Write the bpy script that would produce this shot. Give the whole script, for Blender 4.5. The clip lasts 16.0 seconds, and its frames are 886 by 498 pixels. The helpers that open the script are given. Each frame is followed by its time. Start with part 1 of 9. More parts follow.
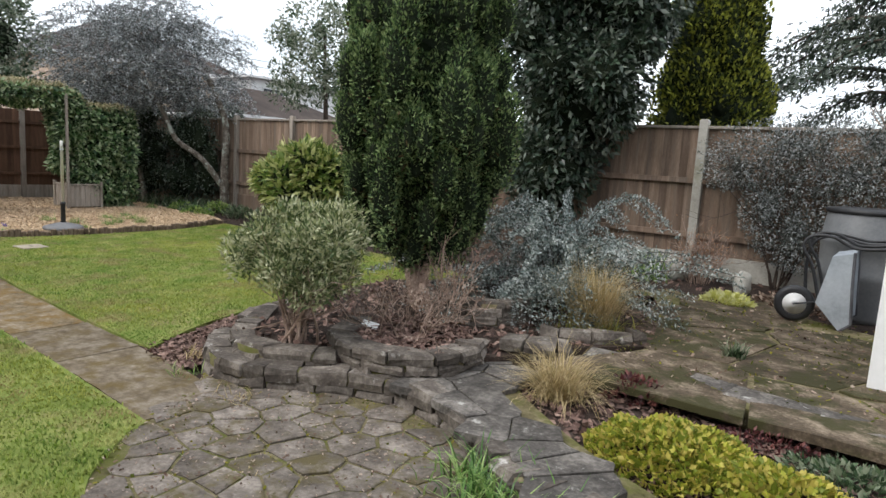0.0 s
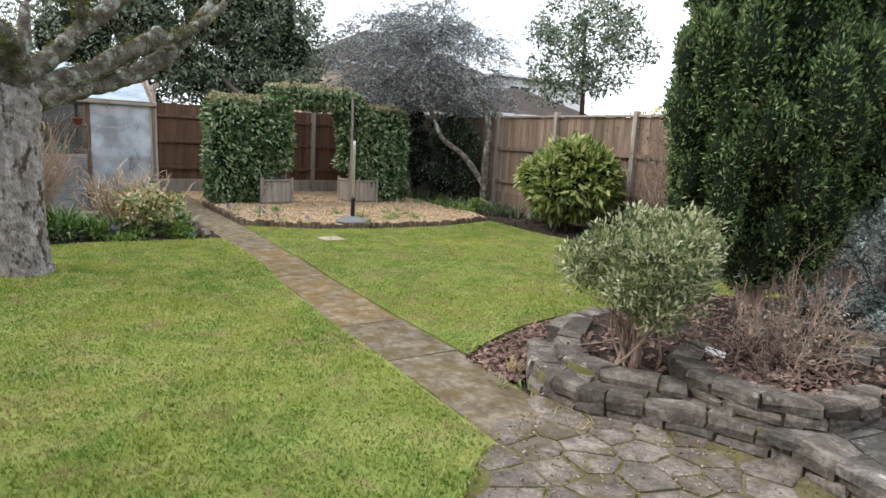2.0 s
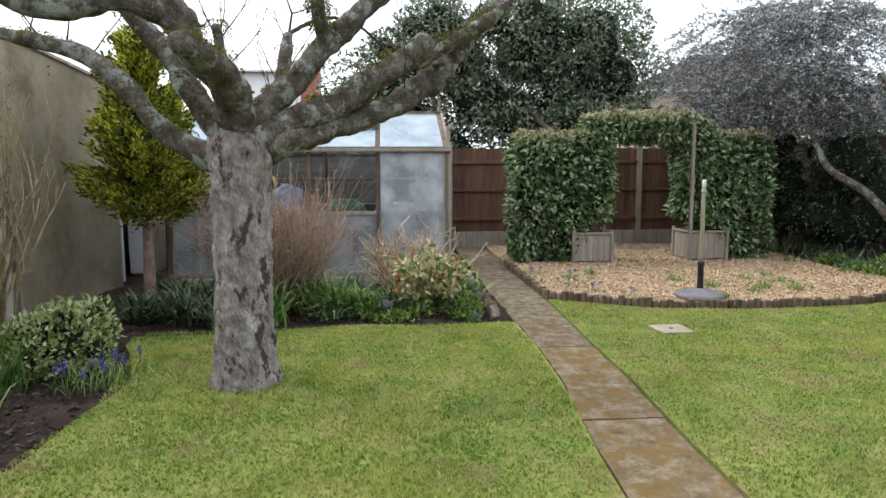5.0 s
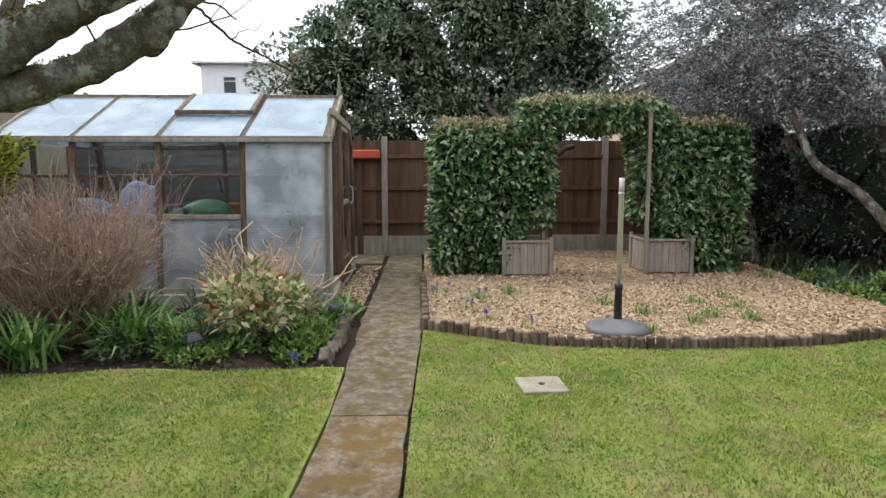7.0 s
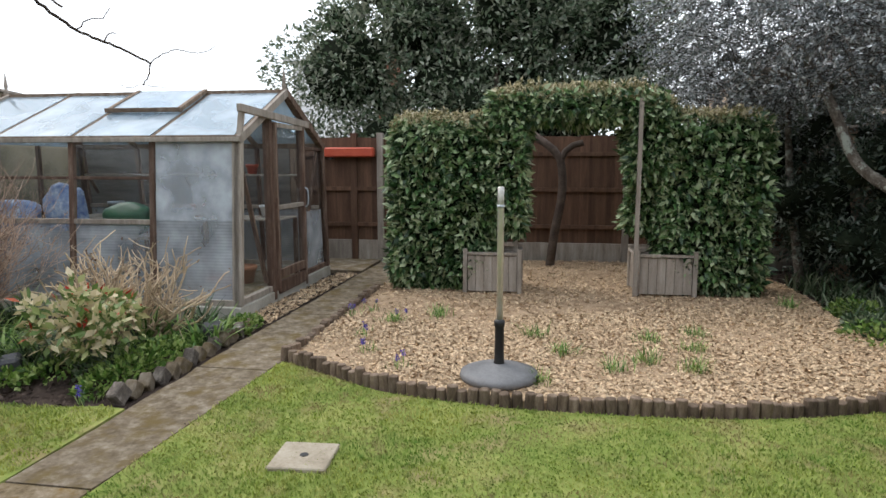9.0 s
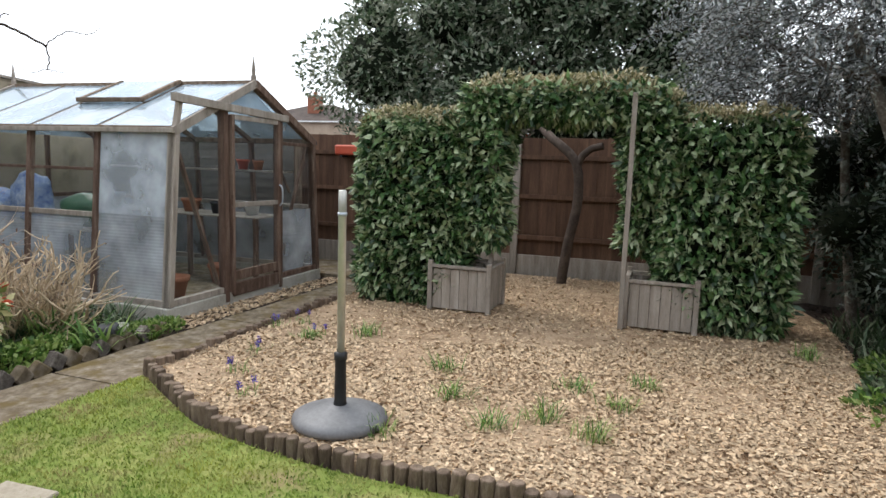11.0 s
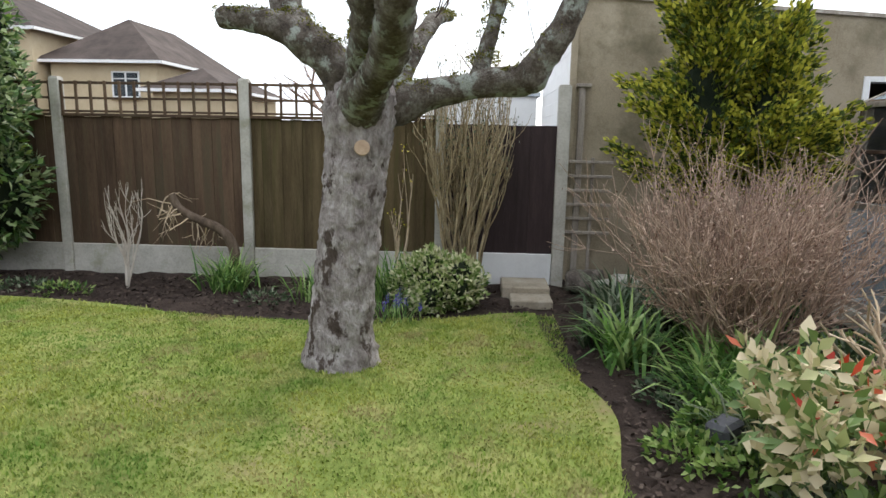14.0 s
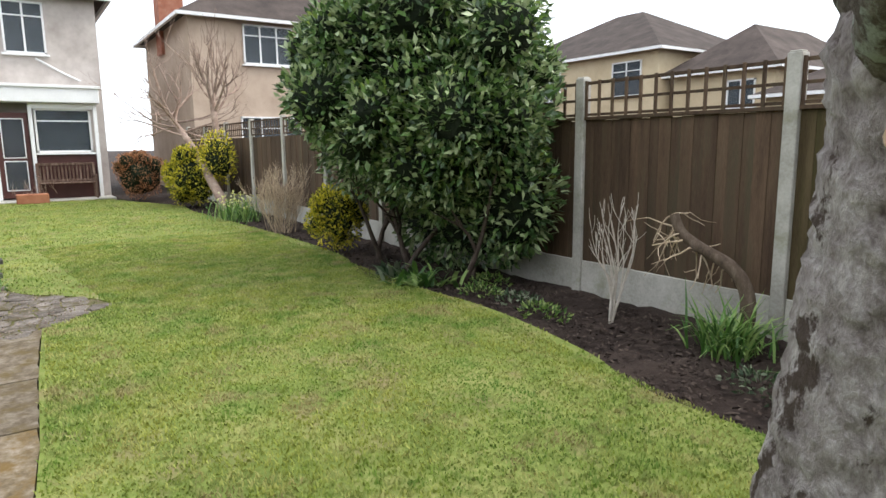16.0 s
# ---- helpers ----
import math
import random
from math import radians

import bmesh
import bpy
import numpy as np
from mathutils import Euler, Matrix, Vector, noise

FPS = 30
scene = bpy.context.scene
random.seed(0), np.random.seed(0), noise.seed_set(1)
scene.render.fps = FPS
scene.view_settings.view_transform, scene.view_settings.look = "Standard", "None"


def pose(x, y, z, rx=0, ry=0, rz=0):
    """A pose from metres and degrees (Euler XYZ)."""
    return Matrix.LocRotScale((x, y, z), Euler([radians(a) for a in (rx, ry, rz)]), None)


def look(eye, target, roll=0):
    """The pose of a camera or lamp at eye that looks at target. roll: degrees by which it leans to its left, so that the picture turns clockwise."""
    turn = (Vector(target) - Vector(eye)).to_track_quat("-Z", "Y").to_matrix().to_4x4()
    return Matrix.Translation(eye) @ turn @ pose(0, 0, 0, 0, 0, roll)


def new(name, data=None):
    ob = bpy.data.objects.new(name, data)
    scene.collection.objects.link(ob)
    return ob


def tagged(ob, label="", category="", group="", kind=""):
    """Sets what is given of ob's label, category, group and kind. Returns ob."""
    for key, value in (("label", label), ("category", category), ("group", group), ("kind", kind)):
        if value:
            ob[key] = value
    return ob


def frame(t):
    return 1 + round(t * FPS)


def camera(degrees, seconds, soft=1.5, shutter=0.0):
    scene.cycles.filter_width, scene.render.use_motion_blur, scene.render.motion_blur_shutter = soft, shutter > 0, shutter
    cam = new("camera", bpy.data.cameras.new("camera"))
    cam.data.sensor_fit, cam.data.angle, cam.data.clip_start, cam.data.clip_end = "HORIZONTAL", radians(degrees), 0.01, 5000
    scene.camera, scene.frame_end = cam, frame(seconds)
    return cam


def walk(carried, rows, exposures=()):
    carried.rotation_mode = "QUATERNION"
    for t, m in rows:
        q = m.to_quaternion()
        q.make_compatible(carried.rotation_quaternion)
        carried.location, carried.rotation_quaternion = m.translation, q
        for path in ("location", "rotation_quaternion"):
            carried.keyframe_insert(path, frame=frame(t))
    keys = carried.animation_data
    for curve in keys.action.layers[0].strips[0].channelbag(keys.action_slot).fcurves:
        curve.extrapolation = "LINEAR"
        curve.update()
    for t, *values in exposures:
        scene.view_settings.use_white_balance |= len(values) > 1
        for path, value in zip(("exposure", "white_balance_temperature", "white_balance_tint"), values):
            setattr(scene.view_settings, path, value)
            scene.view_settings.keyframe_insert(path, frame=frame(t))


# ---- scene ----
cam = camera(69.6, 16.0)
# seconds, eye, target, roll
PATH = [
    (0, (-0.102, 0.087, 1.41), (-1.279, 1.68, 1.13), 3.4),
    (0.5, (-0.225, -0.004, 1.421), (-1.598, 1.419, 1.126), 3.4),
    (1, (-0.37, -0.101, 1.421), (-1.837, 1.223, 1.113), 2.7),
    (1.5, (-0.537, -0.157, 1.415), (-2.106, 1.043, 1.1), 2.9),
    (2, (-0.891, -0.12, 1.398), (-2.537, 0.968, 1.067), 2.9),
    (2.5, (-1.279, -0.092, 1.395), (-2.947, 0.962, 1.062), 2.8),
    (3, (-1.812, -0.014, 1.409), (-3.513, 0.986, 1.082), 2.3),
    (3.5, (-2.275, 0.148, 1.41), (-4.038, 1.039, 1.102), 1.8),
    (4, (-2.802, 0.309, 1.403), (-4.701, 0.88, 1.147), 0.8),
    (4.2, (-2.939, 0.391, 1.389), (-4.885, 0.801, 1.172), 0.0),
    (6.3, (-4.524, 1.829, 1.421), (-6.509, 1.924, 1.189), -0.3),
    (6.5, (-4.661, 2.015, 1.404), (-6.645, 2.112, 1.17), -0.1),
    (7, (-4.961, 2.542, 1.397), (-6.945, 2.633, 1.157), -0.1),
    (7.5, (-5.183, 3.019, 1.423), (-7.167, 3.089, 1.181), -0.4),
    (8, (-5.456, 3.544, 1.437), (-7.44, 3.515, 1.191), -0.4),
    (8.5, (-5.683, 4.043, 1.456), (-7.663, 3.898, 1.207), -0.2),
    (9, (-6.012, 4.519, 1.48), (-7.974, 4.231, 1.222), 0.0),
    (9.2, (-6.159, 4.684, 1.49), (-8.112, 4.34, 1.228), 0.1),
    (11.3, (-7.27, 5.973, 1.483), (-9.121, 5.262, 1.222), 2.0),
    (11.5, (-7.333, 5.929, 1.473), (-9.157, 5.153, 1.205), 2.0),
    (12, (-7.563, 5.589, 1.435), (-9.17, 4.433, 1.152), 1.5),
    (12.5, (-7.838, 5.223, 1.434), (-9.084, 3.689, 1.127), 0.7),
    (13, (-8.251, 4.712, 1.471), (-8.949, 2.868, 1.134), 0.3),
    (13.5, (-8.485, 4.275, 1.456), (-8.847, 2.338, 1.114), 1.2),
    (14, (-8.75, 3.718, 1.447), (-8.641, 1.753, 1.091), 1.0),
    (14.5, (-8.851, 3.196, 1.427), (-8.364, 1.289, 1.07), 0.9),
    (15, (-8.874, 2.633, 1.438), (-7.974, 0.883, 1.078), 0.5),
    (15.5, (-8.838, 2.217, 1.447), (-7.571, 0.711, 1.09), 0.2),
    (16, (-8.719, 1.795, 1.35), (-7.083, 0.69, 1.028), -0.6),
]
EXPOSURES = [(0.0, 0.28), (0.5, 0.44), (1.5, 0.55), (2.5, 0.6), (3.5, 0.58), (4.2, 0.52), (7.0, 0.4), (9.0, 0.32), (11.5, 0.46), (12.5, 0.44), (13.5, 0.5), (15.0, 0.7), (16.0, 0.62)]
walk(cam, [(t, look(eye, target, roll)) for t, eye, target, roll in PATH], EXPOSURES)

# ---------------- light ----------------
world = bpy.data.worlds.new("overcast_sky")
scene.world = world
world.use_nodes = True
wn, wl = world.node_tree.nodes, world.node_tree.links
wbg = wn["Background"]
wsky = wn.new("ShaderNodeTexSky")
wsky.sky_type, wsky.sun_disc = "NISHITA", False
wsky.sun_elevation, wsky.sun_rotation = radians(38), radians(200)
wsky.dust_density, wsky.ozone_density = 3.0, 1.0
wcoord, wmap, wnoise, wramp = (wn.new("ShaderNode" + k) for k in ("TexCoord", "Mapping", "TexNoise", "ValToRGB"))
wmap.inputs["Scale"].default_value = (1.0, 1.0, 2.6)
wnoise.inputs["Scale"].default_value, wnoise.inputs["Detail"].default_value = 2.2, 7
wramp.color_ramp.elements[0].position, wramp.color_ramp.elements[1].position = 0.36, 0.53
wramp.color_ramp.elements[0].color, wramp.color_ramp.elements[1].color = (0.55, 0.55, 0.55, 1), (1, 1, 1, 1)
wscale, wmix = wn.new("ShaderNodeMix"), wn.new("ShaderNodeMix")
wscale.data_type = wmix.data_type = "RGBA"
wscale.blend_type = "MULTIPLY"
wscale.inputs["Factor"].default_value = 1.0
wscale.inputs["B"].default_value = (0.12, 0.12, 0.12, 1)
wmix.inputs["B"].default_value = (0.965, 1.02, 1.10, 1)
wl.new(wcoord.outputs["Generated"], wmap.inputs["Vector"])
wl.new(wmap.outputs["Vector"], wnoise.inputs["Vector"])
wl.new(wnoise.outputs["Fac"], wramp.inputs["Fac"])
wl.new(wsky.outputs["Color"], wscale.inputs["A"])
wl.new(wramp.outputs["Color"], wmix.inputs["Factor"])
wl.new(wscale.outputs["Result"], wmix.inputs["A"])
wl.new(wmix.outputs["Result"], wbg.inputs["Color"])
wbg.inputs["Strength"].default_value = 1.35
sun = new("sun", bpy.data.lights.new("sun", "SUN"))
sun.data.energy, sun.data.angle, sun.data.color = 1.3, radians(24), (1.0, 0.965, 0.92)
sun.matrix_world = look((0, 0, 0), (0.45, 0.75, -1.0))

# ---------------- materials ----------------


def stem(name):
    m = bpy.data.materials.new(name)
    m.use_nodes = True
    return m, m.node_tree.nodes, m.node_tree.links, m.node_tree.nodes["Principled BSDF"]


def ramp_of(n, cols):
    r = n.new("ShaderNodeValToRGB")
    e = r.color_ramp.elements
    while len(e) < len(cols):
        e.new(0.5)
    for i, c in enumerate(cols):
        e[i].position = 0.25 + 0.5 * i / max(1, len(cols) - 1)
        e[i].color = (*c, 1)
    return r


def surf(name, cols, scale=3.0, fine=40.0, rough=0.85, bump=0.4, depth=0.01, spec=0.3, vary=0.25, stretch=(1, 1, 1), by="object", spots=None, metal=0.0, detail=8):
    """A weathered surface: a broad and a fine noise through a colour ramp, a brightness of its own for each piece, and relief."""
    m, n, l, b = stem(name)
    tc, mp = n.new("ShaderNodeTexCoord"), n.new("ShaderNodeMapping")
    mp.inputs["Scale"].default_value = stretch
    l.new(tc.outputs["Object"], mp.inputs["Vector"])
    off = n.new("ShaderNodeVectorMath")
    off.operation = "MULTIPLY_ADD"
    info, geo = n.new("ShaderNodeObjectInfo"), n.new("ShaderNodeNewGeometry")
    rnd = info.outputs["Random"] if by == "object" else geo.outputs["Random Per Island"]
    comb = n.new("ShaderNodeCombineXYZ")
    for k in "XYZ":
        l.new(rnd, comb.inputs[k])
    l.new(comb.outputs["Vector"], off.inputs[0])
    off.inputs[1].default_value = (17.0, 31.0, 23.0)
    l.new(mp.outputs["Vector"], off.inputs[2])
    big, small = n.new("ShaderNodeTexNoise"), n.new("ShaderNodeTexNoise")
    for tex, s, d in ((big, scale, detail), (small, fine, 6)):
        tex.inputs["Scale"].default_value, tex.inputs["Detail"].default_value = s, d
        tex.inputs["Roughness"].default_value = 0.62
        l.new(off.outputs["Vector"], tex.inputs["Vector"])
    mixf = n.new("ShaderNodeMath")
    mixf.operation = "MULTIPLY_ADD"
    mixf.inputs[1].default_value = 0.45
    half = n.new("ShaderNodeMath")
    half.operation = "MULTIPLY_ADD"
    half.inputs[1].default_value, half.inputs[2].default_value = 0.9, -0.17
    l.new(big.outputs["Fac"], half.inputs[0])
    l.new(small.outputs["Fac"], mixf.inputs[0])
    l.new(half.outputs[0], mixf.inputs[2])
    r = ramp_of(n, cols)
    l.new(mixf.outputs[0], r.inputs["Fac"])
    col = r.outputs["Color"]
    if spots:
        sc, (lo, hi), colour = spots
        t3, r3, mx = n.new("ShaderNodeTexNoise"), n.new("ShaderNodeMapRange"), n.new("ShaderNodeMix")
        mx.data_type = "RGBA"
        t3.inputs["Scale"].default_value, t3.inputs["Detail"].default_value = sc, 9
        t3.inputs["Roughness"].default_value = 0.68
        r3.inputs["From Min"].default_value, r3.inputs["From Max"].default_value = lo, hi
        l.new(off.outputs["Vector"], t3.inputs["Vector"])
        l.new(t3.outputs["Fac"], r3.inputs["Value"])
        l.new(r3.outputs["Result"], mx.inputs["Factor"])
        l.new(col, mx.inputs["A"])
        mx.inputs["B"].default_value = (*colour, 1)
        col = mx.outputs["Result"]
    hsv, mr = n.new("ShaderNodeHueSaturation"), n.new("ShaderNodeMapRange")
    mr.inputs["To Min"].default_value, mr.inputs["To Max"].default_value = 1 - vary, 1 + vary
    l.new(rnd, mr.inputs["Value"])
    l.new(mr.outputs["Result"], hsv.inputs["Value"])
    l.new(col, hsv.inputs["Color"])
    l.new(hsv.outputs["Color"], b.inputs["Base Color"])
    b.inputs["Roughness"].default_value, b.inputs["Specular IOR Level"].default_value, b.inputs["Metallic"].default_value = rough, spec, metal
    bp = n.new("ShaderNodeBump")
    bp.inputs["Strength"].default_value, bp.inputs["Distance"].default_value = bump, depth
    l.new(mixf.outputs[0], bp.inputs["Height"])
    l.new(bp.outputs["Normal"], b.inputs["Normal"])
    return m


def leafy(name, cols, rough=0.45, spec=0.4, glow=0.25, patch=0.0):
    """Leaves: every leaf its own tone, some light passing through."""
    m, n, l, b = stem(name)
    geo = n.new("ShaderNodeNewGeometry")
    r = ramp_of(n, cols)
    if patch:
        tc, t1, t2, a1, a2 = n.new("ShaderNodeTexCoord"), n.new("ShaderNodeTexNoise"), n.new("ShaderNodeTexNoise"), n.new("ShaderNodeMath"), n.new("ShaderNodeMath")
        t1.inputs["Scale"].default_value, t2.inputs["Scale"].default_value = patch, patch * 7
        t1.inputs["Detail"].default_value = 6
        a1.operation = a2.operation = "MULTIPLY_ADD"
        l.new(tc.outputs["Object"], t1.inputs["Vector"])
        l.new(tc.outputs["Object"], t2.inputs["Vector"])
        a1.inputs[1].default_value, a1.inputs[2].default_value = 0.34, -0.62
        l.new(geo.outputs["Random Per Island"], a1.inputs[0])
        add = n.new("ShaderNodeMath")
        add.operation = "ADD"
        l.new(t1.outputs["Fac"], add.inputs[0])
        l.new(t2.outputs["Fac"], add.inputs[1])
        l.new(add.outputs[0], a2.inputs[0])
        a2.inputs[1].default_value = 0.96
        l.new(a1.outputs[0], a2.inputs[2])
        l.new(a2.outputs[0], r.inputs["Fac"])
    else:
        l.new(geo.outputs["Random Per Island"], r.inputs["Fac"])
    l.new(r.outputs["Color"], b.inputs["Base Color"])
    b.inputs["Roughness"].default_value, b.inputs["Specular IOR Level"].default_value = rough, spec
    tr, mx = n.new("ShaderNodeBsdfTranslucent"), n.new("ShaderNodeMixShader")
    l.new(r.outputs["Color"], tr.inputs["Color"])
    mx.inputs["Fac"].default_value = glow
    l.new(b.outputs["BSDF"], mx.inputs[1])
    l.new(tr.outputs["BSDF"], mx.inputs[2])
    l.new(mx.outputs["Shader"], n["Material Output"].inputs["Surface"])
    return m


def turf_blades(name, worn=1.0):
    """Mown grass: lush and yellow sweeps, finer mottling, scorched straw spots, every blade its own tone."""
    m, n, l, b = stem(name)
    geo, tc = n.new("ShaderNodeNewGeometry"), n.new("ShaderNodeTexCoord")

    def field(scale, lo, hi, detail=5):
        tex, mr = n.new("ShaderNodeTexNoise"), n.new("ShaderNodeMapRange")
        tex.inputs["Scale"].default_value, tex.inputs["Detail"].default_value = scale, detail
        tex.inputs["Roughness"].default_value = 0.6
        mr.inputs["From Min"].default_value, mr.inputs["From Max"].default_value = lo, hi
        l.new(tc.outputs["Object"], tex.inputs["Vector"])
        l.new(tex.outputs["Fac"], mr.inputs["Value"])
        return mr.outputs["Result"]

    def blend(fac, a, colour, share=1.0):
        mx = n.new("ShaderNodeMix")
        mx.data_type = "RGBA"
        if share < 1.0:
            k = n.new("ShaderNodeMath")
            k.operation = "MULTIPLY"
            k.inputs[1].default_value = share
            l.new(fac, k.inputs[0])
            fac = k.outputs[0]
        l.new(fac, mx.inputs["Factor"])
        l.new(a, mx.inputs["A"])
        mx.inputs["B"].default_value = (*colour, 1)
        return mx.outputs["Result"]

    r = ramp_of(n, [(0.11, 0.18, 0.028), (0.19, 0.28, 0.042), (0.27, 0.35, 0.062), (0.36, 0.41, 0.12)])
    l.new(geo.outputs["Random Per Island"], r.inputs["Fac"])
    col = blend(field(0.8, 0.42, 0.60), r.outputs["Color"], (0.40, 0.39, 0.075), 0.6)
    col = blend(field(1.9, 0.50, 0.62), col, (0.105, 0.225, 0.03), 0.7)
    col = blend(field(4.4, 0.50, 0.62, 7), col, (0.47, 0.44, 0.17), 0.65)
    col = blend(field(9.5, 0.54, 0.66, 7), col, (0.09, 0.145, 0.028), min(1.0, 0.34 * worn))
    col = blend(field(2.6, 0.62 - 0.06 * worn, 0.70 - 0.06 * worn, 9), col, (0.33, 0.26, 0.13), 0.7)
    l.new(col, b.inputs["Base Color"])
    b.inputs["Roughness"].default_value, b.inputs["Specular IOR Level"].default_value = 0.6, 0.25
    tr, mx = n.new("ShaderNodeBsdfTranslucent"), n.new("ShaderNodeMixShader")
    l.new(col, tr.inputs["Color"])
    mx.inputs["Fac"].default_value = 0.3
    l.new(b.outputs["BSDF"], mx.inputs[1])
    l.new(tr.outputs["BSDF"], mx.inputs[2])
    l.new(mx.outputs["Shader"], n["Material Output"].inputs["Surface"])
    return m


def pane(name, clear=0.75, tint=(0.85, 0.9, 0.9), rough=0.05, dirt=0.35, grime=(0.33, 0.37, 0.40)):
    """Old garden glass: see-through with cloudy grime."""
    m, n, l, b = stem(name)
    tc, tex, mr = n.new("ShaderNodeTexCoord"), n.new("ShaderNodeTexNoise"), n.new("ShaderNodeMapRange")
    tex.inputs["Scale"].default_value, tex.inputs["Detail"].default_value = 2.5, 7
    l.new(tc.outputs["Object"], tex.inputs["Vector"])
    l.new(tex.outputs["Fac"], mr.inputs["Value"])
    mr.inputs["From Min"].default_value, mr.inputs["From Max"].default_value = 0.35, 0.7
    mr.inputs["To Min"].default_value, mr.inputs["To Max"].default_value = 1 - clear, min(1.0, 1 - clear + dirt)
    b.inputs["Base Color"].default_value = (*grime, 1)
    b.inputs["Roughness"].default_value = max(rough, 0.12)
    tr, gl, m1, m2 = n.new("ShaderNodeBsdfTransparent"), n.new("ShaderNodeBsdfGlossy"), n.new("ShaderNodeMixShader"), n.new("ShaderNodeMixShader")
    tr.inputs["Color"].default_value = (*tint, 1)
    gl.inputs["Roughness"].default_value = rough
    fr, pw, sc = n.new("ShaderNodeLayerWeight"), n.new("ShaderNodeMath"), n.new("ShaderNodeMath")
    fr.inputs["Blend"].default_value = 0.5
    pw.operation, sc.operation = "POWER", "MULTIPLY_ADD"
    pw.inputs[1].default_value = 4.0
    sc.inputs[1].default_value, sc.inputs[2].default_value = 0.4, 0.012
    l.new(fr.outputs["Facing"], pw.inputs[0])
    l.new(pw.outputs[0], sc.inputs[0])
    l.new(sc.outputs[0], m1.inputs["Fac"])
    l.new(tr.outputs["BSDF"], m1.inputs[1])
    l.new(gl.outputs["BSDF"], m1.inputs[2])
    l.new(mr.outputs["Result"], m2.inputs["Fac"])
    l.new(m1.outputs["Shader"], m2.inputs[1])
    l.new(b.outputs["BSDF"], m2.inputs[2])
    l.new(m2.outputs["Shader"], n["Material Output"].inputs["Surface"])
    return m


SOIL = surf("damp_soil", [(0.018, 0.012, 0.010), (0.042, 0.029, 0.023), (0.08, 0.058, 0.046)], 2.5, 55, 0.95, 0.9, 0.03, 0.2, 0.0)
CRUMB = surf("soil_crumbs", [(0.02, 0.013, 0.011), (0.05, 0.035, 0.028), (0.14, 0.11, 0.09)], 6, 50, 0.95, 0.6, 0.01, 0.2, 0.5, by="island")
MULCH = surf("bark_mulch", [(0.06, 0.034, 0.028), (0.16, 0.10, 0.082), (0.36, 0.26, 0.21)], 8, 60, 0.9, 0.5, 0.005, 0.2, 0.6, by="island")
TURF = surf("turf", [(0.085, 0.115, 0.025), (0.18, 0.225, 0.055), (0.31, 0.30, 0.11)], 2.0, 22, 0.95, 0.9, 0.03, 0.1, 0.0, spots=(2.9, (0.53, 0.68), (0.25, 0.205, 0.10)))
BLADE = turf_blades("grass_blades")
BLADEWORN = turf_blades("mossy_grass_blades", 1.5)
CHIP = surf("wood_chips", [(0.32, 0.205, 0.118), (0.50, 0.37, 0.24), (0.68, 0.55, 0.385)], 9, 70, 0.88, 0.3, 0.004, 0.2, 0.36, by="island")
CHIPBED = surf("chip_bed", [(0.17, 0.11, 0.068), (0.33, 0.23, 0.145), (0.48, 0.36, 0.245)], 6, 34, 0.9, 0.9, 0.02, 0.2, 0.0)
PATHM = surf("mossy_concrete", [(0.06, 0.046, 0.025), (0.165, 0.132, 0.094), (0.31, 0.27, 0.215)], 8.0, 26, 0.98, 1.0, 0.01, 0.1, 0.12, spots=(5, (0.48, 0.64), (0.125, 0.092, 0.04)))
PATHMOSS = surf("rusty_moss_concrete", [(0.06, 0.044, 0.022), (0.175, 0.135, 0.085), (0.33, 0.28, 0.215)], 9.0, 40, 0.98, 1.0, 0.014, 0.1, 0.1, spots=(5.5, (0.46, 0.60), (0.165, 0.108, 0.042)), detail=11)
FLAG = surf("crazy_paving_stone", [(0.05, 0.042, 0.034), (0.165, 0.14, 0.118), (0.36, 0.315, 0.27)], 6, 44, 0.95, 1.0, 0.018, 0.2, 0.22, spots=(4.2, (0.50, 0.62), (0.11, 0.09, 0.045)), detail=12)
WALLSTONE = surf("walling_stone", [(0.035, 0.03, 0.026), (0.125, 0.106, 0.09), (0.31, 0.275, 0.235)], 7, 46, 0.95, 1.0, 0.016, 0.2, 0.35, spots=(8, (0.60, 0.70), (0.46, 0.435, 0.40)), detail=10)
DARKSLAB = surf("dark_riven_slab", [(0.03, 0.027, 0.024), (0.10, 0.09, 0.08), (0.25, 0.225, 0.20)], 5, 40, 0.93, 1.0, 0.02, 0.25, 0.18, spots=(7, (0.61, 0.67), (0.40, 0.385, 0.35)), detail=12)
GROUT = surf("sandy_joint", [(0.055, 0.05, 0.02), (0.16, 0.135, 0.075), (0.29, 0.25, 0.16)], 7, 50, 0.98, 0.9, 0.015, 0.1, 0.0, spots=(3, (0.5, 0.62), (0.10, 0.105, 0.03)))
PATIOM = surf("algae_patio", [(0.02, 0.015, 0.009), (0.09, 0.067, 0.044), (0.32, 0.255, 0.185)], 5.0, 52, 0.9, 1.0, 0.012, 0.25, 0.15, spots=(3.2, (0.47, 0.56), (0.045, 0.042, 0.016)), detail=10)
FENCEDARK = surf("dark_fence_board", [(0.045, 0.027, 0.017), (0.092, 0.058, 0.036), (0.155, 0.104, 0.066)], 2.0, 30, 0.8, 0.4, 0.004, 0.25, 0.24, stretch=(6, 6, 0.6), spots=(1.0, (0.5, 0.72), (0.05, 0.046, 0.026)))
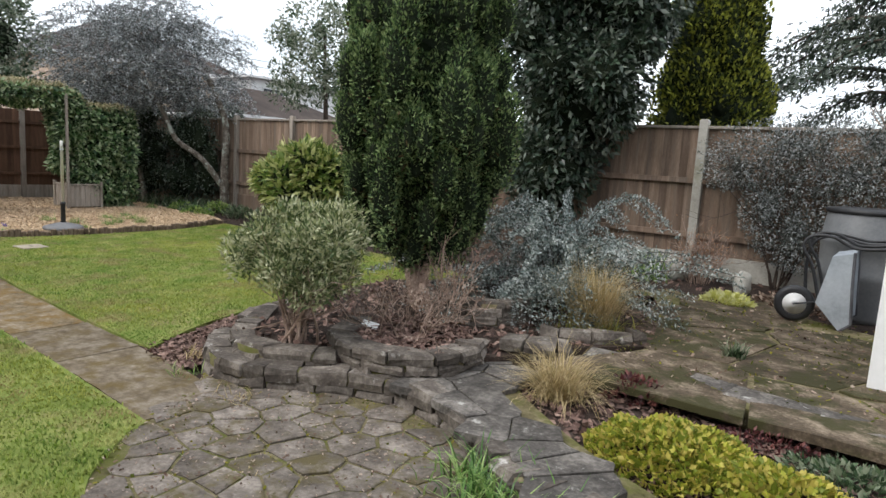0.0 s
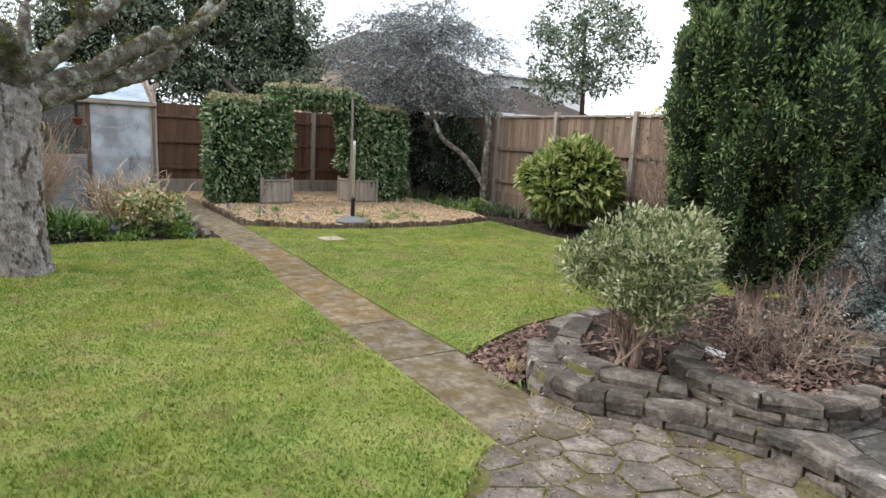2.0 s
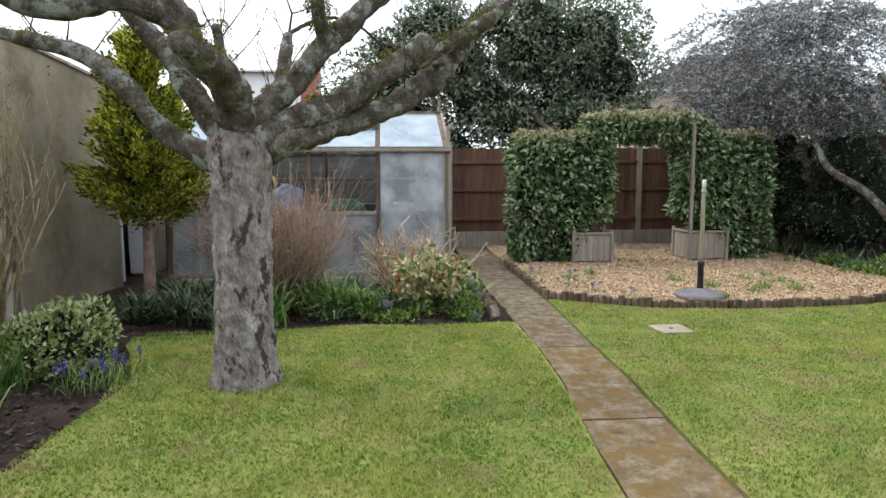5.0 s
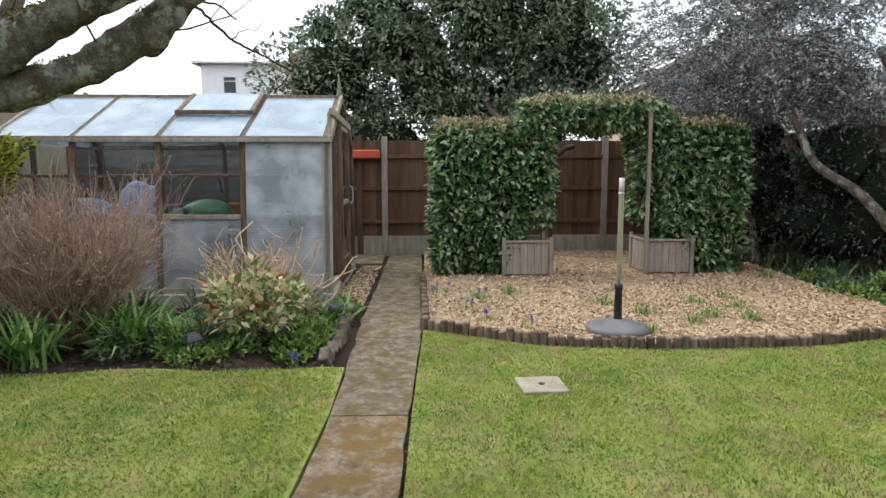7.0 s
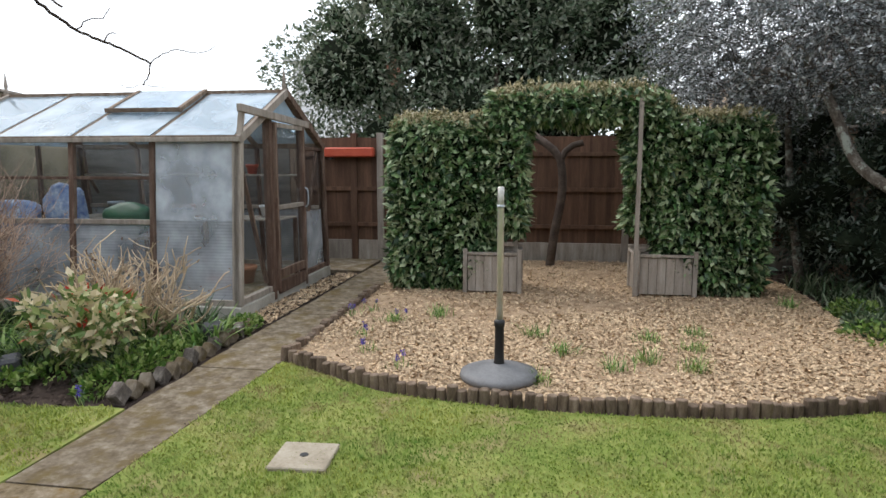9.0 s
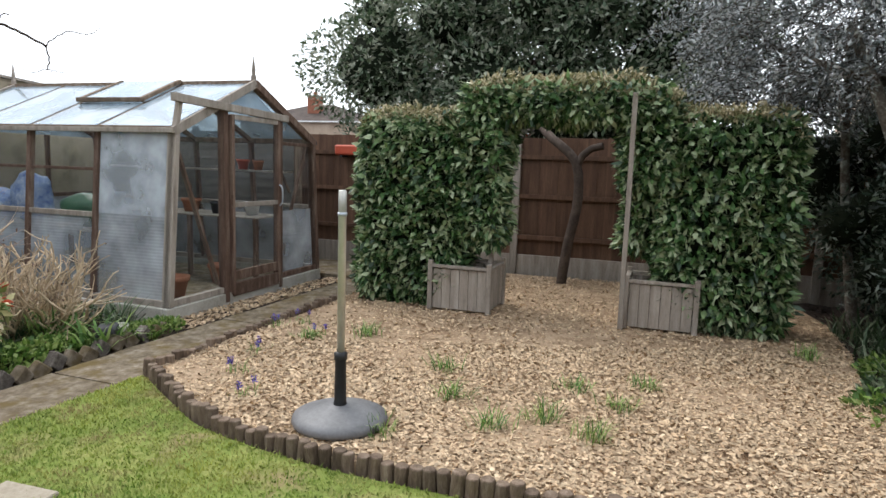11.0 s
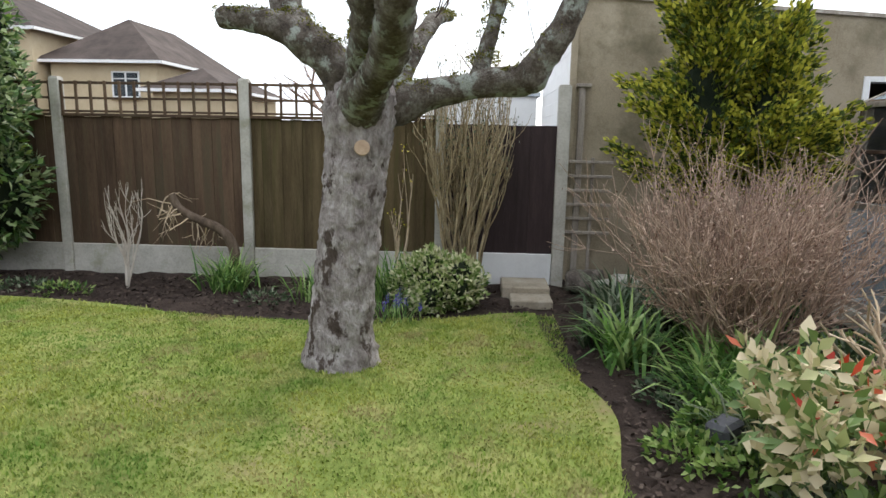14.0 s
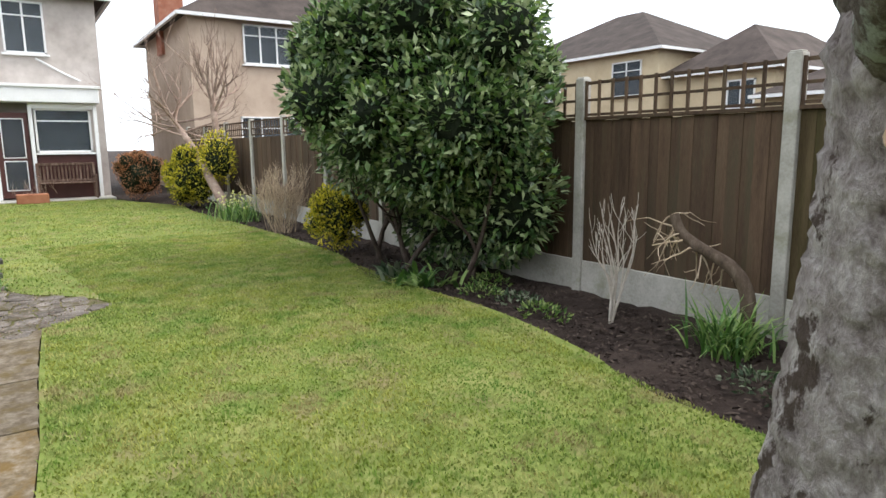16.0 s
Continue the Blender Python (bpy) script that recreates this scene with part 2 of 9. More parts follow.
FENCEGREEN = surf("algae_fence_board", [(0.045, 0.031, 0.015), (0.088, 0.064, 0.032), (0.145, 0.110, 0.058)], 2.0, 30, 0.85, 0.4, 0.004, 0.2, 0.24, stretch=(6, 6, 0.6), spots=(1.3, (0.5, 0.7), (0.075, 0.066, 0.024)))
FENCEBACK = surf("brown_fence_board", [(0.06, 0.033, 0.022), (0.11, 0.06, 0.038), (0.17, 0.10, 0.062)], 2.0, 30, 0.8, 0.4, 0.004, 0.25, 0.2, stretch=(6, 6, 0.6))
FENCEPALE = surf("weathered_fence_board", [(0.10, 0.066, 0.046), (0.195, 0.137, 0.10), (0.31, 0.23, 0.175)], 2.0, 30, 0.85, 0.5, 0.004, 0.25, 0.28, stretch=(6, 6, 0.6), spots=(1.2, (0.5, 0.70), (0.13, 0.108, 0.088)))
FENCEBLACK = surf("chocolate_fence_board", [(0.018, 0.011, 0.011), (0.032, 0.02, 0.02), (0.055, 0.035, 0.033)], 2.0, 30, 0.75, 0.4, 0.004, 0.3, 0.15, stretch=(6, 6, 0.6))
CONCRETE = surf("pale_concrete", [(0.26, 0.245, 0.21), (0.42, 0.40, 0.35), (0.56, 0.54, 0.49)], 3, 50, 0.9, 0.35, 0.004, 0.3, 0.1, spots=(2.5, (0.55, 0.75), (0.24, 0.24, 0.15)))
BARK = surf("apple_bark", [(0.12, 0.095, 0.085), (0.33, 0.29, 0.275), (0.60, 0.56, 0.54)], 13, 55, 0.95, 1.0, 0.06, 0.15, 0.0, stretch=(1, 1, 0.5), spots=(9.0, (0.55, 0.60), (0.09, 0.068, 0.057)), detail=13)
MOSSBARK = surf("mossy_bark", [(0.03, 0.022, 0.017), (0.125, 0.105, 0.085), (0.31, 0.295, 0.26)], 10, 55, 0.95, 1.0, 0.05, 0.15, 0.0, spots=(7.0, (0.535, 0.60), (0.33, 0.355, 0.31)), detail=11)
MOSS = leafy("moss_tufts", [(0.06, 0.07, 0.01), (0.13, 0.14, 0.02), (0.22, 0.2, 0.03)], 0.9, 0.1, 0.2)
TWIGBARK = surf("brown_twig", [(0.15, 0.10, 0.078), (0.30, 0.215, 0.17), (0.47, 0.37, 0.30)], 7, 60, 0.9, 0.4, 0.004, 0.2, 0.35, by="island")
STEMTAN = surf("greenish_tan_stem", [(0.16, 0.115, 0.06), (0.31, 0.245, 0.145), (0.47, 0.39, 0.26)], 9, 60, 0.9, 0.6, 0.006, 0.2, 0.4, by="island")
PALETWIG = surf("straw_twig", [(0.30, 0.22, 0.14), (0.50, 0.39, 0.27), (0.68, 0.57, 0.43)], 7, 60, 0.9, 0.4, 0.004, 0.2, 0.35, by="island")
ROSYTWIG = surf("rosy_tan_twig", [(0.18, 0.11, 0.082), (0.38, 0.27, 0.205), (0.58, 0.455, 0.36)], 7, 60, 0.9, 0.4, 0.004, 0.2, 0.4, by="island")
BUTTP = surf("grey_butt_plastic", [(0.10, 0.105, 0.11), (0.15, 0.155, 0.16), (0.20, 0.205, 0.21)], 3, 40, 0.5, 0.15, 0.002, 0.4, 0.1)
COVERM = surf("stained_concrete", [(0.20, 0.165, 0.12), (0.33, 0.285, 0.22), (0.43, 0.385, 0.31)], 6, 50, 0.95, 0.5, 0.004, 0.2, 0.0)
WHITETWIG = surf("whitish_twig", [(0.42, 0.36, 0.30), (0.56, 0.50, 0.43), (0.68, 0.62, 0.56)], 7, 60, 0.9, 0.3, 0.004, 0.2, 0.1)
DARKTWIG = surf("dark_twig", [(0.03, 0.022, 0.018), (0.07, 0.052, 0.042), (0.13, 0.10, 0.08)], 7, 60, 0.9, 0.4, 0.004, 0.2, 0.3, by="island")
GREYWOOD = surf("silvered_timber", [(0.17, 0.14, 0.115), (0.30, 0.26, 0.22), (0.43, 0.385, 0.335)], 3, 40, 0.85, 0.5, 0.004, 0.25, 0.15, stretch=(5, 5, 0.7))
LAPWOOD = surf("dull_lap_board", [(0.06, 0.052, 0.045), (0.12, 0.108, 0.095), (0.19, 0.175, 0.155)], 3, 40, 0.85, 0.5, 0.004, 0.25, 0.2, stretch=(5, 0.7, 5))
CEDAR = surf("red_cedar_timber", [(0.05, 0.029, 0.021), (0.118, 0.072, 0.052), (0.25, 0.19, 0.15)], 3, 40, 0.8, 0.5, 0.004, 0.25, 0.2, stretch=(5, 5, 0.7))
LOG = surf("log_edging", [(0.06, 0.042, 0.03), (0.15, 0.108, 0.078), (0.27, 0.21, 0.16)], 6, 50, 0.9, 0.6, 0.006, 0.2, 0.3, stretch=(3, 3, 0.8))
RENDERW = surf("garage_render", [(0.20, 0.162, 0.11), (0.325, 0.272, 0.195), (0.42, 0.36, 0.27)], 1.3, 70, 0.95, 0.5, 0.006, 0.2, 0.0, spots=(1.6, (0.50, 0.68), (0.17, 0.145, 0.095)))
PEBBLE = surf("pebbledash", [(0.33, 0.29, 0.26), (0.47, 0.42, 0.385), (0.6, 0.55, 0.51)], 2.0, 90, 0.95, 0.8, 0.01, 0.2, 0.0)
CREAM = surf("cream_render", [(0.43, 0.34, 0.22), (0.55, 0.45, 0.30), (0.62, 0.53, 0.37)], 1.2, 60, 0.9, 0.3, 0.004, 0.2, 0.0)
BUFF = surf("buff_render", [(0.36, 0.27, 0.20), (0.48, 0.375, 0.29), (0.56, 0.45, 0.36)], 1.2, 60, 0.9, 0.4, 0.004, 0.2, 0.0)
ROOFTILE = surf("roof_tile", [(0.036, 0.028, 0.025), (0.068, 0.053, 0.046), (0.11, 0.086, 0.074)], 1.5, 40, 0.9, 0.5, 0.01, 0.2, 0.15)
BRICK = surf("red_brick", [(0.20, 0.075, 0.045), (0.31, 0.125, 0.08), (0.38, 0.19, 0.13)], 5, 60, 0.9, 0.5, 0.004, 0.2, 0.2)
WHITEP = surf("white_paint", [(0.70, 0.70, 0.69), (0.78, 0.78, 0.77), (0.83, 0.83, 0.82)], 2, 30, 0.5, 0.1, 0.001, 0.4, 0.04)
MAROON = surf("maroon_door_paint", [(0.055, 0.018, 0.016), (0.075, 0.025, 0.021), (0.10, 0.036, 0.03)], 2, 40, 0.5, 0.15, 0.002, 0.4, 0.08)
BLACKP = surf("black_plastic", [(0.012, 0.012, 0.013), (0.02, 0.02, 0.022), (0.035, 0.035, 0.037)], 4, 50, 0.5, 0.15, 0.001, 0.4, 0.1)
GREYP = surf("grey_plastic_base", [(0.10, 0.10, 0.105), (0.16, 0.16, 0.165), (0.23, 0.23, 0.235)], 4, 50, 0.55, 0.2, 0.001, 0.4, 0.1)
ALU = surf("dull_aluminium", [(0.42, 0.41, 0.38), (0.55, 0.54, 0.50), (0.63, 0.62, 0.58)], 3, 40, 0.42, 0.1, 0.001, 0.5, 0.1, metal=0.6)
STEEL = surf("galvanised_steel", [(0.30, 0.33, 0.37), (0.42, 0.46, 0.50), (0.52, 0.56, 0.60)], 4, 40, 0.45, 0.15, 0.001, 0.5, 0.1, metal=0.5)
REDP = surf("orange_red_plastic", [(0.34, 0.045, 0.022), (0.44, 0.07, 0.032), (0.50, 0.10, 0.045)], 3, 40, 0.5, 0.1, 0.001, 0.4, 0.1)
BLUEP = surf("blue_white_sack", [(0.05, 0.11, 0.34), (0.25, 0.33, 0.52), (0.6, 0.64, 0.7)], 9, 30, 0.5, 0.2, 0.003, 0.4, 0.1)
GREENP = surf("green_plastic", [(0.01, 0.05, 0.022), (0.02, 0.085, 0.04), (0.04, 0.13, 0.06)], 4, 40, 0.45, 0.15, 0.001, 0.4, 0.1)
TERRA = surf("terracotta", [(0.25, 0.095, 0.05), (0.36, 0.15, 0.085), (0.43, 0.2, 0.12)], 4, 50, 0.9, 0.3, 0.002, 0.2, 0.15)
CUTWOOD = surf("cut_wood", [(0.36, 0.25, 0.17), (0.48, 0.35, 0.25), (0.58, 0.45, 0.33)], 6, 50, 0.9, 0.3, 0.003, 0.2, 0.1)
SLATE = surf("dark_slate", [(0.035, 0.035, 0.04), (0.07, 0.07, 0.078), (0.12, 0.12, 0.13)], 6, 40, 0.7, 0.5, 0.005, 0.35, 0.2)
GLASS = pane("grimy_glass", 0.995, (0.97, 0.985, 0.985), 0.02, 0.04, (0.22, 0.25, 0.28))
ROOFGLASS = pane("milky_roof_glass", 0.62, (0.78, 0.88, 0.95), 0.10, 0.34, (0.42, 0.50, 0.56))
RIBBED = pane("corrugated_plastic", 0.72, (0.82, 0.88, 0.92), 0.25, 0.5, (0.54, 0.58, 0.62))
MILKY = pane("milky_plastic", 0.78, (0.88, 0.92, 0.95), 0.2, 0.62, (0.58, 0.62, 0.66))
WINDOWGLASS = pane("window_glass", 0.9, (0.5, 0.55, 0.58), 0.02, 0.05)
# room dimness and curtain tones painted together, for the sheet behind window glass
PAINTEDROOM = surf("painted_dim_room", [(0.05, 0.052, 0.055), (0.11, 0.115, 0.12), (0.22, 0.23, 0.24)], 1.2, 6, 0.9, 0.0, 0.001, 0.1, 0.0)

# near-black that paints the shade inside crowns and hedges
INNER = surf("painted_shade_core", [(0.006, 0.010, 0.006), (0.014, 0.02, 0.011), (0.03, 0.036, 0.022)], 7, 60, 0.95, 0.8, 0.03, 0.1, 0.0)
HEDGELEAF = leafy("laurustinus_leaf", [(0.026, 0.068, 0.021), (0.085, 0.175, 0.054), (0.18, 0.285, 0.108), (0.42, 0.49, 0.30)], 0.36, 0.55, 0.24)
HEDGETOP = leafy("clipped_top_leaf", [(0.17, 0.165, 0.07), (0.36, 0.32, 0.18), (0.54, 0.47, 0.32)], 0.6, 0.3, 0.2)
CYPRESSLEAF = leafy("cypress_spray", [(0.036, 0.066, 0.026), (0.082, 0.142, 0.052), (0.15, 0.225, 0.084), (0.25, 0.32, 0.135)], 0.65, 0.25, 0.15)
CYPRESSTIP = leafy("cypress_tip", [(0.06, 0.115, 0.035), (0.115, 0.19, 0.06), (0.19, 0.275, 0.095)], 0.65, 0.25, 0.2)
BROWNSPRAY = leafy("browned_spray", [(0.05, 0.03, 0.016), (0.10, 0.06, 0.03), (0.13, 0.085, 0.045)], 0.8, 0.15, 0.1)
DARKLEAF = leafy("dark_evergreen_leaf", [(0.016, 0.032, 0.02), (0.035, 0.062, 0.036), (0.065, 0.098, 0.06), (0.15, 0.175, 0.14)], 0.36, 0.5, 0.15)
HOLLYLEAF = leafy("holly_leaf", [(0.05, 0.085, 0.042), (0.105, 0.145, 0.078), (0.18, 0.22, 0.14), (0.32, 0.34, 0.26)], 0.42, 0.45, 0.28)
LAURELLEAF = leafy("laurel_leaf", [(0.035, 0.075, 0.02), (0.085, 0.165, 0.042), (0.165, 0.275, 0.075), (0.36, 0.43, 0.22)], 0.34, 0.55, 0.22)
LAURELTIP = leafy("fresh_laurel_tip", [(0.13, 0.23, 0.03), (0.22, 0.34, 0.055), (0.34, 0.43, 0.10)], 0.36, 0.5, 0.25)
SPOTLAUREL = leafy("spotted_laurel_leaf", [(0.09, 0.15, 0.03), (0.2, 0.27, 0.06), (0.34, 0.38, 0.11), (0.46, 0.47, 0.2)], 0.4, 0.45, 0.25)
GOLDLEAF = leafy("golden_conifer_spray", [(0.055, 0.085, 0.015), (0.14, 0.18, 0.022), (0.30, 0.32, 0.03), (0.48, 0.46, 0.06)], 0.6, 0.25, 0.25)
GOLDDARK = leafy("olive_conifer_spray", [(0.03, 0.045, 0.012), (0.075, 0.10, 0.018), (0.16, 0.19, 0.028), (0.33, 0.35, 0.05)], 0.6, 0.25, 0.2)
DUSKLEAF = leafy("dusky_silver_leaf", [(0.06, 0.07, 0.06), (0.13, 0.145, 0.13), (0.24, 0.26, 0.25), (0.42, 0.44, 0.44)], 0.6, 0.3, 0.2)
SILVERLEAF = leafy("silvery_leaf", [(0.12, 0.14, 0.14), (0.23, 0.255, 0.255), (0.35, 0.375, 0.38), (0.52, 0.545, 0.555)], 0.6, 0.3, 0.22)
GREYGREEN = leafy("grey_green_leaf", [(0.11, 0.145, 0.13), (0.21, 0.255, 0.235), (0.33, 0.375, 0.35), (0.52, 0.555, 0.53)], 0.55, 0.35, 0.22)
SAGELEAF = leafy("sage_bush_leaf", [(0.09, 0.13, 0.05), (0.20, 0.245, 0.10), (0.36, 0.38, 0.19), (0.55, 0.55, 0.36)], 0.55, 0.3, 0.25)
STRAPLEAF = leafy("strap_leaf", [(0.06, 0.145, 0.028), (0.125, 0.255, 0.048), (0.205, 0.355, 0.078), (0.33, 0.45, 0.15)], 0.42, 0.45, 0.28)
GROUNDLEAF = leafy("groundcover_leaf", [(0.06, 0.13, 0.022), (0.13, 0.225, 0.04), (0.21, 0.315, 0.065), (0.31, 0.39, 0.13)], 0.48, 0.4, 0.27)
DULLLEAF = leafy("dull_border_leaf", [(0.035, 0.065, 0.028), (0.07, 0.115, 0.052), (0.12, 0.17, 0.085), (0.22, 0.25, 0.165)], 0.5, 0.35, 0.22)
LIMELEAF = leafy("lime_leaf", [(0.17, 0.21, 0.025), (0.32, 0.35, 0.04), (0.46, 0.45, 0.07), (0.5, 0.42, 0.1)], 0.5, 0.3, 0.25)
YELLOWLEAF = leafy("yellow_shrub_leaf", [(0.14, 0.16, 0.015), (0.36, 0.34, 0.02), (0.58, 0.50, 0.03), (0.68, 0.58, 0.06)], 0.5, 0.3, 0.25)
CREAMLEAF = leafy("cream_edged_leaf", [(0.16, 0.24, 0.06), (0.33, 0.40, 0.14), (0.52, 0.54, 0.28), (0.66, 0.64, 0.42)], 0.5, 0.35, 0.25)
PIERISLEAF = leafy("variegated_pieris_leaf", [(0.12, 0.19, 0.05), (0.28, 0.33, 0.12), (0.54, 0.49, 0.26), (0.66, 0.56, 0.37)], 0.45, 0.4, 0.25)
REDLEAF = leafy("red_new_leaf", [(0.38, 0.03, 0.015), (0.55, 0.07, 0.03), (0.62, 0.16, 0.08)], 0.45, 0.4, 0.25)
WINELEAF = leafy("wine_red_leaf", [(0.05, 0.012, 0.014), (0.11, 0.03, 0.03), (0.19, 0.07, 0.06)], 0.5, 0.35, 0.2)
STRAW = leafy("straw_grass", [(0.32, 0.25, 0.11), (0.48, 0.38, 0.19), (0.62, 0.50, 0.29), (0.58, 0.46, 0.27)], 0.65, 0.2, 0.3)
COPPERLEAF = leafy("copper_leaf", [(0.28, 0.11, 0.045), (0.43, 0.19, 0.085), (0.55, 0.28, 0.14)], 0.6, 0.25, 0.2)
DRYLEAF = leafy("dry_leaf", [(0.12, 0.075, 0.055), (0.24, 0.17, 0.13), (0.38, 0.30, 0.24)], 0.85, 0.15, 0.1)
ROSYBUD = leafy("rosy_brown_bud", [(0.18, 0.10, 0.075), (0.36, 0.24, 0.18), (0.52, 0.39, 0.30)], 0.85, 0.15, 0.1)
PETALBLUE = leafy("violet_petal", [(0.07, 0.05, 0.32), (0.13, 0.09, 0.46), (0.2, 0.16, 0.55)], 0.6, 0.2, 0.3)
PETALPALE = leafy("pale_yellow_petal", [(0.55, 0.55, 0.16), (0.68, 0.67, 0.26), (0.75, 0.74, 0.42)], 0.6, 0.2, 0.3)

# ---------------- mesh helpers ----------------
RNG = np.random.default_rng(7)


def mesh_of(name, verts, faces, material, smooth=False):
    """One mesh from arrays: verts n x 3, faces m x 3 or m x 4."""
    verts, faces = np.asarray(verts, dtype=np.float32).reshape(-1, 3), np.asarray(faces, dtype=np.int32)
    me = bpy.data.meshes.new(name)
    k = faces.shape[1]
    me.vertices.add(len(verts))
    me.vertices.foreach_set("co", verts.ravel())
    me.loops.add(faces.size)
    me.loops.foreach_set("vertex_index", faces.ravel())
    me.polygons.add(len(faces))
    me.polygons.foreach_set("loop_start", np.arange(0, faces.size, k, dtype=np.int32))
    if smooth:
        me.polygons.foreach_set("use_smooth", np.ones(len(faces), dtype=bool))
    me.update(calc_edges=True)
    me.materials.append(material)
    return me


def under(ob, parent):
    if parent is not None:
        ob.parent = parent
    return ob


def thing(name, label, category, at=(0, 0, 0), group="", kind="", turn=0):
    ob = new(name)
    ob.matrix_world = pose(*at, 0, 0, turn)
    return tagged(ob, label, category, group, kind)


def part(name, bm, material, parent=None, label="", smooth=False):
    me = bpy.data.meshes.new(name)
    bm.to_mesh(me)
    bm.free()
    if smooth:
        me.polygons.foreach_set("use_smooth", np.ones(len(me.polygons), dtype=bool))
    me.materials.append(material)
    ob = under(new(name, me), parent)
    return tagged(ob, label)


def part_np(name, verts, faces, material, parent=None, label="", smooth=False):
    return tagged(under(new(name, mesh_of(name, verts, faces, material, smooth)), parent), label)


def box(bm, lo, hi, m=None):
    """A box from corner to corner, placed by m."""
    x0, y0, z0 = lo
    x1, y1, z1 = hi
    v = [bm.verts.new((m @ Vector(p)) if m else p) for p in ((x0, y0, z0), (x1, y0, z0), (x1, y1, z0), (x0, y1, z0), (x0, y0, z1), (x1, y0, z1), (x1, y1, z1), (x0, y1, z1))]
    for f in ((3, 2, 1, 0), (4, 5, 6, 7), (0, 1, 5, 4), (1, 2, 6, 5), (2, 3, 7, 6), (3, 0, 4, 7)):
        bm.faces.new([v[i] for i in f])
    return v


def soften(bm, width, seg=1):
    bmesh.ops.bevel(bm, geom=bm.edges[:], offset=width, segments=seg, affect="EDGES", clamp_overlap=True)


def block(name, lo, hi, material, parent=None, label="", bevel=0.004, m=None):
    bm = bmesh.new()
    box(bm, lo, hi, m)
    if bevel:
        soften(bm, bevel)
    return part(name, bm, material, parent, label)


def beam(bm, a, b, w, h, up=(0, 0, 1)):
    """A bar of section w x h from a to b."""
    a, b = Vector(a), Vector(b)
    d = (b - a).normalized()
    s = d.cross(Vector(up))
    s = s.normalized() if s.length > 1e-4 else Vector((1, 0, 0))
    u = s.cross(d).normalized()
    ring = [[bm.verts.new(p + s * i * w / 2 + u * j * h / 2) for i, j in ((-1, -1), (1, -1), (1, 1), (-1, 1))] for p in (a, b)]
    for i in range(4):
        bm.faces.new((ring[0][i], ring[0][(i + 1) % 4], ring[1][(i + 1) % 4], ring[1][i]))
    bm.faces.new(ring[0][::-1])
    bm.faces.new(ring[1])


def bar(name, a, b, w, h, material, parent=None, label="", up=(0, 0, 1), bevel=0.003):
    bm = bmesh.new()
    beam(bm, a, b, w, h, up)
    bmesh.ops.recalc_face_normals(bm, faces=bm.faces[:])
    if bevel:
        soften(bm, bevel)
    return part(name, bm, material, parent, label)


def lathe(bm, profile, seg=24, at=(0, 0, 0)):
    """Turns (radius, height) pairs about z."""
    rings = [[bm.verts.new((at[0] + r * math.cos(2 * math.pi * i / seg), at[1] + r * math.sin(2 * math.pi * i / seg), at[2] + z)) for i in range(seg)] for r, z in profile]
    for p, q in zip(rings, rings[1:]):
        for i in range(seg):
            bm.faces.new((p[i], p[(i + 1) % seg], q[(i + 1) % seg], q[i]))
    bm.faces.new(rings[0][::-1])
    bm.faces.new(rings[-1])


def smooth_line(pts, step=0.1, closed=False):
    """A Catmull-Rom curve through points, resampled evenly."""
    p = np.array(pts, dtype=float)
    n = len(p)
    out = []
    for i in range(n if closed else n - 1):
        if closed:
            a, b, c, d = p[i - 1], p[i], p[(i + 1) % n], p[(i + 2) % n]
        else:
            a, b, c, d = p[max(i - 1, 0)], p[i], p[i + 1], p[min(i + 2, n - 1)]
        for t in np.linspace(0, 1, 16, endpoint=False):
            out.append(0.5 * (2 * b + (c - a) * t + (2 * a - 5 * b + 4 * c - d) * t * t + (3 * b - a - 3 * c + d) * t ** 3))
    out.append(p[0] if closed else p[-1])
    out = np.array(out)
    s = np.concatenate([[0], np.cumsum(np.linalg.norm(np.diff(out, axis=0), axis=1))])
    k = max(2, int(round(s[-1] / step)))
    u = np.linspace(0, s[-1], k + 1)
    res = np.stack([np.interp(u, s, out[:, i]) for i in range(p.shape[1])], axis=1)
    return res[:-1] if closed else res


def inside(poly, xy):
    """Which of the points lie in the polygon."""
    poly, xy = np.asarray(poly), np.asarray(xy)
    x, y = xy[:, 0], xy[:, 1]
    res = np.zeros(len(xy), dtype=bool)
    for (x0, y0), (x1, y1) in zip(poly, np.roll(poly, -1, axis=0)):
        cross = (y0 > y) != (y1 > y)
        if y1 != y0:
            res ^= cross & (x < (x1 - x0) * (y - y0) / (y1 - y0) + x0)
    return res


def scatter(poly, n, rng):
    poly = np.asarray(poly)
    lo, hi = poly.min(axis=0), poly.max(axis=0)
    out = np.zeros((0, 2))
    while len(out) < n:
        p = lo + rng.random((n, 2)) * (hi - lo)
        out = np.concatenate([out, p[inside(poly, p)]])
    return out[:n]


def sheet(name, poly, z0, z1, material, parent=None):
    """A flat polygon with sides, from z0 up to z1."""
    bm = bmesh.new()
    top = [bm.verts.new((x, y, z1)) for x, y in poly]
    low = [bm.verts.new((x, y, z0)) for x, y in poly]
    f = bm.faces.new(top)
    for i in range(len(top)):
        j = (i + 1) % len(top)
        bm.faces.new((low[i], low[j], top[j], top[i]))
    bmesh.ops.triangulate(bm, faces=[f])
    bmesh.ops.recalc_face_normals(bm, faces=bm.faces[:])
    return part(name, bm, material, parent)


def unit(v):
    return v / np.maximum(np.linalg.norm(v, axis=-1, keepdims=True), 1e-9)


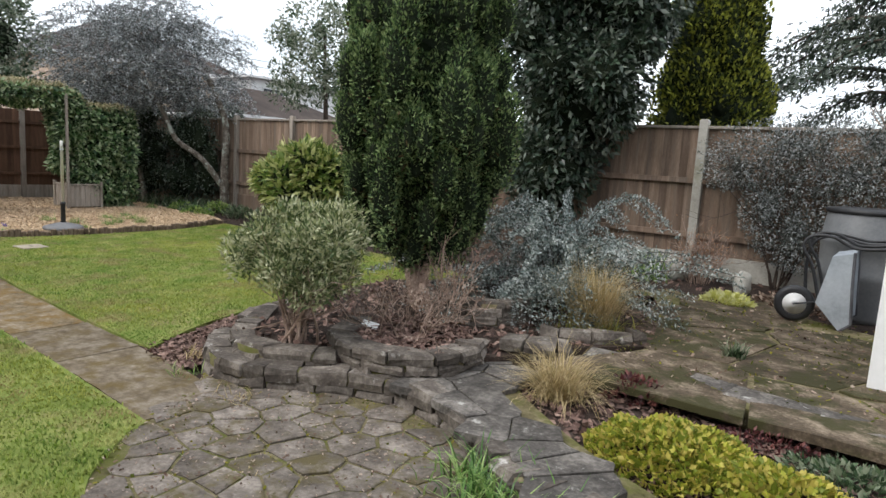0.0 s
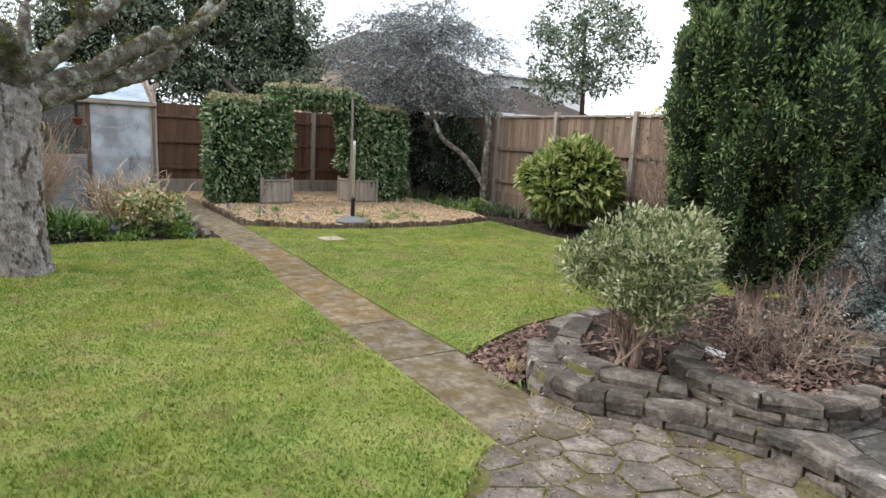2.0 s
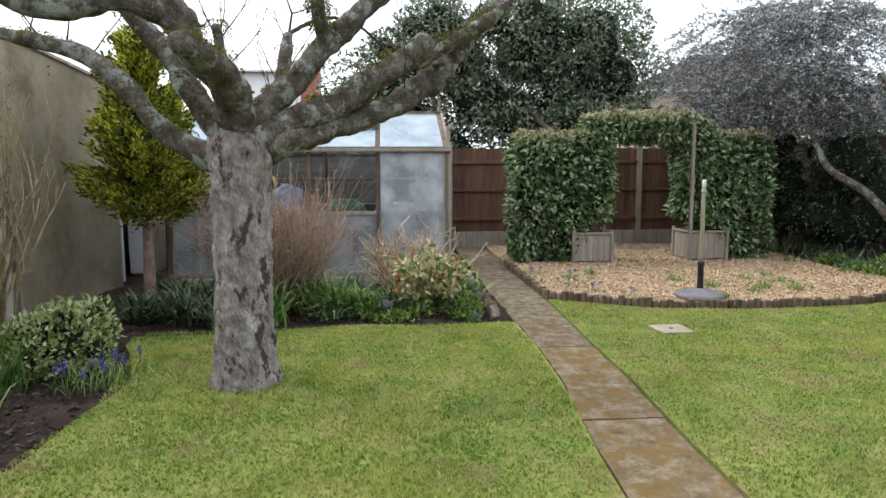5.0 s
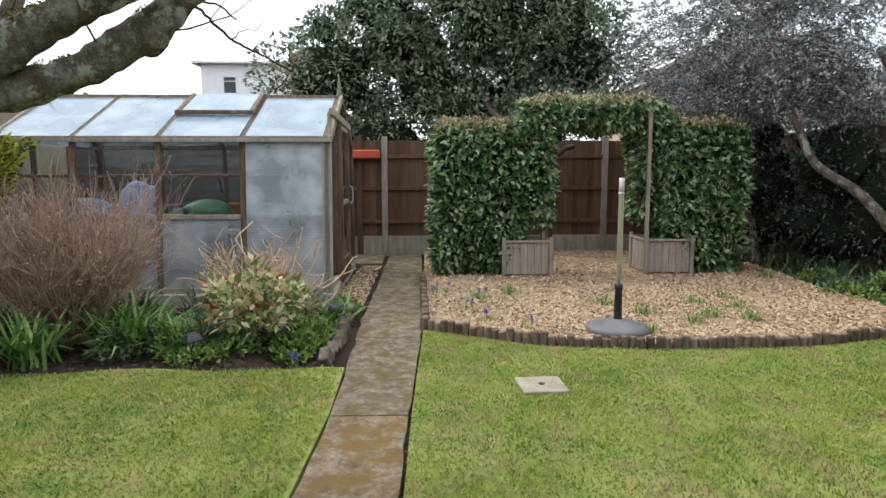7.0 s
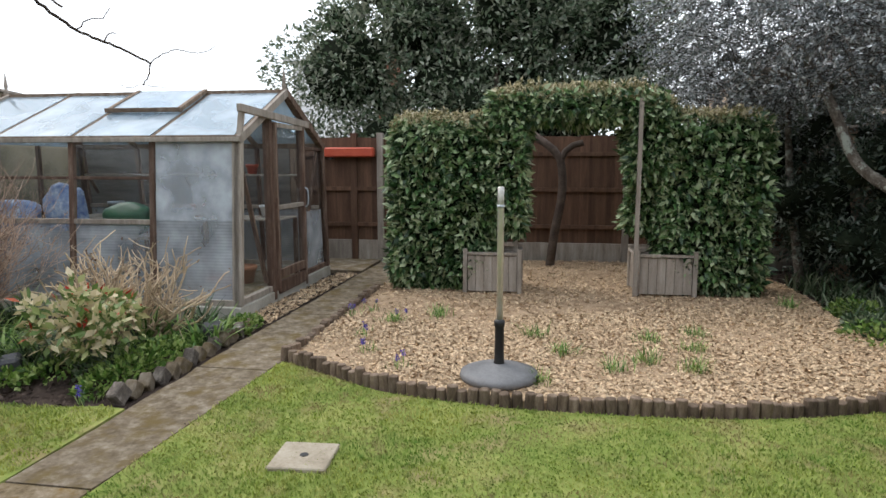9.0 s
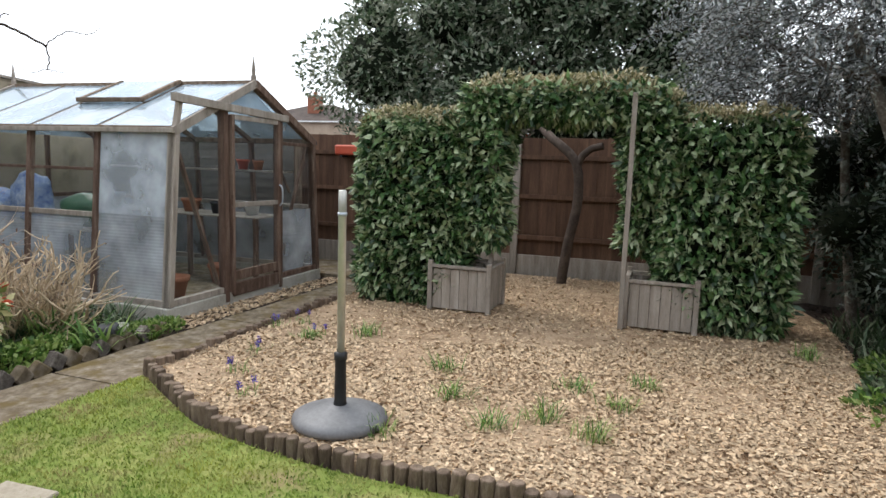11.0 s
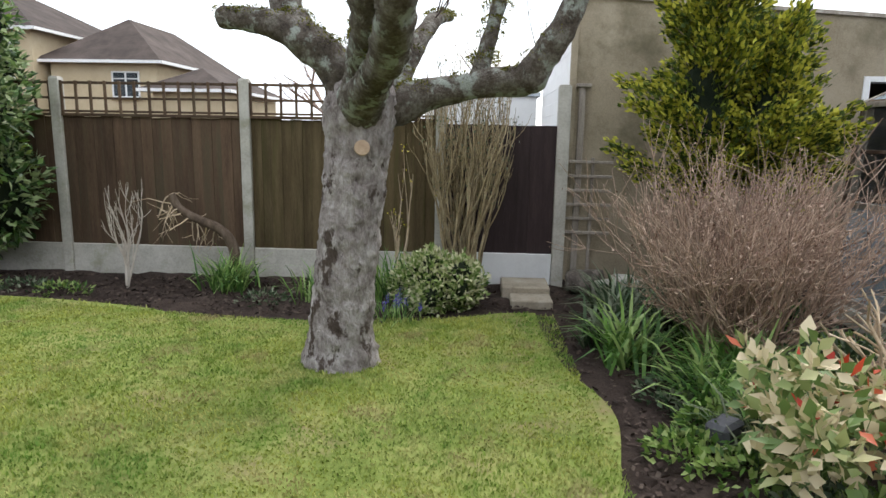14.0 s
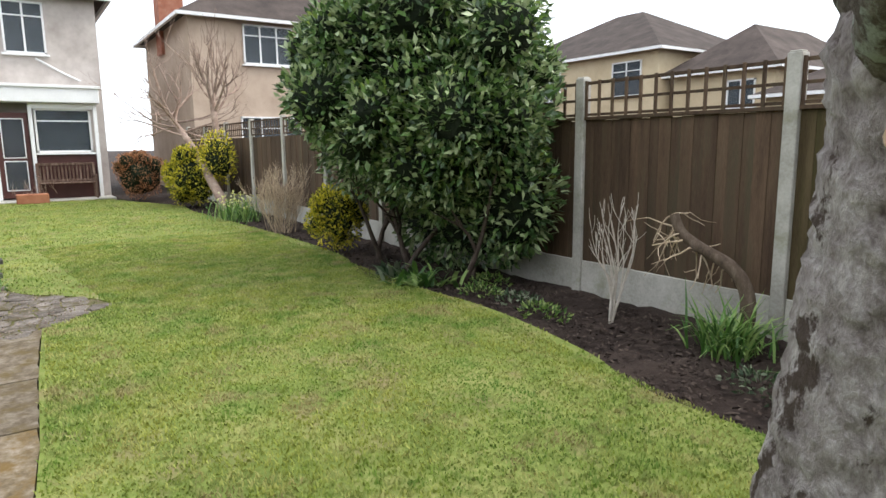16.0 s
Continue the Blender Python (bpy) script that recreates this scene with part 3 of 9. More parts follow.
def leaf_arrays(P, D, L, W, rng, fold=0.2, curl=0.0):
    """Folded kite-shaped leaves at P pointing along D."""
    n = len(P)
    D = unit(D)
    S = unit(np.cross(D, rng.normal(size=(n, 3)) + np.array([0, 0, 1.2])))
    N = np.cross(S, D)
    L = (L * (0.7 + 0.6 * rng.random(n)))[:, None]
    W = (W * (0.75 + 0.5 * rng.random(n)))[:, None]
    mid = P + D * L * 0.45
    V = np.stack([P, mid + S * W / 2 + N * fold * W, P + D * L - N * curl * L, mid - S * W / 2 + N * fold * W], axis=1)
    i = np.arange(n)[:, None] * 4
    F = np.concatenate([i + np.array([[0, 1, 2]]), i + np.array([[0, 2, 3]])])
    return V.reshape(-1, 3), F


def join_arrays(parts):
    Vs, Fs, k = [], [], 0
    for V, F in parts:
        Vs.append(V)
        Fs.append(np.asarray(F) + k)
        k += len(V)
    return np.concatenate(Vs), np.concatenate(Fs)


def blob_points(blobs, n, rng, shell=0.35, gap=0.0, freq=1.6):
    """Points and outward ways in the outer shell of ellipsoids (cx, cy, cz, rx, ry, rz), kept out of each other's inside."""
    b = np.array(blobs, dtype=float)
    w = b[:, 3] * b[:, 4] + b[:, 4] * b[:, 5] + b[:, 3] * b[:, 5]
    pick = rng.choice(len(b), size=int(n * 1.8), p=w / w.sum())
    d = unit(rng.normal(size=(len(pick), 3)))
    r = 1 - shell * rng.random(len(pick)) ** 1.6
    ph = rng.random(3) * 9
    lump = np.sin(freq * 3 * d[:, 0] + ph[0] + pick) + np.sin(freq * 3.7 * d[:, 1] + ph[1] + 2 * pick) + np.sin(freq * 3.1 * d[:, 2] + ph[2])
    r = r * (1 + 0.06 * lump)
    P = b[pick, :3] + d * b[pick, 3:] * r[:, None]
    keep = np.ones(len(P), dtype=bool)
    for k, e in enumerate(b):
        q = np.linalg.norm((P - e[:3]) / e[3:], axis=1)
        keep &= (q > 0.72) | (pick == k)
    if gap:
        hole = np.sin(P[:, 0] * 7 + ph[0]) + np.sin(P[:, 1] * 8 + ph[1]) + np.sin(P[:, 2] * 9 + ph[2])
        keep &= hole < 2.2 - 3 * gap
    P, d = P[keep][:n], d[keep][:n]
    return P, d


def tube_arrays(lines, seg=5):
    """Tapered tubes along polylines: a list of (points, radii)."""
    Vs, Fs, k = [], [], 0
    for pts, rad in lines:
        p = np.asarray(pts, dtype=float)
        t = unit(np.gradient(p, axis=0))
        ref = np.array([0.31, 0.17, 0.93]) if abs(t[0][2]) < 0.9 else np.array([1.0, 0.1, 0.05])
        s = unit(np.cross(t, ref))
        u = np.cross(s, t)
        a = np.linspace(0, 2 * np.pi, seg, endpoint=False)
        ring = p[:, None] + np.asarray(rad)[:, None, None] * (np.cos(a)[None, :, None] * s[:, None] + np.sin(a)[None, :, None] * u[:, None])
        Vs.append(ring.reshape(-1, 3))
        m = len(p)
        i, j = np.meshgrid(np.arange(m - 1), np.arange(seg), indexing="ij")
        q = np.stack([i * seg + j, i * seg + (j + 1) % seg, (i + 1) * seg + (j + 1) % seg, (i + 1) * seg + j], axis=-1).reshape(-1, 4) + k
        Fs.append(q)
        k += m * seg
    return np.concatenate(Vs), np.concatenate(Fs)


def twig(rng, p, d, length, r, depth, out, spread=0.55, kids=(2, 3), lift=0.15, wob=0.12, taper=0.55, shrink=0.68, n=4):
    """A branching stem, written into out as (points, radii)."""
    p, d, r = np.array(p, dtype=float), unit(np.array(d, dtype=float)), max(r, 0.0022)
    pts, ways = [p], []
    for _ in range(n):
        d = unit(d + rng.normal(size=3) * wob + np.array([0, 0, lift * 0.3]))
        p = p + d * length / n
        pts.append(p)
        ways.append(d)
    rr = np.maximum(np.linspace(r, r * taper, n + 1), 0.0018)
    out.append((np.array(pts), rr))
    if depth > 0:
        for _ in range(rng.integers(kids[0], kids[1] + 1)):
            i = rng.integers(max(1, n // 2), n + 1)
            way = unit(ways[i - 1] + rng.normal(size=3) * spread + np.array([0, 0, lift]))
            twig(rng, pts[i], way, length * shrink * (0.75 + 0.5 * rng.random()), rr[i] * 0.75, depth - 1, out, spread, kids, lift, wob, taper, shrink, n)
    return out


def straps(P, rng, length, width, lean=0.5, droop=0.9, per=1):
    """Arching strap leaves from P: three bent pieces each."""
    n = len(P)
    a = rng.random(n) * 2 * np.pi
    H = np.stack([np.cos(a), np.sin(a), np.zeros(n)], axis=1)
    S = np.stack([-np.sin(a), np.cos(a), np.zeros(n)], axis=1)
    L = (length * (0.6 + 0.7 * rng.random(n)))[:, None]
    th = (lean * (0.2 + 1.1 * rng.random(n)))[:, None]
    dr = (droop * (0.4 + 1.0 * rng.random(n)))[:, None]
    pos, W, cur = [], [], P.copy()
    for k, w in enumerate((0.8, 1.0, 0.75, 0.06)):
        pos.append(cur)
        W.append(width * w)
        ang = th + dr * (k / 2.2) ** 1.5
        cur = cur + (H * np.sin(ang) + np.array([0, 0, 1.0]) * np.cos(ang)) * L / 3
    V = np.stack([q for c, w in zip(pos, W) for q in (c - S * w / 2, c + S * w / 2)], axis=1)
    i = np.arange(n)[:, None] * 8
    F = np.concatenate([i + np.array([[2 * k, 2 * k + 1, 2 * k + 3, 2 * k + 2]]) for k in range(3)])
    return V.reshape(-1, 3), F


def voronoi(poly, seeds, gap=0.012):
    """Cells of the seeds cut to the polygon's outline and drawn in by half the joint."""
    cells = []
    seeds = np.asarray(seeds)
    lo, hi = np.min(poly, axis=0) - 0.3, np.max(poly, axis=0) + 0.3
    for i, s in enumerate(seeds):
        cell = [np.array(c) for c in ((lo[0], lo[1]), (hi[0], lo[1]), (hi[0], hi[1]), (lo[0], hi[1]))]
        order = np.argsort(np.sum((seeds - s) ** 2, axis=1))[1:22]
        for o in order:
            d = seeds[o] - s
            ln = np.linalg.norm(d)
            nrm, off = d / ln, np.dot(d / ln, s) + ln / 2 - gap / 2
            nxt = []
            for a, b in zip(cell, cell[1:] + cell[:1]):
                da, db = np.dot(a, nrm) - off, np.dot(b, nrm) - off
                if da <= 0:
                    nxt.append(a)
                if da * db < 0:
                    nxt.append(a + (b - a) * da / (da - db))
            cell = nxt
            if len(cell) < 3:
                break
        if len(cell) >= 3:
            cells.append(cell)
    return cells


def flagstones(name, poly, size, top, thick, material, parent, rng, gap=0.014, uneven=0.006, edge=0.009):
    """Irregular flags fitted to each other, each a slab of its own with a chipped edge."""
    poly = np.asarray(poly)
    lo, hi = poly.min(axis=0), poly.max(axis=0)
    nx, ny = max(1, int((hi[0] - lo[0]) / size)), max(1, int((hi[1] - lo[1]) / size))
    g = np.stack(np.meshgrid(np.arange(nx + 1), np.arange(ny + 1)), axis=-1).reshape(-1, 2) + (rng.random(((nx + 1) * (ny + 1), 2)) - 0.5) * 0.85
    seeds = lo + (g + 0.25) * size
    for cell in voronoi(poly, seeds, gap):
        c = np.mean(cell, axis=0)
        if not inside(poly, c[None])[0]:
            continue
        bm = bmesh.new()
        dz, tx, ty = rng.normal() * uneven, rng.normal() * 0.008, rng.normal() * 0.008
        rim = []
        for a, b in zip(cell, cell[1:] + cell[:1]):
            rim += [a + (c - a) * 0.04 * rng.random()] + [a + (b - a) * f + (c - (a + b) / 2) * 0.06 * rng.random() for f in (0.3, 0.65)]
        zt = lambda q: top + dz + tx * (q[0] - c[0]) + ty * (q[1] - c[1])
        low = [bm.verts.new((*q, top - thick)) for q in rim]
        mid = [bm.verts.new((*q, zt(q) - edge)) for q in rim]
        up = [bm.verts.new((*(q + (c - q) * min(0.2, 0.012 / max(0.05, np.linalg.norm(c - q)))), zt(q))) for q in rim]
        k = len(rim)
        for i in range(k):
            j = (i + 1) % k
            bm.faces.new((low[i], low[j], mid[j], mid[i]))
            bm.faces.new((mid[i], mid[j], up[j], up[i]))
        bm.faces.new(up)
        part(name, bm, material, parent)


def stone_course(parent, line, z0, h, depth, rng, length=(0.18, 0.36), material=None, jut=0.006, name="stone"):
    """A course of rough walling stones along a line; the line is the outer face."""
    line = np.asarray(line)
    s = np.concatenate([[0], np.cumsum(np.linalg.norm(np.diff(line, axis=0), axis=1))])
    at = lambda u: np.array([np.interp(u, s, line[:, 0]), np.interp(u, s, line[:, 1])])
    u = -rng.random() * 0.1
    while u < s[-1]:
        ln = length[0] + rng.random() * (length[1] - length[0])
        a, b = at(max(u + 0.008, 0)), at(min(u + ln - 0.008, s[-1]))
        u += ln
        if np.linalg.norm(b - a) < 0.05:
            continue
        d = unit(b - a)
        nrm = np.array([-d[1], d[0]])
        dz = h * (0.9 + 0.14 * rng.random())
        bm = bmesh.new()
        o = rng.normal() * jut
        q = [a + nrm * o, b + nrm * o, b + nrm * depth, a + nrm * depth]
        lean = rng.normal() * 0.010
        v = [bm.verts.new((*(p + rng.normal(size=2) * jut * 0.6), z0 - 0.004)) for p in q]
        m_ = [bm.verts.new((*(p - nrm * (0.012 * rng.random() if i < 2 else 0) + rng.normal(size=2) * jut * 0.5), z0 + dz * (0.45 + 0.2 * rng.random()))) for i, p in enumerate(q)]
        t_ = [bm.verts.new((*(p + (nrm * 0.012 * rng.random() if i < 2 else 0) + rng.normal(size=2) * jut * 0.6), z0 + dz + lean * (1 if i in (0, 3) else -1) + rng.normal() * 0.005)) for i, p in enumerate(q)]
        bm.faces.new(v[::-1])
        bm.faces.new(t_)
        for lo_, hi_ in ((v, m_), (m_, t_)):
            for i in range(4):
                bm.faces.new((lo_[i], lo_[(i + 1) % 4], hi_[(i + 1) % 4], hi_[i]))
        bmesh.ops.subdivide_edges(bm, edges=[e for e in bm.edges if e.calc_length() > 0.06], cuts=1, use_grid_fill=True)
        for p in bm.verts:
            p.co += noise.noise_vector(p.co * 23.0) * 0.007 + noise.noise_vector(p.co * 61.0) * 0.004
        part(name, bm, material or WALLSTONE, parent)


def bits(name, poly, n, z, size, material, parent, rng, label="", flat=0.35, lift=0.0):
    """Small flat splinters lying about at all angles: chips, mulch or crumbs."""
    P = scatter(poly, n, rng)
    zz = (z(P) if callable(z) else np.full(n, z)) + rng.random(n) * 0.012 + lift
    P = np.column_stack([P, zz])
    D = rng.normal(size=(n, 3)) * np.array([1, 1, flat])
    S = unit(np.cross(D, rng.normal(size=(n, 3)) * 0.35 + np.array([0, 0, 1.0])))
    D = unit(D)
    L = (size * (0.5 + rng.random(n)))[:, None]
    W = L * (0.3 + 0.4 * rng.random(n))[:, None]
    V = np.stack([P - D * L / 2 - S * W / 2, P + D * L / 2 - S * W * 0.35, P + D * L * 0.42 + S * W / 2, P - D * L / 2 + S * W * 0.4], axis=1).reshape(-1, 3)
    F = np.arange(4 * n).reshape(-1, 4)
    return part_np(name, V, F, material, parent, label)

# ---------------- ground, lawn, path ----------------
LAWN_WEST = [(-3.1, 1.70), (-4.3, 1.765), (-5.4, 1.80), (-6.5, 1.872), (-7.6, 1.992), (-8.6, 2.042), (-9.45, 2.035)]
BED_GLASSHOUSE = [(-9.47, 1.86), (-9.38, 1.30), (-9.5, 0.50), (-9.33, -0.15), (-9.25, -0.80), (-9.24, -1.42)]
BED_FENCE = [(-8.95, -1.38), (-8.5, -1.16), (-7.9, -0.96), (-7.3, -1.0), (-6.5, -1.02), (-5.9, -1.24), (-4.7, -1.42), (-3.7, -1.36), (-2.8, -1.20), (-1.3, -1.58), (1.4, -1.6), (3.4, -1.5), (5.5, -1.42), (7.2, -1.45), (9.4, -0.75), (10.6, -0.45)]
PAVE_EDGE = [(-0.2, 2.12), (-0.9, 2.0), (-1.56, 1.82), (-2.0, 1.42), (-2.35, 1.20), (-2.63, 1.19), (-2.88, 1.38), (-3.06, 1.60)]
LAWN_A = LAWN_WEST + list(map(tuple, smooth_line(BED_GLASSHOUSE, 0.12))) + list(map(tuple, smooth_line(BED_FENCE, 0.15))) + [(10.8, 3.4), (0.6, 3.0)] + list(map(tuple, smooth_line(PAVE_EDGE, 0.08)))
CHIP_EDGE = smooth_line([(-10.56, 2.63), (-10.24, 3.15), (-10.0, 3.6), (-9.86, 4.3), (-9.83, 5.0), (-9.87, 5.7), (-10.0, 6.3), (-10.22, 6.96)], 0.08)
LAWN_B = [(-4.22, 2.325), (-5.2, 2.345), (-6.66, 2.41), (-7.6, 2.49), (-8.6, 2.525), (-10.5, 2.62)] + [(x + 0.05, y) for x, y in CHIP_EDGE[1:]] + list(map(tuple, smooth_line([(-10.15, 7.0), (-8.6, 6.9), (-7.5, 6.92), (-5.6, 6.76), (-4.3, 6.4), (-3.8, 5.8)], 0.15))) + list(map(tuple, smooth_line([(-4.5, 4.9), (-4.68, 4.4), (-4.72, 3.85), (-4.62, 3.2), (-4.45, 2.75)], 0.1)))
gx = np.concatenate([[-400, -150, -60, -32, -22], np.arange(-17, 12.01, 0.11), [16, 24, 40, 90, 200, 400]])
gy = np.concatenate([[-400, -150, -60, -25, -9], np.arange(-3.2, 9.01, 0.11), [12, 20, 40, 90, 200, 400]])
GX, GY = np.meshgrid(gx, gy, indexing="ij")
near = (GX > -17) & (GX < 12) & (GY > -3) & (GY < 8.8)
GZ = -0.045 + near * (0.018 * np.sin(GX * 5.1 + np.sin(GY * 3.3) * 2) * np.sin(GY * 4.3 + 1) + 0.010 * RNG.normal(size=GX.shape))
gi, gj = np.meshgrid(np.arange(len(gx) - 1), np.arange(len(gy) - 1), indexing="ij")
gq = (gi * len(gy) + gj).ravel()
tagged(part_np("ground", np.stack([GX, GY, GZ], axis=-1).reshape(-1, 3), np.stack([gq, gq + len(gy), gq + len(gy) + 1, gq + 1], axis=1), SOIL, smooth=True), "dark damp bare soil of the garden borders", "soil", kind="structure")
lawn_west = tagged(sheet("lawn", LAWN_A, -0.09, 0.0, TURF), "mossy green lawn with yellowish patches beside the path", "lawn", kind="structure")
lawn_east = tagged(sheet("lawn", LAWN_B, -0.09, 0.0, TURF), "mossy green lawn in front of the wood chip bed", "lawn", kind="structure")


def grass(poly, n, rng, h=0.03, w=0.006):
    P = scatter(poly, n, rng)
    patch = np.sin(P[:, 0] * 2.3 + np.sin(P[:, 1] * 1.7)) * np.sin(P[:, 1] * 2.9 + P[:, 0] * 0.6)
    L = h * (0.55 + 0.6 * rng.random(n)) * (1 + 0.25 * patch)
    a = rng.random(n) * 2 * np.pi
    lean = 0.25 + 0.9 * rng.random(n)
    S = np.stack([-np.sin(a), np.cos(a), 0 * a], axis=1) * (w * (0.6 + 0.8 * rng.random(n)))[:, None] / 2
    H = np.stack([np.cos(a), np.sin(a), 0 * a], axis=1)
    B = np.column_stack([P, np.full(n, -0.003)])
    mid = B + H * (L * 0.3 * lean)[:, None] + np.array([0, 0, 1.0]) * (L * 0.6)[:, None]
    tip = B + H * (L * 0.9 * lean)[:, None] + np.array([0, 0, 1.0]) * (L * 0.95)[:, None]
    V = np.stack([B - S, B + S, mid + S * 0.8, mid - S * 0.8, tip], axis=1).reshape(-1, 3)
    i = np.arange(n)[:, None] * 5
    F = np.concatenate([i + np.array([[0, 1, 2]]), i + np.array([[0, 2, 3]]), i + np.array([[3, 2, 4]])])
    return V, F


parts_a = [grass(LAWN_A, 60000, RNG, 0.026, 0.012), grass([(-9.38, -1.35), (-9.42, 2.0), (-8.6, 2.02), (-7.6, 1.97), (-6.5, 1.85), (-5.4, 1.78), (-3.1, 1.68), (-2.66, 1.16), (1.5, 1.6), (1.5, -1.5), (-4.7, -1.35), (-6.2, -1.1), (-7.5, -0.98)], 170000, RNG, 0.022, 0.007)]
va, fa = join_arrays(parts_a)
tagged(part_np("grass_blades", va, fa, BLADE), "short mown grass blades over the lawn", "grass", kind="stuff")
vb, fb = grass(LAWN_B, 140000, RNG, 0.022, 0.007)
tagged(part_np("grass_blades", vb, fb, BLADEWORN), "short mown grass blades by the chip bed", "grass", kind="stuff")

path_left = smooth_line([(-3.0, 1.70), (-4.3, 1.77), (-5.4, 1.81), (-6.5, 1.88), (-7.6, 2.0), (-8.6, 2.05), (-10.5, 2.04), (-13, 2.09), (-15.9, 2.13)], 0.05)
path_right = smooth_line([(-3.2, 2.20), (-4.2, 2.30), (-5.15, 2.325), (-6.66, 2.39), (-7.6, 2.47), (-8.6, 2.505), (-10.5, 2.60), (-13, 2.64), (-15.9, 2.68)], 0.05)
on = lambda line, x: float(np.interp(-x, -line[:, 0], line[:, 1]))
garden_path = thing("path", "narrow concrete slab garden path with brown moss", "path", kind="structure")
joints = [-3.12, -4.33, -5.15, -6.97, -8.53, -10.3, -12.05, -13.8, -15.9]
for a, b in zip(joints, joints[1:]):
    bm = bmesh.new()
    xs = np.linspace(a - 0.008, b + 0.008, 9)
    top, low = [], []
    for x in xs:
        wob = RNG.normal() * 0.008
        top.append((bm.verts.new((x, on(path_left, x) + wob, -0.004 + RNG.normal() * 0.002)), bm.verts.new((x, on(path_right, x) + RNG.normal() * 0.006, -0.006))))
    geo = bm.faces
    for p, q in zip(top, top[1:]):
        geo.new((p[0], q[0], q[1], p[1]))
    ext = bmesh.ops.extrude_face_region(bm, geom=bm.faces[:])
    bmesh.ops.translate(bm, verts=[e for e in ext["geom"] if isinstance(e, bmesh.types.BMVert)], vec=(0, 0, -0.07))
    bmesh.ops.recalc_face_normals(bm, faces=bm.faces[:])
    part("slab", bm, PATHMOSS if -8.7 < b and a < -5 else PATHM, garden_path, "slab furred with rusty brown moss" if -8.7 < b and a < -5 else "")
crossing = bmesh.new()
box(crossing, (-16.0, 0.9, -0.06), (-14.8, 2.05, -0.012))
part("slab", crossing, PATHM, garden_path)

# manhole cover in the lawn
cover = thing("manhole_cover", "square pale concrete drain cover set in the lawn", "drain cover", (-8.965, 3.37, 0.004), turn=3)
bm = bmesh.new()
box(bm, (-0.15, -0.15, -0.03), (0.15, 0.15, 0.016))
soften(bm, 0.006)
part("slab", bm, COVERM, cover)
bm = bmesh.new()
lathe(bm, [(0.022, 0.013), (0.022, 0.019)], 14)
part("lifting_hole", bm, BLACKP, cover, "dark round lifting hole")

# ---------------- wood chip bed ----------------
CHIPS = [tuple(p) for p in CHIP_EDGE] + [(-10.6, 7.2), (-11.3, 7.38), (-12.2, 7.34), (-13.2, 7.5), (-14.4, 7.55), (-15.85, 7.3), (-15.85, 2.72), (-13.4, 2.68), (-11.5, 2.66)]
chip_z = lambda P: 0.035 + 0.012 * np.sin(P[:, 0] * 3.1) * np.sin(P[:, 1] * 2.7)
chip_bed = tagged(sheet("chip_bed", CHIPS, -0.08, 0.032, CHIPBED), "bed of pale wood chips edged with half logs", "wood chips", kind="structure")
bits("wood_chip_litter", CHIPS, 30000, chip_z, 0.028, CHIP, None, RNG).matrix_world = Matrix()
bits("wood_chip_litter", [p for p in CHIPS if p[0] > -13.4], 40000, chip_z, 0.024, CHIP, None, RNG)
bits("wood_chip_litter", [(-11.6, 1.62), (-11.6, 2.0), (-14.6, 2.05), (-14.6, 1.75)], 2200, lambda P: np.full(len(P), -0.02), 0.03, CHIP, None, RNG)
for o in [o for o in bpy.data.objects if o.name.startswith("wood_chip_litter")]:
    tagged(o, "loose pale wood chips scattered on the bed", "wood chips", kind="stuff")
edging = thing("log_edging", "row of short upright half-log edging round the chips", "log edging", kind="structure")
logmesh = []
for k in range(5):
    bm = bmesh.new()
    r = 0.034 + 0.004 * RNG.random()
    h = 0.085 + 0.012 * RNG.normal() * 0.7
    lathe(bm, [(r, -0.06), (r * 1.02, h * 0.6), (r * 0.98, h - 0.006), (r * 0.86, h)], 9)
    me = bpy.data.meshes.new("log")
    bm.to_mesh(me)
    bm.free()
    me.materials.append(LOG)
    logmesh.append(me)
side = smooth_line([(-13.3, 2.66), (-12, 2.65), (-10.6, 2.64)], 0.072)
for q in list(side[:-1]) + list(smooth_line(CHIP_EDGE, 0.07)):
    ob = under(new("log", logmesh[RNG.integers(5)]), edging)
    ob.matrix_basis = pose(q[0] + RNG.normal() * 0.004, q[1] + RNG.normal() * 0.004, RNG.normal() * 0.005, RNG.normal() * 3, RNG.normal() * 3, RNG.random() * 360)

# zigzag brick edging between the glasshouse border and the path
zig = thing("brick_edging", "weathered bricks set slantwise as a sawtooth border edging", "brick edging", kind="structure")
for k in range(15):
    x = -9.62 - k * 0.135
    bm = bmesh.new()
    box(bm, (-0.06, -0.04, -0.06), (0.06, 0.04, 0.06))
    soften(bm, 0.01)
    ob = part("brick", bm, PATHM if k % 3 else WALLSTONE, zig)
    ob.matrix_basis = pose(x, 1.905 + 0.012 * RNG.normal(), 0.005 + 0.012 * RNG.normal(), RNG.normal() * 5, 45 + RNG.normal() * 7, 8 * RNG.normal())

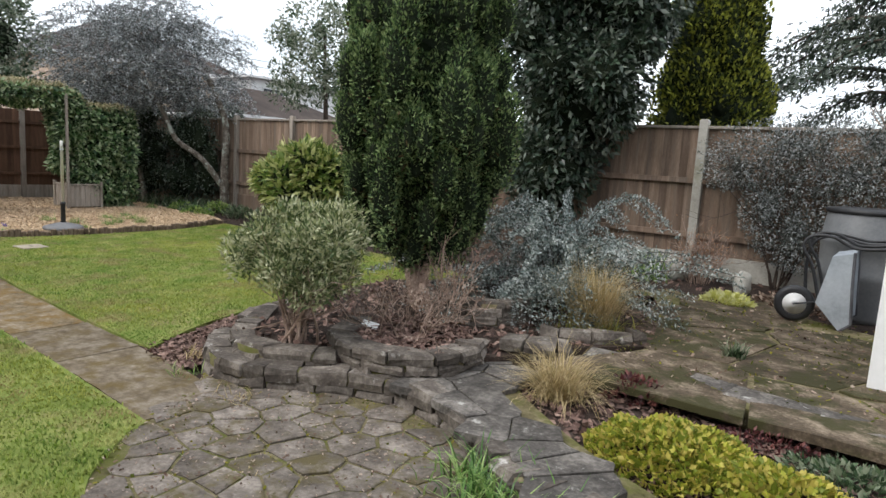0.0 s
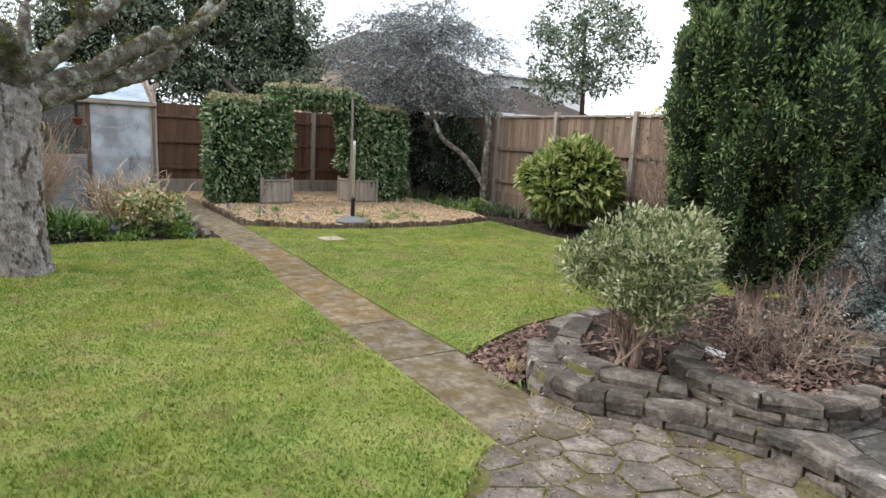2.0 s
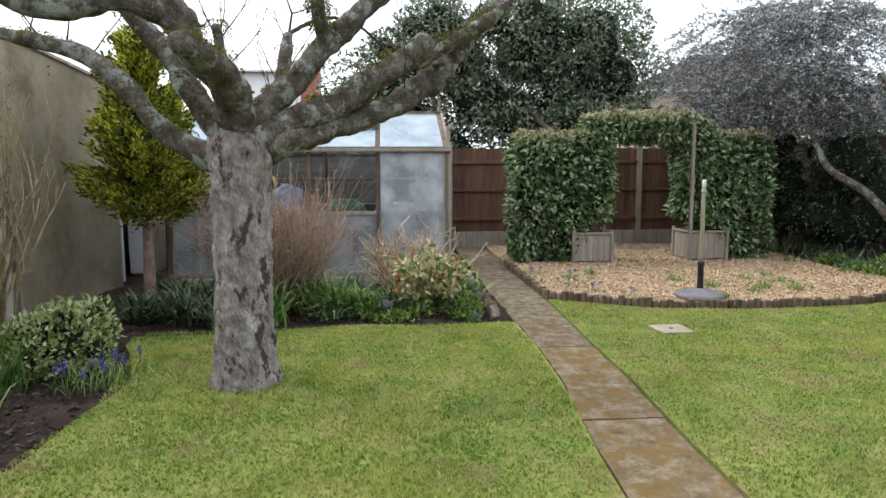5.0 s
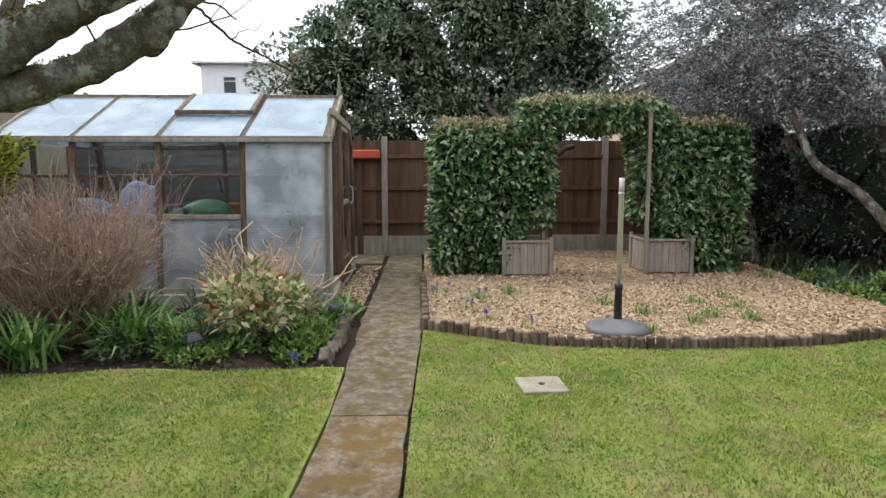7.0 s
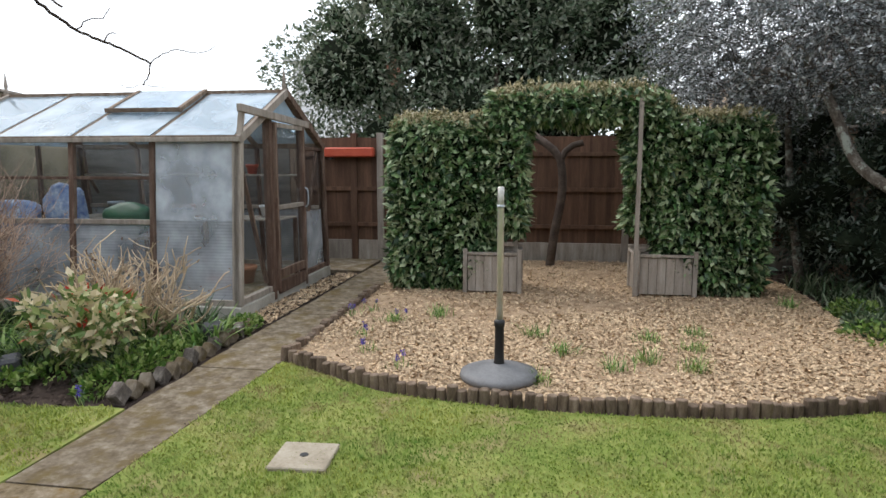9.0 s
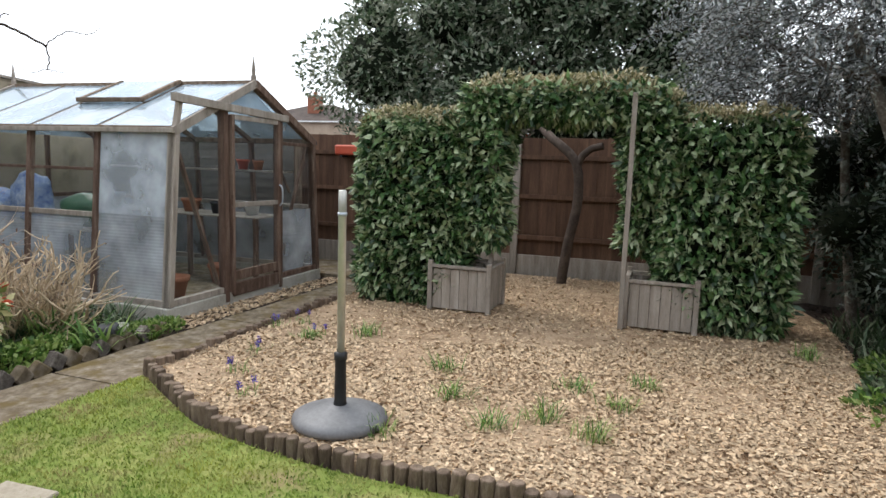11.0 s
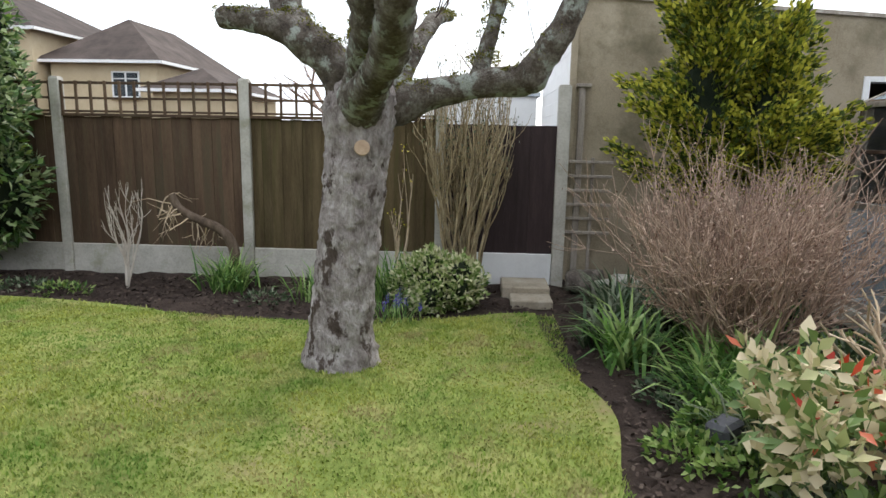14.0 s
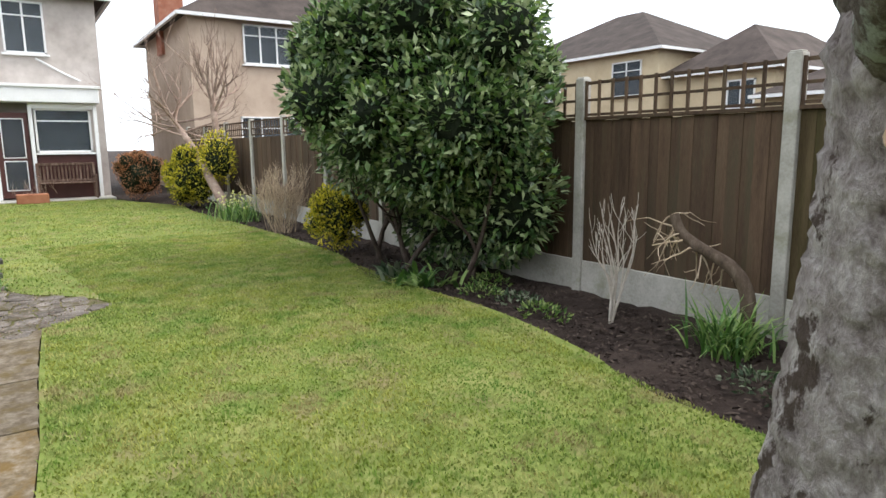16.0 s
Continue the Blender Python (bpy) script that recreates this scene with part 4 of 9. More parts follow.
# ---------------- crazy paving, terrace walls, raised beds ----------------
TIER1 = smooth_line([(-3.95, 2.62), (-3.7, 2.40), (-3.46, 2.31), (-3.12, 2.37), (-2.79, 2.6), (-2.5, 2.74), (-2.19, 2.75), (-1.82, 2.64), (-1.54, 2.42), (-1.28, 2.27), (-1.0, 2.21), (-0.5, 2.2), (0.3, 2.26), (1.2, 2.4)], 0.05)
PAVED = [(-3.2, 1.74), (-3.36, 2.12), (-3.6, 2.36)] + [tuple(p) for p in TIER1 if p[0] > -3.5] + [(1.2, 2.2)] + list(map(tuple, smooth_line(PAVE_EDGE, 0.08)))
pavement = tagged(sheet("pavement", PAVED, -0.09, -0.010, GROUT), "crazy paving of irregular grey stone with sandy mossy joints", "crazy paving", kind="structure")
terrace = thing("terrace", "dry stone terrace of low curved walls and flagstones", "stone terrace", kind="structure")
for k, z in enumerate((-0.04, 0.045)):
    stone_course(terrace, TIER1 + np.array([0, 0.012 * k]), z, 0.085, 0.17, RNG, (0.15, 0.32))
TERRACE = [(-2.55, 2.86), (-2.19, 2.84), (-1.79, 2.74), (-1.5, 2.52), (-1.26, 2.38), (-1.0, 2.32), (-0.5, 2.31), (0.3, 2.37), (1.2, 2.5), (1.2, 2.75), (0.0, 2.58), (-0.79, 2.60), (-1.04, 2.71), (-1.4, 2.93), (-1.76, 3.19), (-1.98, 3.42), (-2.0, 3.75), (-2.2, 3.8), (-2.4, 3.2)]
sheet("footing", TERRACE, -0.05, 0.095, GROUT, terrace)
flagstones("flagstone", [(-2.55, 2.8), (-2.19, 2.78), (-1.79, 2.67), (-1.5, 2.45), (-1.26, 2.31), (-1.0, 2.25), (-0.5, 2.24), (0.3, 2.3), (1.2, 2.4), (1.2, 2.75), (0.0, 2.58), (-0.79, 2.60), (-1.04, 2.71), (-1.4, 2.93), (-1.76, 3.19), (-1.98, 3.42), (-2.0, 3.75), (-2.2, 3.8), (-2.4, 3.2)], 0.27, 0.132, 0.045, DARKSLAB, terrace, RNG, 0.005, 0.002, 0.003)
LEFTBED = smooth_line([(-4.1, 3.1), (-3.85, 2.72), (-3.55, 2.46), (-3.3, 2.42), (-3.05, 2.52), (-2.82, 2.70)], 0.05)
for k, z in enumerate((0.085, 0.14)):
    stone_course(terrace, LEFTBED + np.array([0, 0.03 + 0.01 * k]), z, 0.055, 0.16, RNG, (0.15, 0.32))
ring = np.array([(-2.70 + 0.53 * math.cos(a), 3.28 + 0.53 * math.sin(a)) for a in np.linspace(radians(165), radians(395), 60)])
for k, z in enumerate((0.09, 0.145, 0.205)):
    stone_course(terrace, ring, z, 0.055 if k < 2 else 0.062, 0.17, RNG, (0.15, 0.32))
well = np.array([(-2.88 + 0.43 * math.cos(a), 4.40 + 0.43 * math.sin(a)) for a in np.linspace(0, 2 * math.pi, 60)])
for k, z in enumerate((0.12, 0.185, 0.25, 0.31)):
    stone_course(terrace, well, z, 0.065 if k < 3 else 0.05, 0.14, RNG, (0.15, 0.32))
stone_course(terrace, smooth_line([(-2.12, 3.72), (-1.95, 3.8), (-1.8, 3.92)], 0.05), 0.10, 0.10, 0.2, RNG, (0.2, 0.3))
stone_course(terrace, smooth_line([(-2.2, 3.62), (-1.98, 3.68), (-1.78, 3.78)], 0.05), 0.19, 0.07, 0.2, RNG, (0.2, 0.3))
stone_course(terrace, smooth_line([(-2.18, 4.14), (-1.94, 4.22), (-1.74, 4.38), (-1.56, 4.6)], 0.05), 0.14, 0.11, 0.11, RNG, (0.2, 0.34))
stone_course(terrace, smooth_line([(-4.1, 3.1), (-4.3, 3.6), (-4.25, 4.2)], 0.05), -0.02, 0.14, 0.14, RNG, (0.2, 0.34))
for line, z0, z1 in ((TIER1, -0.05, 0.11), (LEFTBED + np.array([0, 0.035]), 0.05, 0.175), (ring, 0.05, 0.245), (well, 0.1, 0.34)):
    d = unit(np.gradient(line, axis=0))
    nrm = np.stack([-d[:, 1], d[:, 0]], axis=1)
    o, i_ = line + nrm * 0.028, line + nrm * 0.12
    n = len(line)
    V = np.concatenate([np.column_stack([o, np.full(n, z0)]), np.column_stack([o, np.full(n, z1)]), np.column_stack([i_, np.full(n, z1)]), np.column_stack([i_, np.full(n, z0)])])
    k = np.arange(n - 1)
    part_np("mortar", V, np.concatenate([np.stack([k + a * n, k + 1 + a * n, k + 1 + b * n, k + b * n], axis=1) for a, b in ((0, 1), (1, 2), (2, 3))]), GROUT, terrace, "dark earthy mortar")
ROCKERY = [(-4.05, 3.1), (-3.8, 2.78), (-3.5, 2.56), (-3.25, 2.54), (-3.0, 2.66), (-2.6, 2.9), (-2.1, 3.6), (-1.9, 4.1), (-1.5, 4.6), (-2.1, 6.4), (-3.6, 5.9), (-4.3, 4.9), (-4.25, 4.0)]
rockery = tagged(sheet("rockery_soil", ROCKERY, -0.05, 0.165, SOIL), "raised rockery soil behind the stone walls", "soil", kind="structure")
planter_soil = tagged(sheet("planter_soil", [(-2.70 + 0.44 * math.cos(a), 3.28 + 0.44 * math.sin(a)) for a in np.linspace(0, 2 * math.pi, 28, endpoint=False)], 0.1, 0.235, SOIL), "mulched soil in the round stone planter", "soil", kind="structure")
FRONTBED = [(-1.95, 3.45), (-1.74, 3.2), (-1.38, 2.95), (-1.02, 2.73), (-0.77, 2.62), (0.0, 2.6), (1.2, 2.77), (1.2, 3.95), (0.07, 3.9), (-0.25, 3.86), (-0.63, 3.72), (-0.95, 3.76), (-1.28, 3.98), (-1.71, 3.88)]
tagged(sheet("front_bed_soil", FRONTBED, -0.05, 0.06, SOIL), "leaf-littered soil of the sunken front bed", "soil", kind="structure")
PATIO = [(-1.71, 3.91), (-1.28, 4.03), (-0.95, 3.79), (-0.63, 3.76), (-0.25, 3.9), (0.07, 3.93), (2.5, 4.05), (2.5, 6.4), (-0.26, 6.4), (-0.63, 6.55), (-0.95, 6.75), (-1.55, 6.6), (-2.15, 7.0), (-2.4, 6.5), (-1.9, 5.6), (-1.47, 4.63)]
patio = tagged(sheet("patio", PATIO, -0.05, 0.165, GROUT), "damp algae-stained patio slabs with pebbly concrete", "patio", kind="structure")
stone_course(terrace, smooth_line([(-1.75, 3.93), (-1.41, 3.98), (-0.96, 3.87), (-0.59, 3.82), (-0.1, 3.80), (1.3, 3.88)], 0.05), 0.05, 0.055, 0.2, RNG, (0.3, 0.5), DARKSLAB)
stone_course(terrace, smooth_line([(-1.75, 3.95), (-1.41, 4.0), (-0.96, 3.89), (-0.59, 3.84), (-0.1, 3.82), (1.3, 3.90)], 0.05), 0.115, 0.06, 0.24, RNG, (0.36, 0.62), DARKSLAB)
FENCEBED = [(-5.2, 7.1), (-4.2, 6.7), (-3.7, 6.2), (-3.6, 5.9), (-2.5, 6.5), (-2.2, 7.05), (-1.55, 6.68), (-0.95, 6.85), (-0.63, 6.65), (-0.26, 6.5), (2.5, 6.5), (2.5, 8.55), (-5.2, 8.55)]
tagged(sheet("fence_bed_soil", FENCEBED, -0.05, 0.12, SOIL), "dark soil of the border below the fence", "soil", kind="structure")
bits("leaf_litter", FRONTBED, 2600, 0.068, 0.045, MULCH, None, RNG)
bits("leaf_litter", [(-2.70 + 0.42 * math.cos(a), 3.28 + 0.42 * math.sin(a)) for a in np.linspace(0, 2 * math.pi, 28, endpoint=False)], 1700, 0.243, 0.04, MULCH, None, RNG)
bits("leaf_litter", ROCKERY, 3600, 0.172, 0.04, MULCH, None, RNG)
bits("leaf_litter", [(-4.3, 2.3), (-3.7, 2.15), (-3.75, 2.4), (-4.0, 2.75), (-4.15, 3.2), (-4.35, 3.9), (-4.7, 3.9), (-4.6, 3.2), (-4.42, 2.75)], 2300, -0.02, 0.045, MULCH, None, RNG)
bits("leaf_litter", FENCEBED, 1500, 0.128, 0.04, MULCH, None, RNG)
for o in [o for o in bpy.data.objects if o.name.startswith("leaf_litter")]:
    tagged(o, "dead brown leaves and bark mulch lying on the soil", "leaf litter", kind="stuff")
bits("soil_crumbs", [(-9.2, -1.45), (-8.5, -1.2), (-7.9, -1.0), (-6.5, -1.06), (-5.9, -1.28), (-4.7, -1.46), (-3.2, -1.3), (-3.0, -2.5), (-9.2, -2.5)], 5200, -0.035, 0.03, CRUMB, None, RNG)
bits("soil_crumbs", [(-9.5, 1.8), (-9.42, 1.3), (-9.55, 0.5), (-9.4, -0.15), (-9.3, -1.4), (-9.3, -2.5), (-11.4, -2.5), (-11.6, 1.8)], 5200, -0.035, 0.03, CRUMB, None, RNG)
bits("soil_crumbs", [(-10.2, 7.1), (-5.5, 6.9), (-5.2, 8.5), (-15.8, 8.5), (-15.8, 7.6), (-12, 7.5)], 5000, -0.035, 0.035, CRUMB, None, RNG)
bits("soil_crumbs", [(-2.8, -1.25), (-1.3, -1.64), (1.4, -1.66), (5.5, -1.5), (9, -0.9), (9, -2.5), (-3, -2.5)], 3500, -0.035, 0.04, CRUMB, None, RNG)
for o in [o for o in bpy.data.objects if o.name.startswith("soil_crumbs")]:
    tagged(o, "small crumbs and lumps of dark soil", "soil", kind="stuff")

# ---------------- fences ----------------


def board_panel(parent, ax, a, b, at, z0, z1, material, face=1, width=0.105):
    """Upright feather-edge boards from a to b along the axis, rails behind."""
    n = max(1, int(round((b - a) / width)))
    w = (b - a) / n
    for k in range(n):
        lo, hi = a + k * w, a + (k + 1) * w
        bm = bmesh.new()
        t = 0.004 * RNG.random()
        if ax == "x":
            box(bm, (lo, at, z0), (hi + 0.008, at + face * (0.012 + t + 0.006 * (k % 2)), z1 + 0.004 * RNG.normal()))
        else:
            box(bm, (at, lo, z0), (at + face * (0.012 + t + 0.006 * (k % 2)), hi + 0.008, z1 + 0.004 * RNG.normal()))
        bmesh.ops.recalc_face_normals(bm, faces=bm.faces[:])
        part("board", bm, material, parent)


def concrete_post(parent, x, y, z1, z0=-0.2, w=0.10, d=0.10):
    bm = bmesh.new()
    box(bm, (x - w / 2, y - d / 2, z0), (x + w / 2, y + d / 2, z1 - 0.012))
    box(bm, (x - w / 2 + 0.008, y - d / 2 + 0.008, z1 - 0.012), (x + w / 2 - 0.008, y + d / 2 - 0.008, z1))
    soften(bm, 0.006)
    part("post", bm, CONCRETE, parent, "pale concrete post")


def gravel_board(parent, ax, a, b, at, z0, z1, material=None):
    lo, hi = ((a, at - 0.025, z0), (b, at + 0.025, z1)) if ax == "x" else ((at - 0.025, a, z0), (at + 0.025, b, z1))
    block("gravel_board", lo, hi, material or CONCRETE, parent, "pale concrete gravel board", 0.006)


def trellis(parent, a, b, y, z0, z1, material):
    t = under(new("trellis"), parent)
    n = 12
    bm = bmesh.new()
    for z in (z0 + 0.02, (z0 + z1) / 2 - 0.01, z1 - 0.02):
        h = 0.022 if z < z1 - 0.03 else 0.026
        box(bm, (a, y - 0.011, z - h / 2), (b, y + 0.011, z + h / 2))
    part("rail", bm, material, t)
    for k in range(n + 1):
        x = a + 0.012 + (b - a - 0.024) * k / n
        bm = bmesh.new()
        box(bm, (x - 0.012, y + 0.012, z0), (x + 0.012, y + 0.03, z1))
        part("slat", bm, material, t)


# fence on the near neighbour's side: brown boards with trellis tops
FY = -2.66
side_fence = thing("fence", "dark brown closeboard fence with trellis top and concrete posts", "fence", kind="structure")
posts_x = [-8.36, -6.40, -4.46, -2.52, -0.58, 1.36, 3.3, 5.24, 7.18, 9.12, 11.06]
for x in posts_x:
    concrete_post(side_fence, x, FY, 1.95)
for k, (a, b) in enumerate(zip(posts_x, posts_x[1:])):
    gravel_board(side_fence, "x", a + 0.05, b - 0.05, FY, -0.1, 0.255)
    if k < 4:
        board_panel(side_fence, "x", a + 0.05, b - 0.05, FY - 0.012, 0.255, 1.56, FENCEGREEN if k == 0 else FENCEDARK)
        bar("rail", (a + 0.05, FY + 0.014, 1.575), (b - 0.05, FY + 0.014, 1.575), 0.045, 0.03, FENCEDARK, side_fence)
        trellis(side_fence, a + 0.05, b - 0.05, FY, 1.59, 1.91, FENCEDARK)
    else:
        board_panel(side_fence, "x", a + 0.05, b - 0.05, FY - 0.012, 0.255, 1.56, FENCEDARK, width=0.14)
        trellis(side_fence, a + 0.05, b - 0.05, FY, 1.59, 1.91, FENCEDARK)
end_panel = thing("fence", "short chocolate brown fence panel above a white gravel board", "fence", kind="structure")
concrete_post(end_panel, -9.55, FY, 1.93, w=0.12)
gravel_board(end_panel, "x", -9.49, -8.41, FY, -0.1, 0.27, WHITEP)
board_panel(end_panel, "x", -9.49, -8.41, FY - 0.012, 0.27, 1.54, FENCEBLACK, width=0.12)

# fence at the far end
BX = -16.0
back_fence = thing("fence", "red-brown closeboard fence with concrete gravel boards", "fence", kind="structure")
posts_y = [-2.2, -0.3, 1.62, 2.05, 3.95, 5.86, 7.75, 9.5]
for y in posts_y:
    block("post", (BX - 0.05, y - 0.05, -0.2), (BX + 0.06, y + 0.05, 2.0), GREYWOOD if y > 1.7 else FENCEBACK, back_fence, "greyed timber post")
for a, b in zip(posts_y, posts_y[1:]):
    gravel_board(back_fence, "y", a + 0.05, b - 0.05, BX, -0.1, 0.30, GREYWOOD)
    board_panel(back_fence, "y", a + 0.05, b - 0.05, BX - 0.01, 0.30, 1.93, FENCEBACK, width=0.13)
    for z in (0.55, 1.12, 1.66):
        bar("rail", (BX + 0.03, a + 0.05, z), (BX + 0.03, b - 0.05, z), 0.05, 0.06, FENCEBACK, back_fence)

# fence on the far neighbour's side: pale weathered boards with rails and capping
RY = 8.68
far_fence = thing("fence", "weathered pale brown closeboard fence with capping rail and grey posts", "fence", kind="structure")
posts_r = [-15.9, -14.1, -12.2, -10.36, -8.4, -6.6, -4.6, -2.42, -0.25, 1.7, 3.7]
for x in posts_r:
    if x < -4.7:
        block("post", (x - 0.045, RY - 0.07, -0.2), (x + 0.045, RY + 0.03, 2.08), GREYWOOD, far_fence, "greyed timber post", 0.006)
    else:
        concrete_post(far_fence, x, RY - 0.02, 2.10, w=0.11)
for k, (a, b) in enumerate(zip(posts_r, posts_r[1:])):
    gravel_board(far_fence, "x", a + 0.05, b - 0.05, RY, -0.1, 0.38, FENCEPALE if a < -4.7 else None)
    board_panel(far_fence, "x", a + 0.05, b - 0.05, RY + 0.02, 0.38, 1.98, FENCEPALE, -1, 0.115)
    for z in (0.62, 1.32):
        bar("rail", (a + 0.05, RY - 0.03, z), (b - 0.05, RY - 0.03, z), 0.06, 0.07, FENCEPALE, far_fence)
    bar("capping", (a + 0.05, RY, 2.0), (b - 0.05, RY, 2.0), 0.09, 0.035, GREYWOOD, far_fence)

# ---------------- garage ----------------
garage = thing("garage", "rendered flat-roofed garage with mossy tan walls and a white-framed doorway", "garage", kind="structure")
GY0 = -2.74
bm = bmesh.new()


def wall_piece(bm, x0, x1, z0, za, zb, y0=GY0 - 0.2, y1=GY0):
    v = [bm.verts.new(p) for p in ((x0, y0, z0), (x1, y0, z0), (x1, y1, z0), (x0, y1, z0), (x0, y0, za), (x1, y0, zb), (x1, y1, zb), (x0, y1, za))]
    for f in ((3, 2, 1, 0), (4, 5, 6, 7), (0, 1, 5, 4), (1, 2, 6, 5), (2, 3, 7, 6), (3, 0, 4, 7)):
        bm.faces.new([v[i] for i in f])


roof_z = lambda x: 2.75 + (x + 10.0) * 0.062
wall_piece(bm, -12.36, -9.66, -0.1, roof_z(-12.36), roof_z(-9.66))
wall_piece(bm, -13.2, -12.36, 2.02, roof_z(-13.2), roof_z(-12.36))
wall_piece(bm, -15.9, -13.2, -0.1, roof_z(-15.9), roof_z(-13.2))
part("wall", bm, RENDERW, garage)
bm = bmesh.new()
for x in (-12.39, -13.19):
    box(bm, (x - 0.03, GY0 - 0.21, 0.0), (x + 0.03, GY0 + 0.015, 2.0))
box(bm, (-13.22, GY0 - 0.21, 2.0), (-12.36, GY0 + 0.015, 2.05))
part("door_frame", bm, WHITEP, garage, "white painted door frame")
block("back_wall", (-15.9, -6.0, -0.1), (-9.7, -5.9, 2.5), RENDERW, garage)
block("side_wall", (-15.9, -5.9, -0.1), (-15.8, GY0 - 0.2, 2.4), RENDERW, garage)
bm = bmesh.new()
v = [bm.verts.new(p) for p in ((-16.0, -6.05, roof_z(-16) - 0.02), (-9.62, -6.05, roof_z(-9.6) - 0.02), (-9.62, GY0 + 0.03, roof_z(-9.6) - 0.02), (-16.0, GY0 + 0.03, roof_z(-16) - 0.02))]
f = bm.faces.new(v)
e = bmesh.ops.extrude_face_region(bm, geom=[f])
bmesh.ops.translate(bm, verts=[q for q in e["geom"] if isinstance(q, bmesh.types.BMVert)], vec=(0, 0, 0.035))
bmesh.ops.recalc_face_normals(bm, faces=bm.faces[:])
part("roof", bm, GREYWOOD, garage, "thin grey felt roof edge")
for k in range(18):
    z = 0.1 + k * 0.145
    block("cladding_board", (-9.66, -5.9, z), (-9.635 + 0.004 * (k % 2), GY0 - 0.02, z + 0.152), WHITEP, garage, "pale blue-white weatherboard", 0.002)
block("corner_post", (-9.66, GY0 - 0.02, 0), (-9.60, GY0 + 0.03, 2.6), RENDERW, garage, "", 0.004)

lattice = thing("wall_trellis", "greyed wooden ladder trellis fixed against the garage wall", "trellis")
for x, z1 in ((-9.72, 1.93), (-9.86, 1.24)):
    bar("upright", (x, GY0 + 0.045, 0.05), (x, GY0 + 0.045, z1), 0.06 if x > -9.8 else 0.03, 0.04, GREYWOOD, lattice, up=(0, 1, 0))
for k in range(6):
    z = 0.50 + k * 0.14
    bar("rung", (-9.52, GY0 + 0.075, z), (-10.05, GY0 + 0.075, z - 0.005), 0.022, 0.028, GREYWOOD, lattice)
bar("cap", (-9.66, GY0 + 0.05, 1.93), (-9.80, GY0 + 0.05, 1.93), 0.07, 0.03, GREYWOOD, lattice)
steps = thing("stone_step", "two pale concrete slab steps beside the fence", "step")
block("slab", (-9.42, -2.42, -0.06), (-8.98, -2.0, 0.075), COVERM, steps, "", 0.01)
block("slab", (-9.42, -2.0, -0.06), (-9.05, -1.72, 0.02), COVERM, steps, "", 0.01)

# ---------------- greenhouse ----------------
green = thing("greenhouse", "old cedar-framed greenhouse with milky glass and corrugated plastic panels", "greenhouse")
GC, GA, GB = -13.18, 1.60, -1.95
HB, HE, ZE, ZR = 1.33, 1.20, 1.75, 2.30
bays = [1.60, 0.71, -0.18, -1.07, -1.95]
for s in (1, -1):
    block("plinth", (GC + s * HB - 0.07, GB, -0.05), (GC + s * HB + 0.07, GA, 0.10), CONCRETE, green, "grey concrete plinth", 0.008)
for y in (GA, GB):
    block("plinth", (GC - HB - 0.06, y - 0.06, -0.05), (GC + HB + 0.06, y + 0.06, 0.095), CONCRETE, green, "grey concrete plinth", 0.008)
block("floor", (GC - HB + 0.07, GB + 0.06, -0.04), (GC + HB - 0.07, GA - 0.06, 0.02), PATHM, green, "dusty concrete floor", 0)


def quad(name, pts, material, parent, label="", thick=0.006):
    bm = bmesh.new()
    f = bm.faces.new([bm.verts.new(p) for p in pts])
    bmesh.ops.recalc_face_normals(bm, faces=[f])
    e = bmesh.ops.extrude_face_region(bm, geom=[f])
    nrm = f.normal.copy()
    bmesh.ops.translate(bm, verts=[q for q in e["geom"] if isinstance(q, bmesh.types.BMVert)], vec=nrm * thick)
    bmesh.ops.recalc_face_normals(bm, faces=bm.faces[:])
    ob = part(name, bm, material, parent, label)
    ob.visible_shadow = material not in (GLASS, ROOFGLASS, WINDOWGLASS, MILKY)
    return ob


def ribbed(name, a, b, c, d, material, parent, label="", waves=12, amp=0.002):
    """A corrugated sheet between four corners, a-b below and d-c above, ribs lying level."""
    n = waves * 4
    V, F = [], []
    a, b, c, d = map(np.array, (a, b, c, d))
    nrm = unit(np.cross(b - a, d - a))
    for i in range(n + 1):
        t = i / n
        o = nrm * amp * math.sin(2 * math.pi * waves * t)
        V += [a + (d - a) * t + o, b + (c - b) * t + o]
        if i:
            F.append((2 * i - 2, 2 * i - 1, 2 * i + 1, 2 * i))
    return part_np(name, V, F, material, parent, label, True)


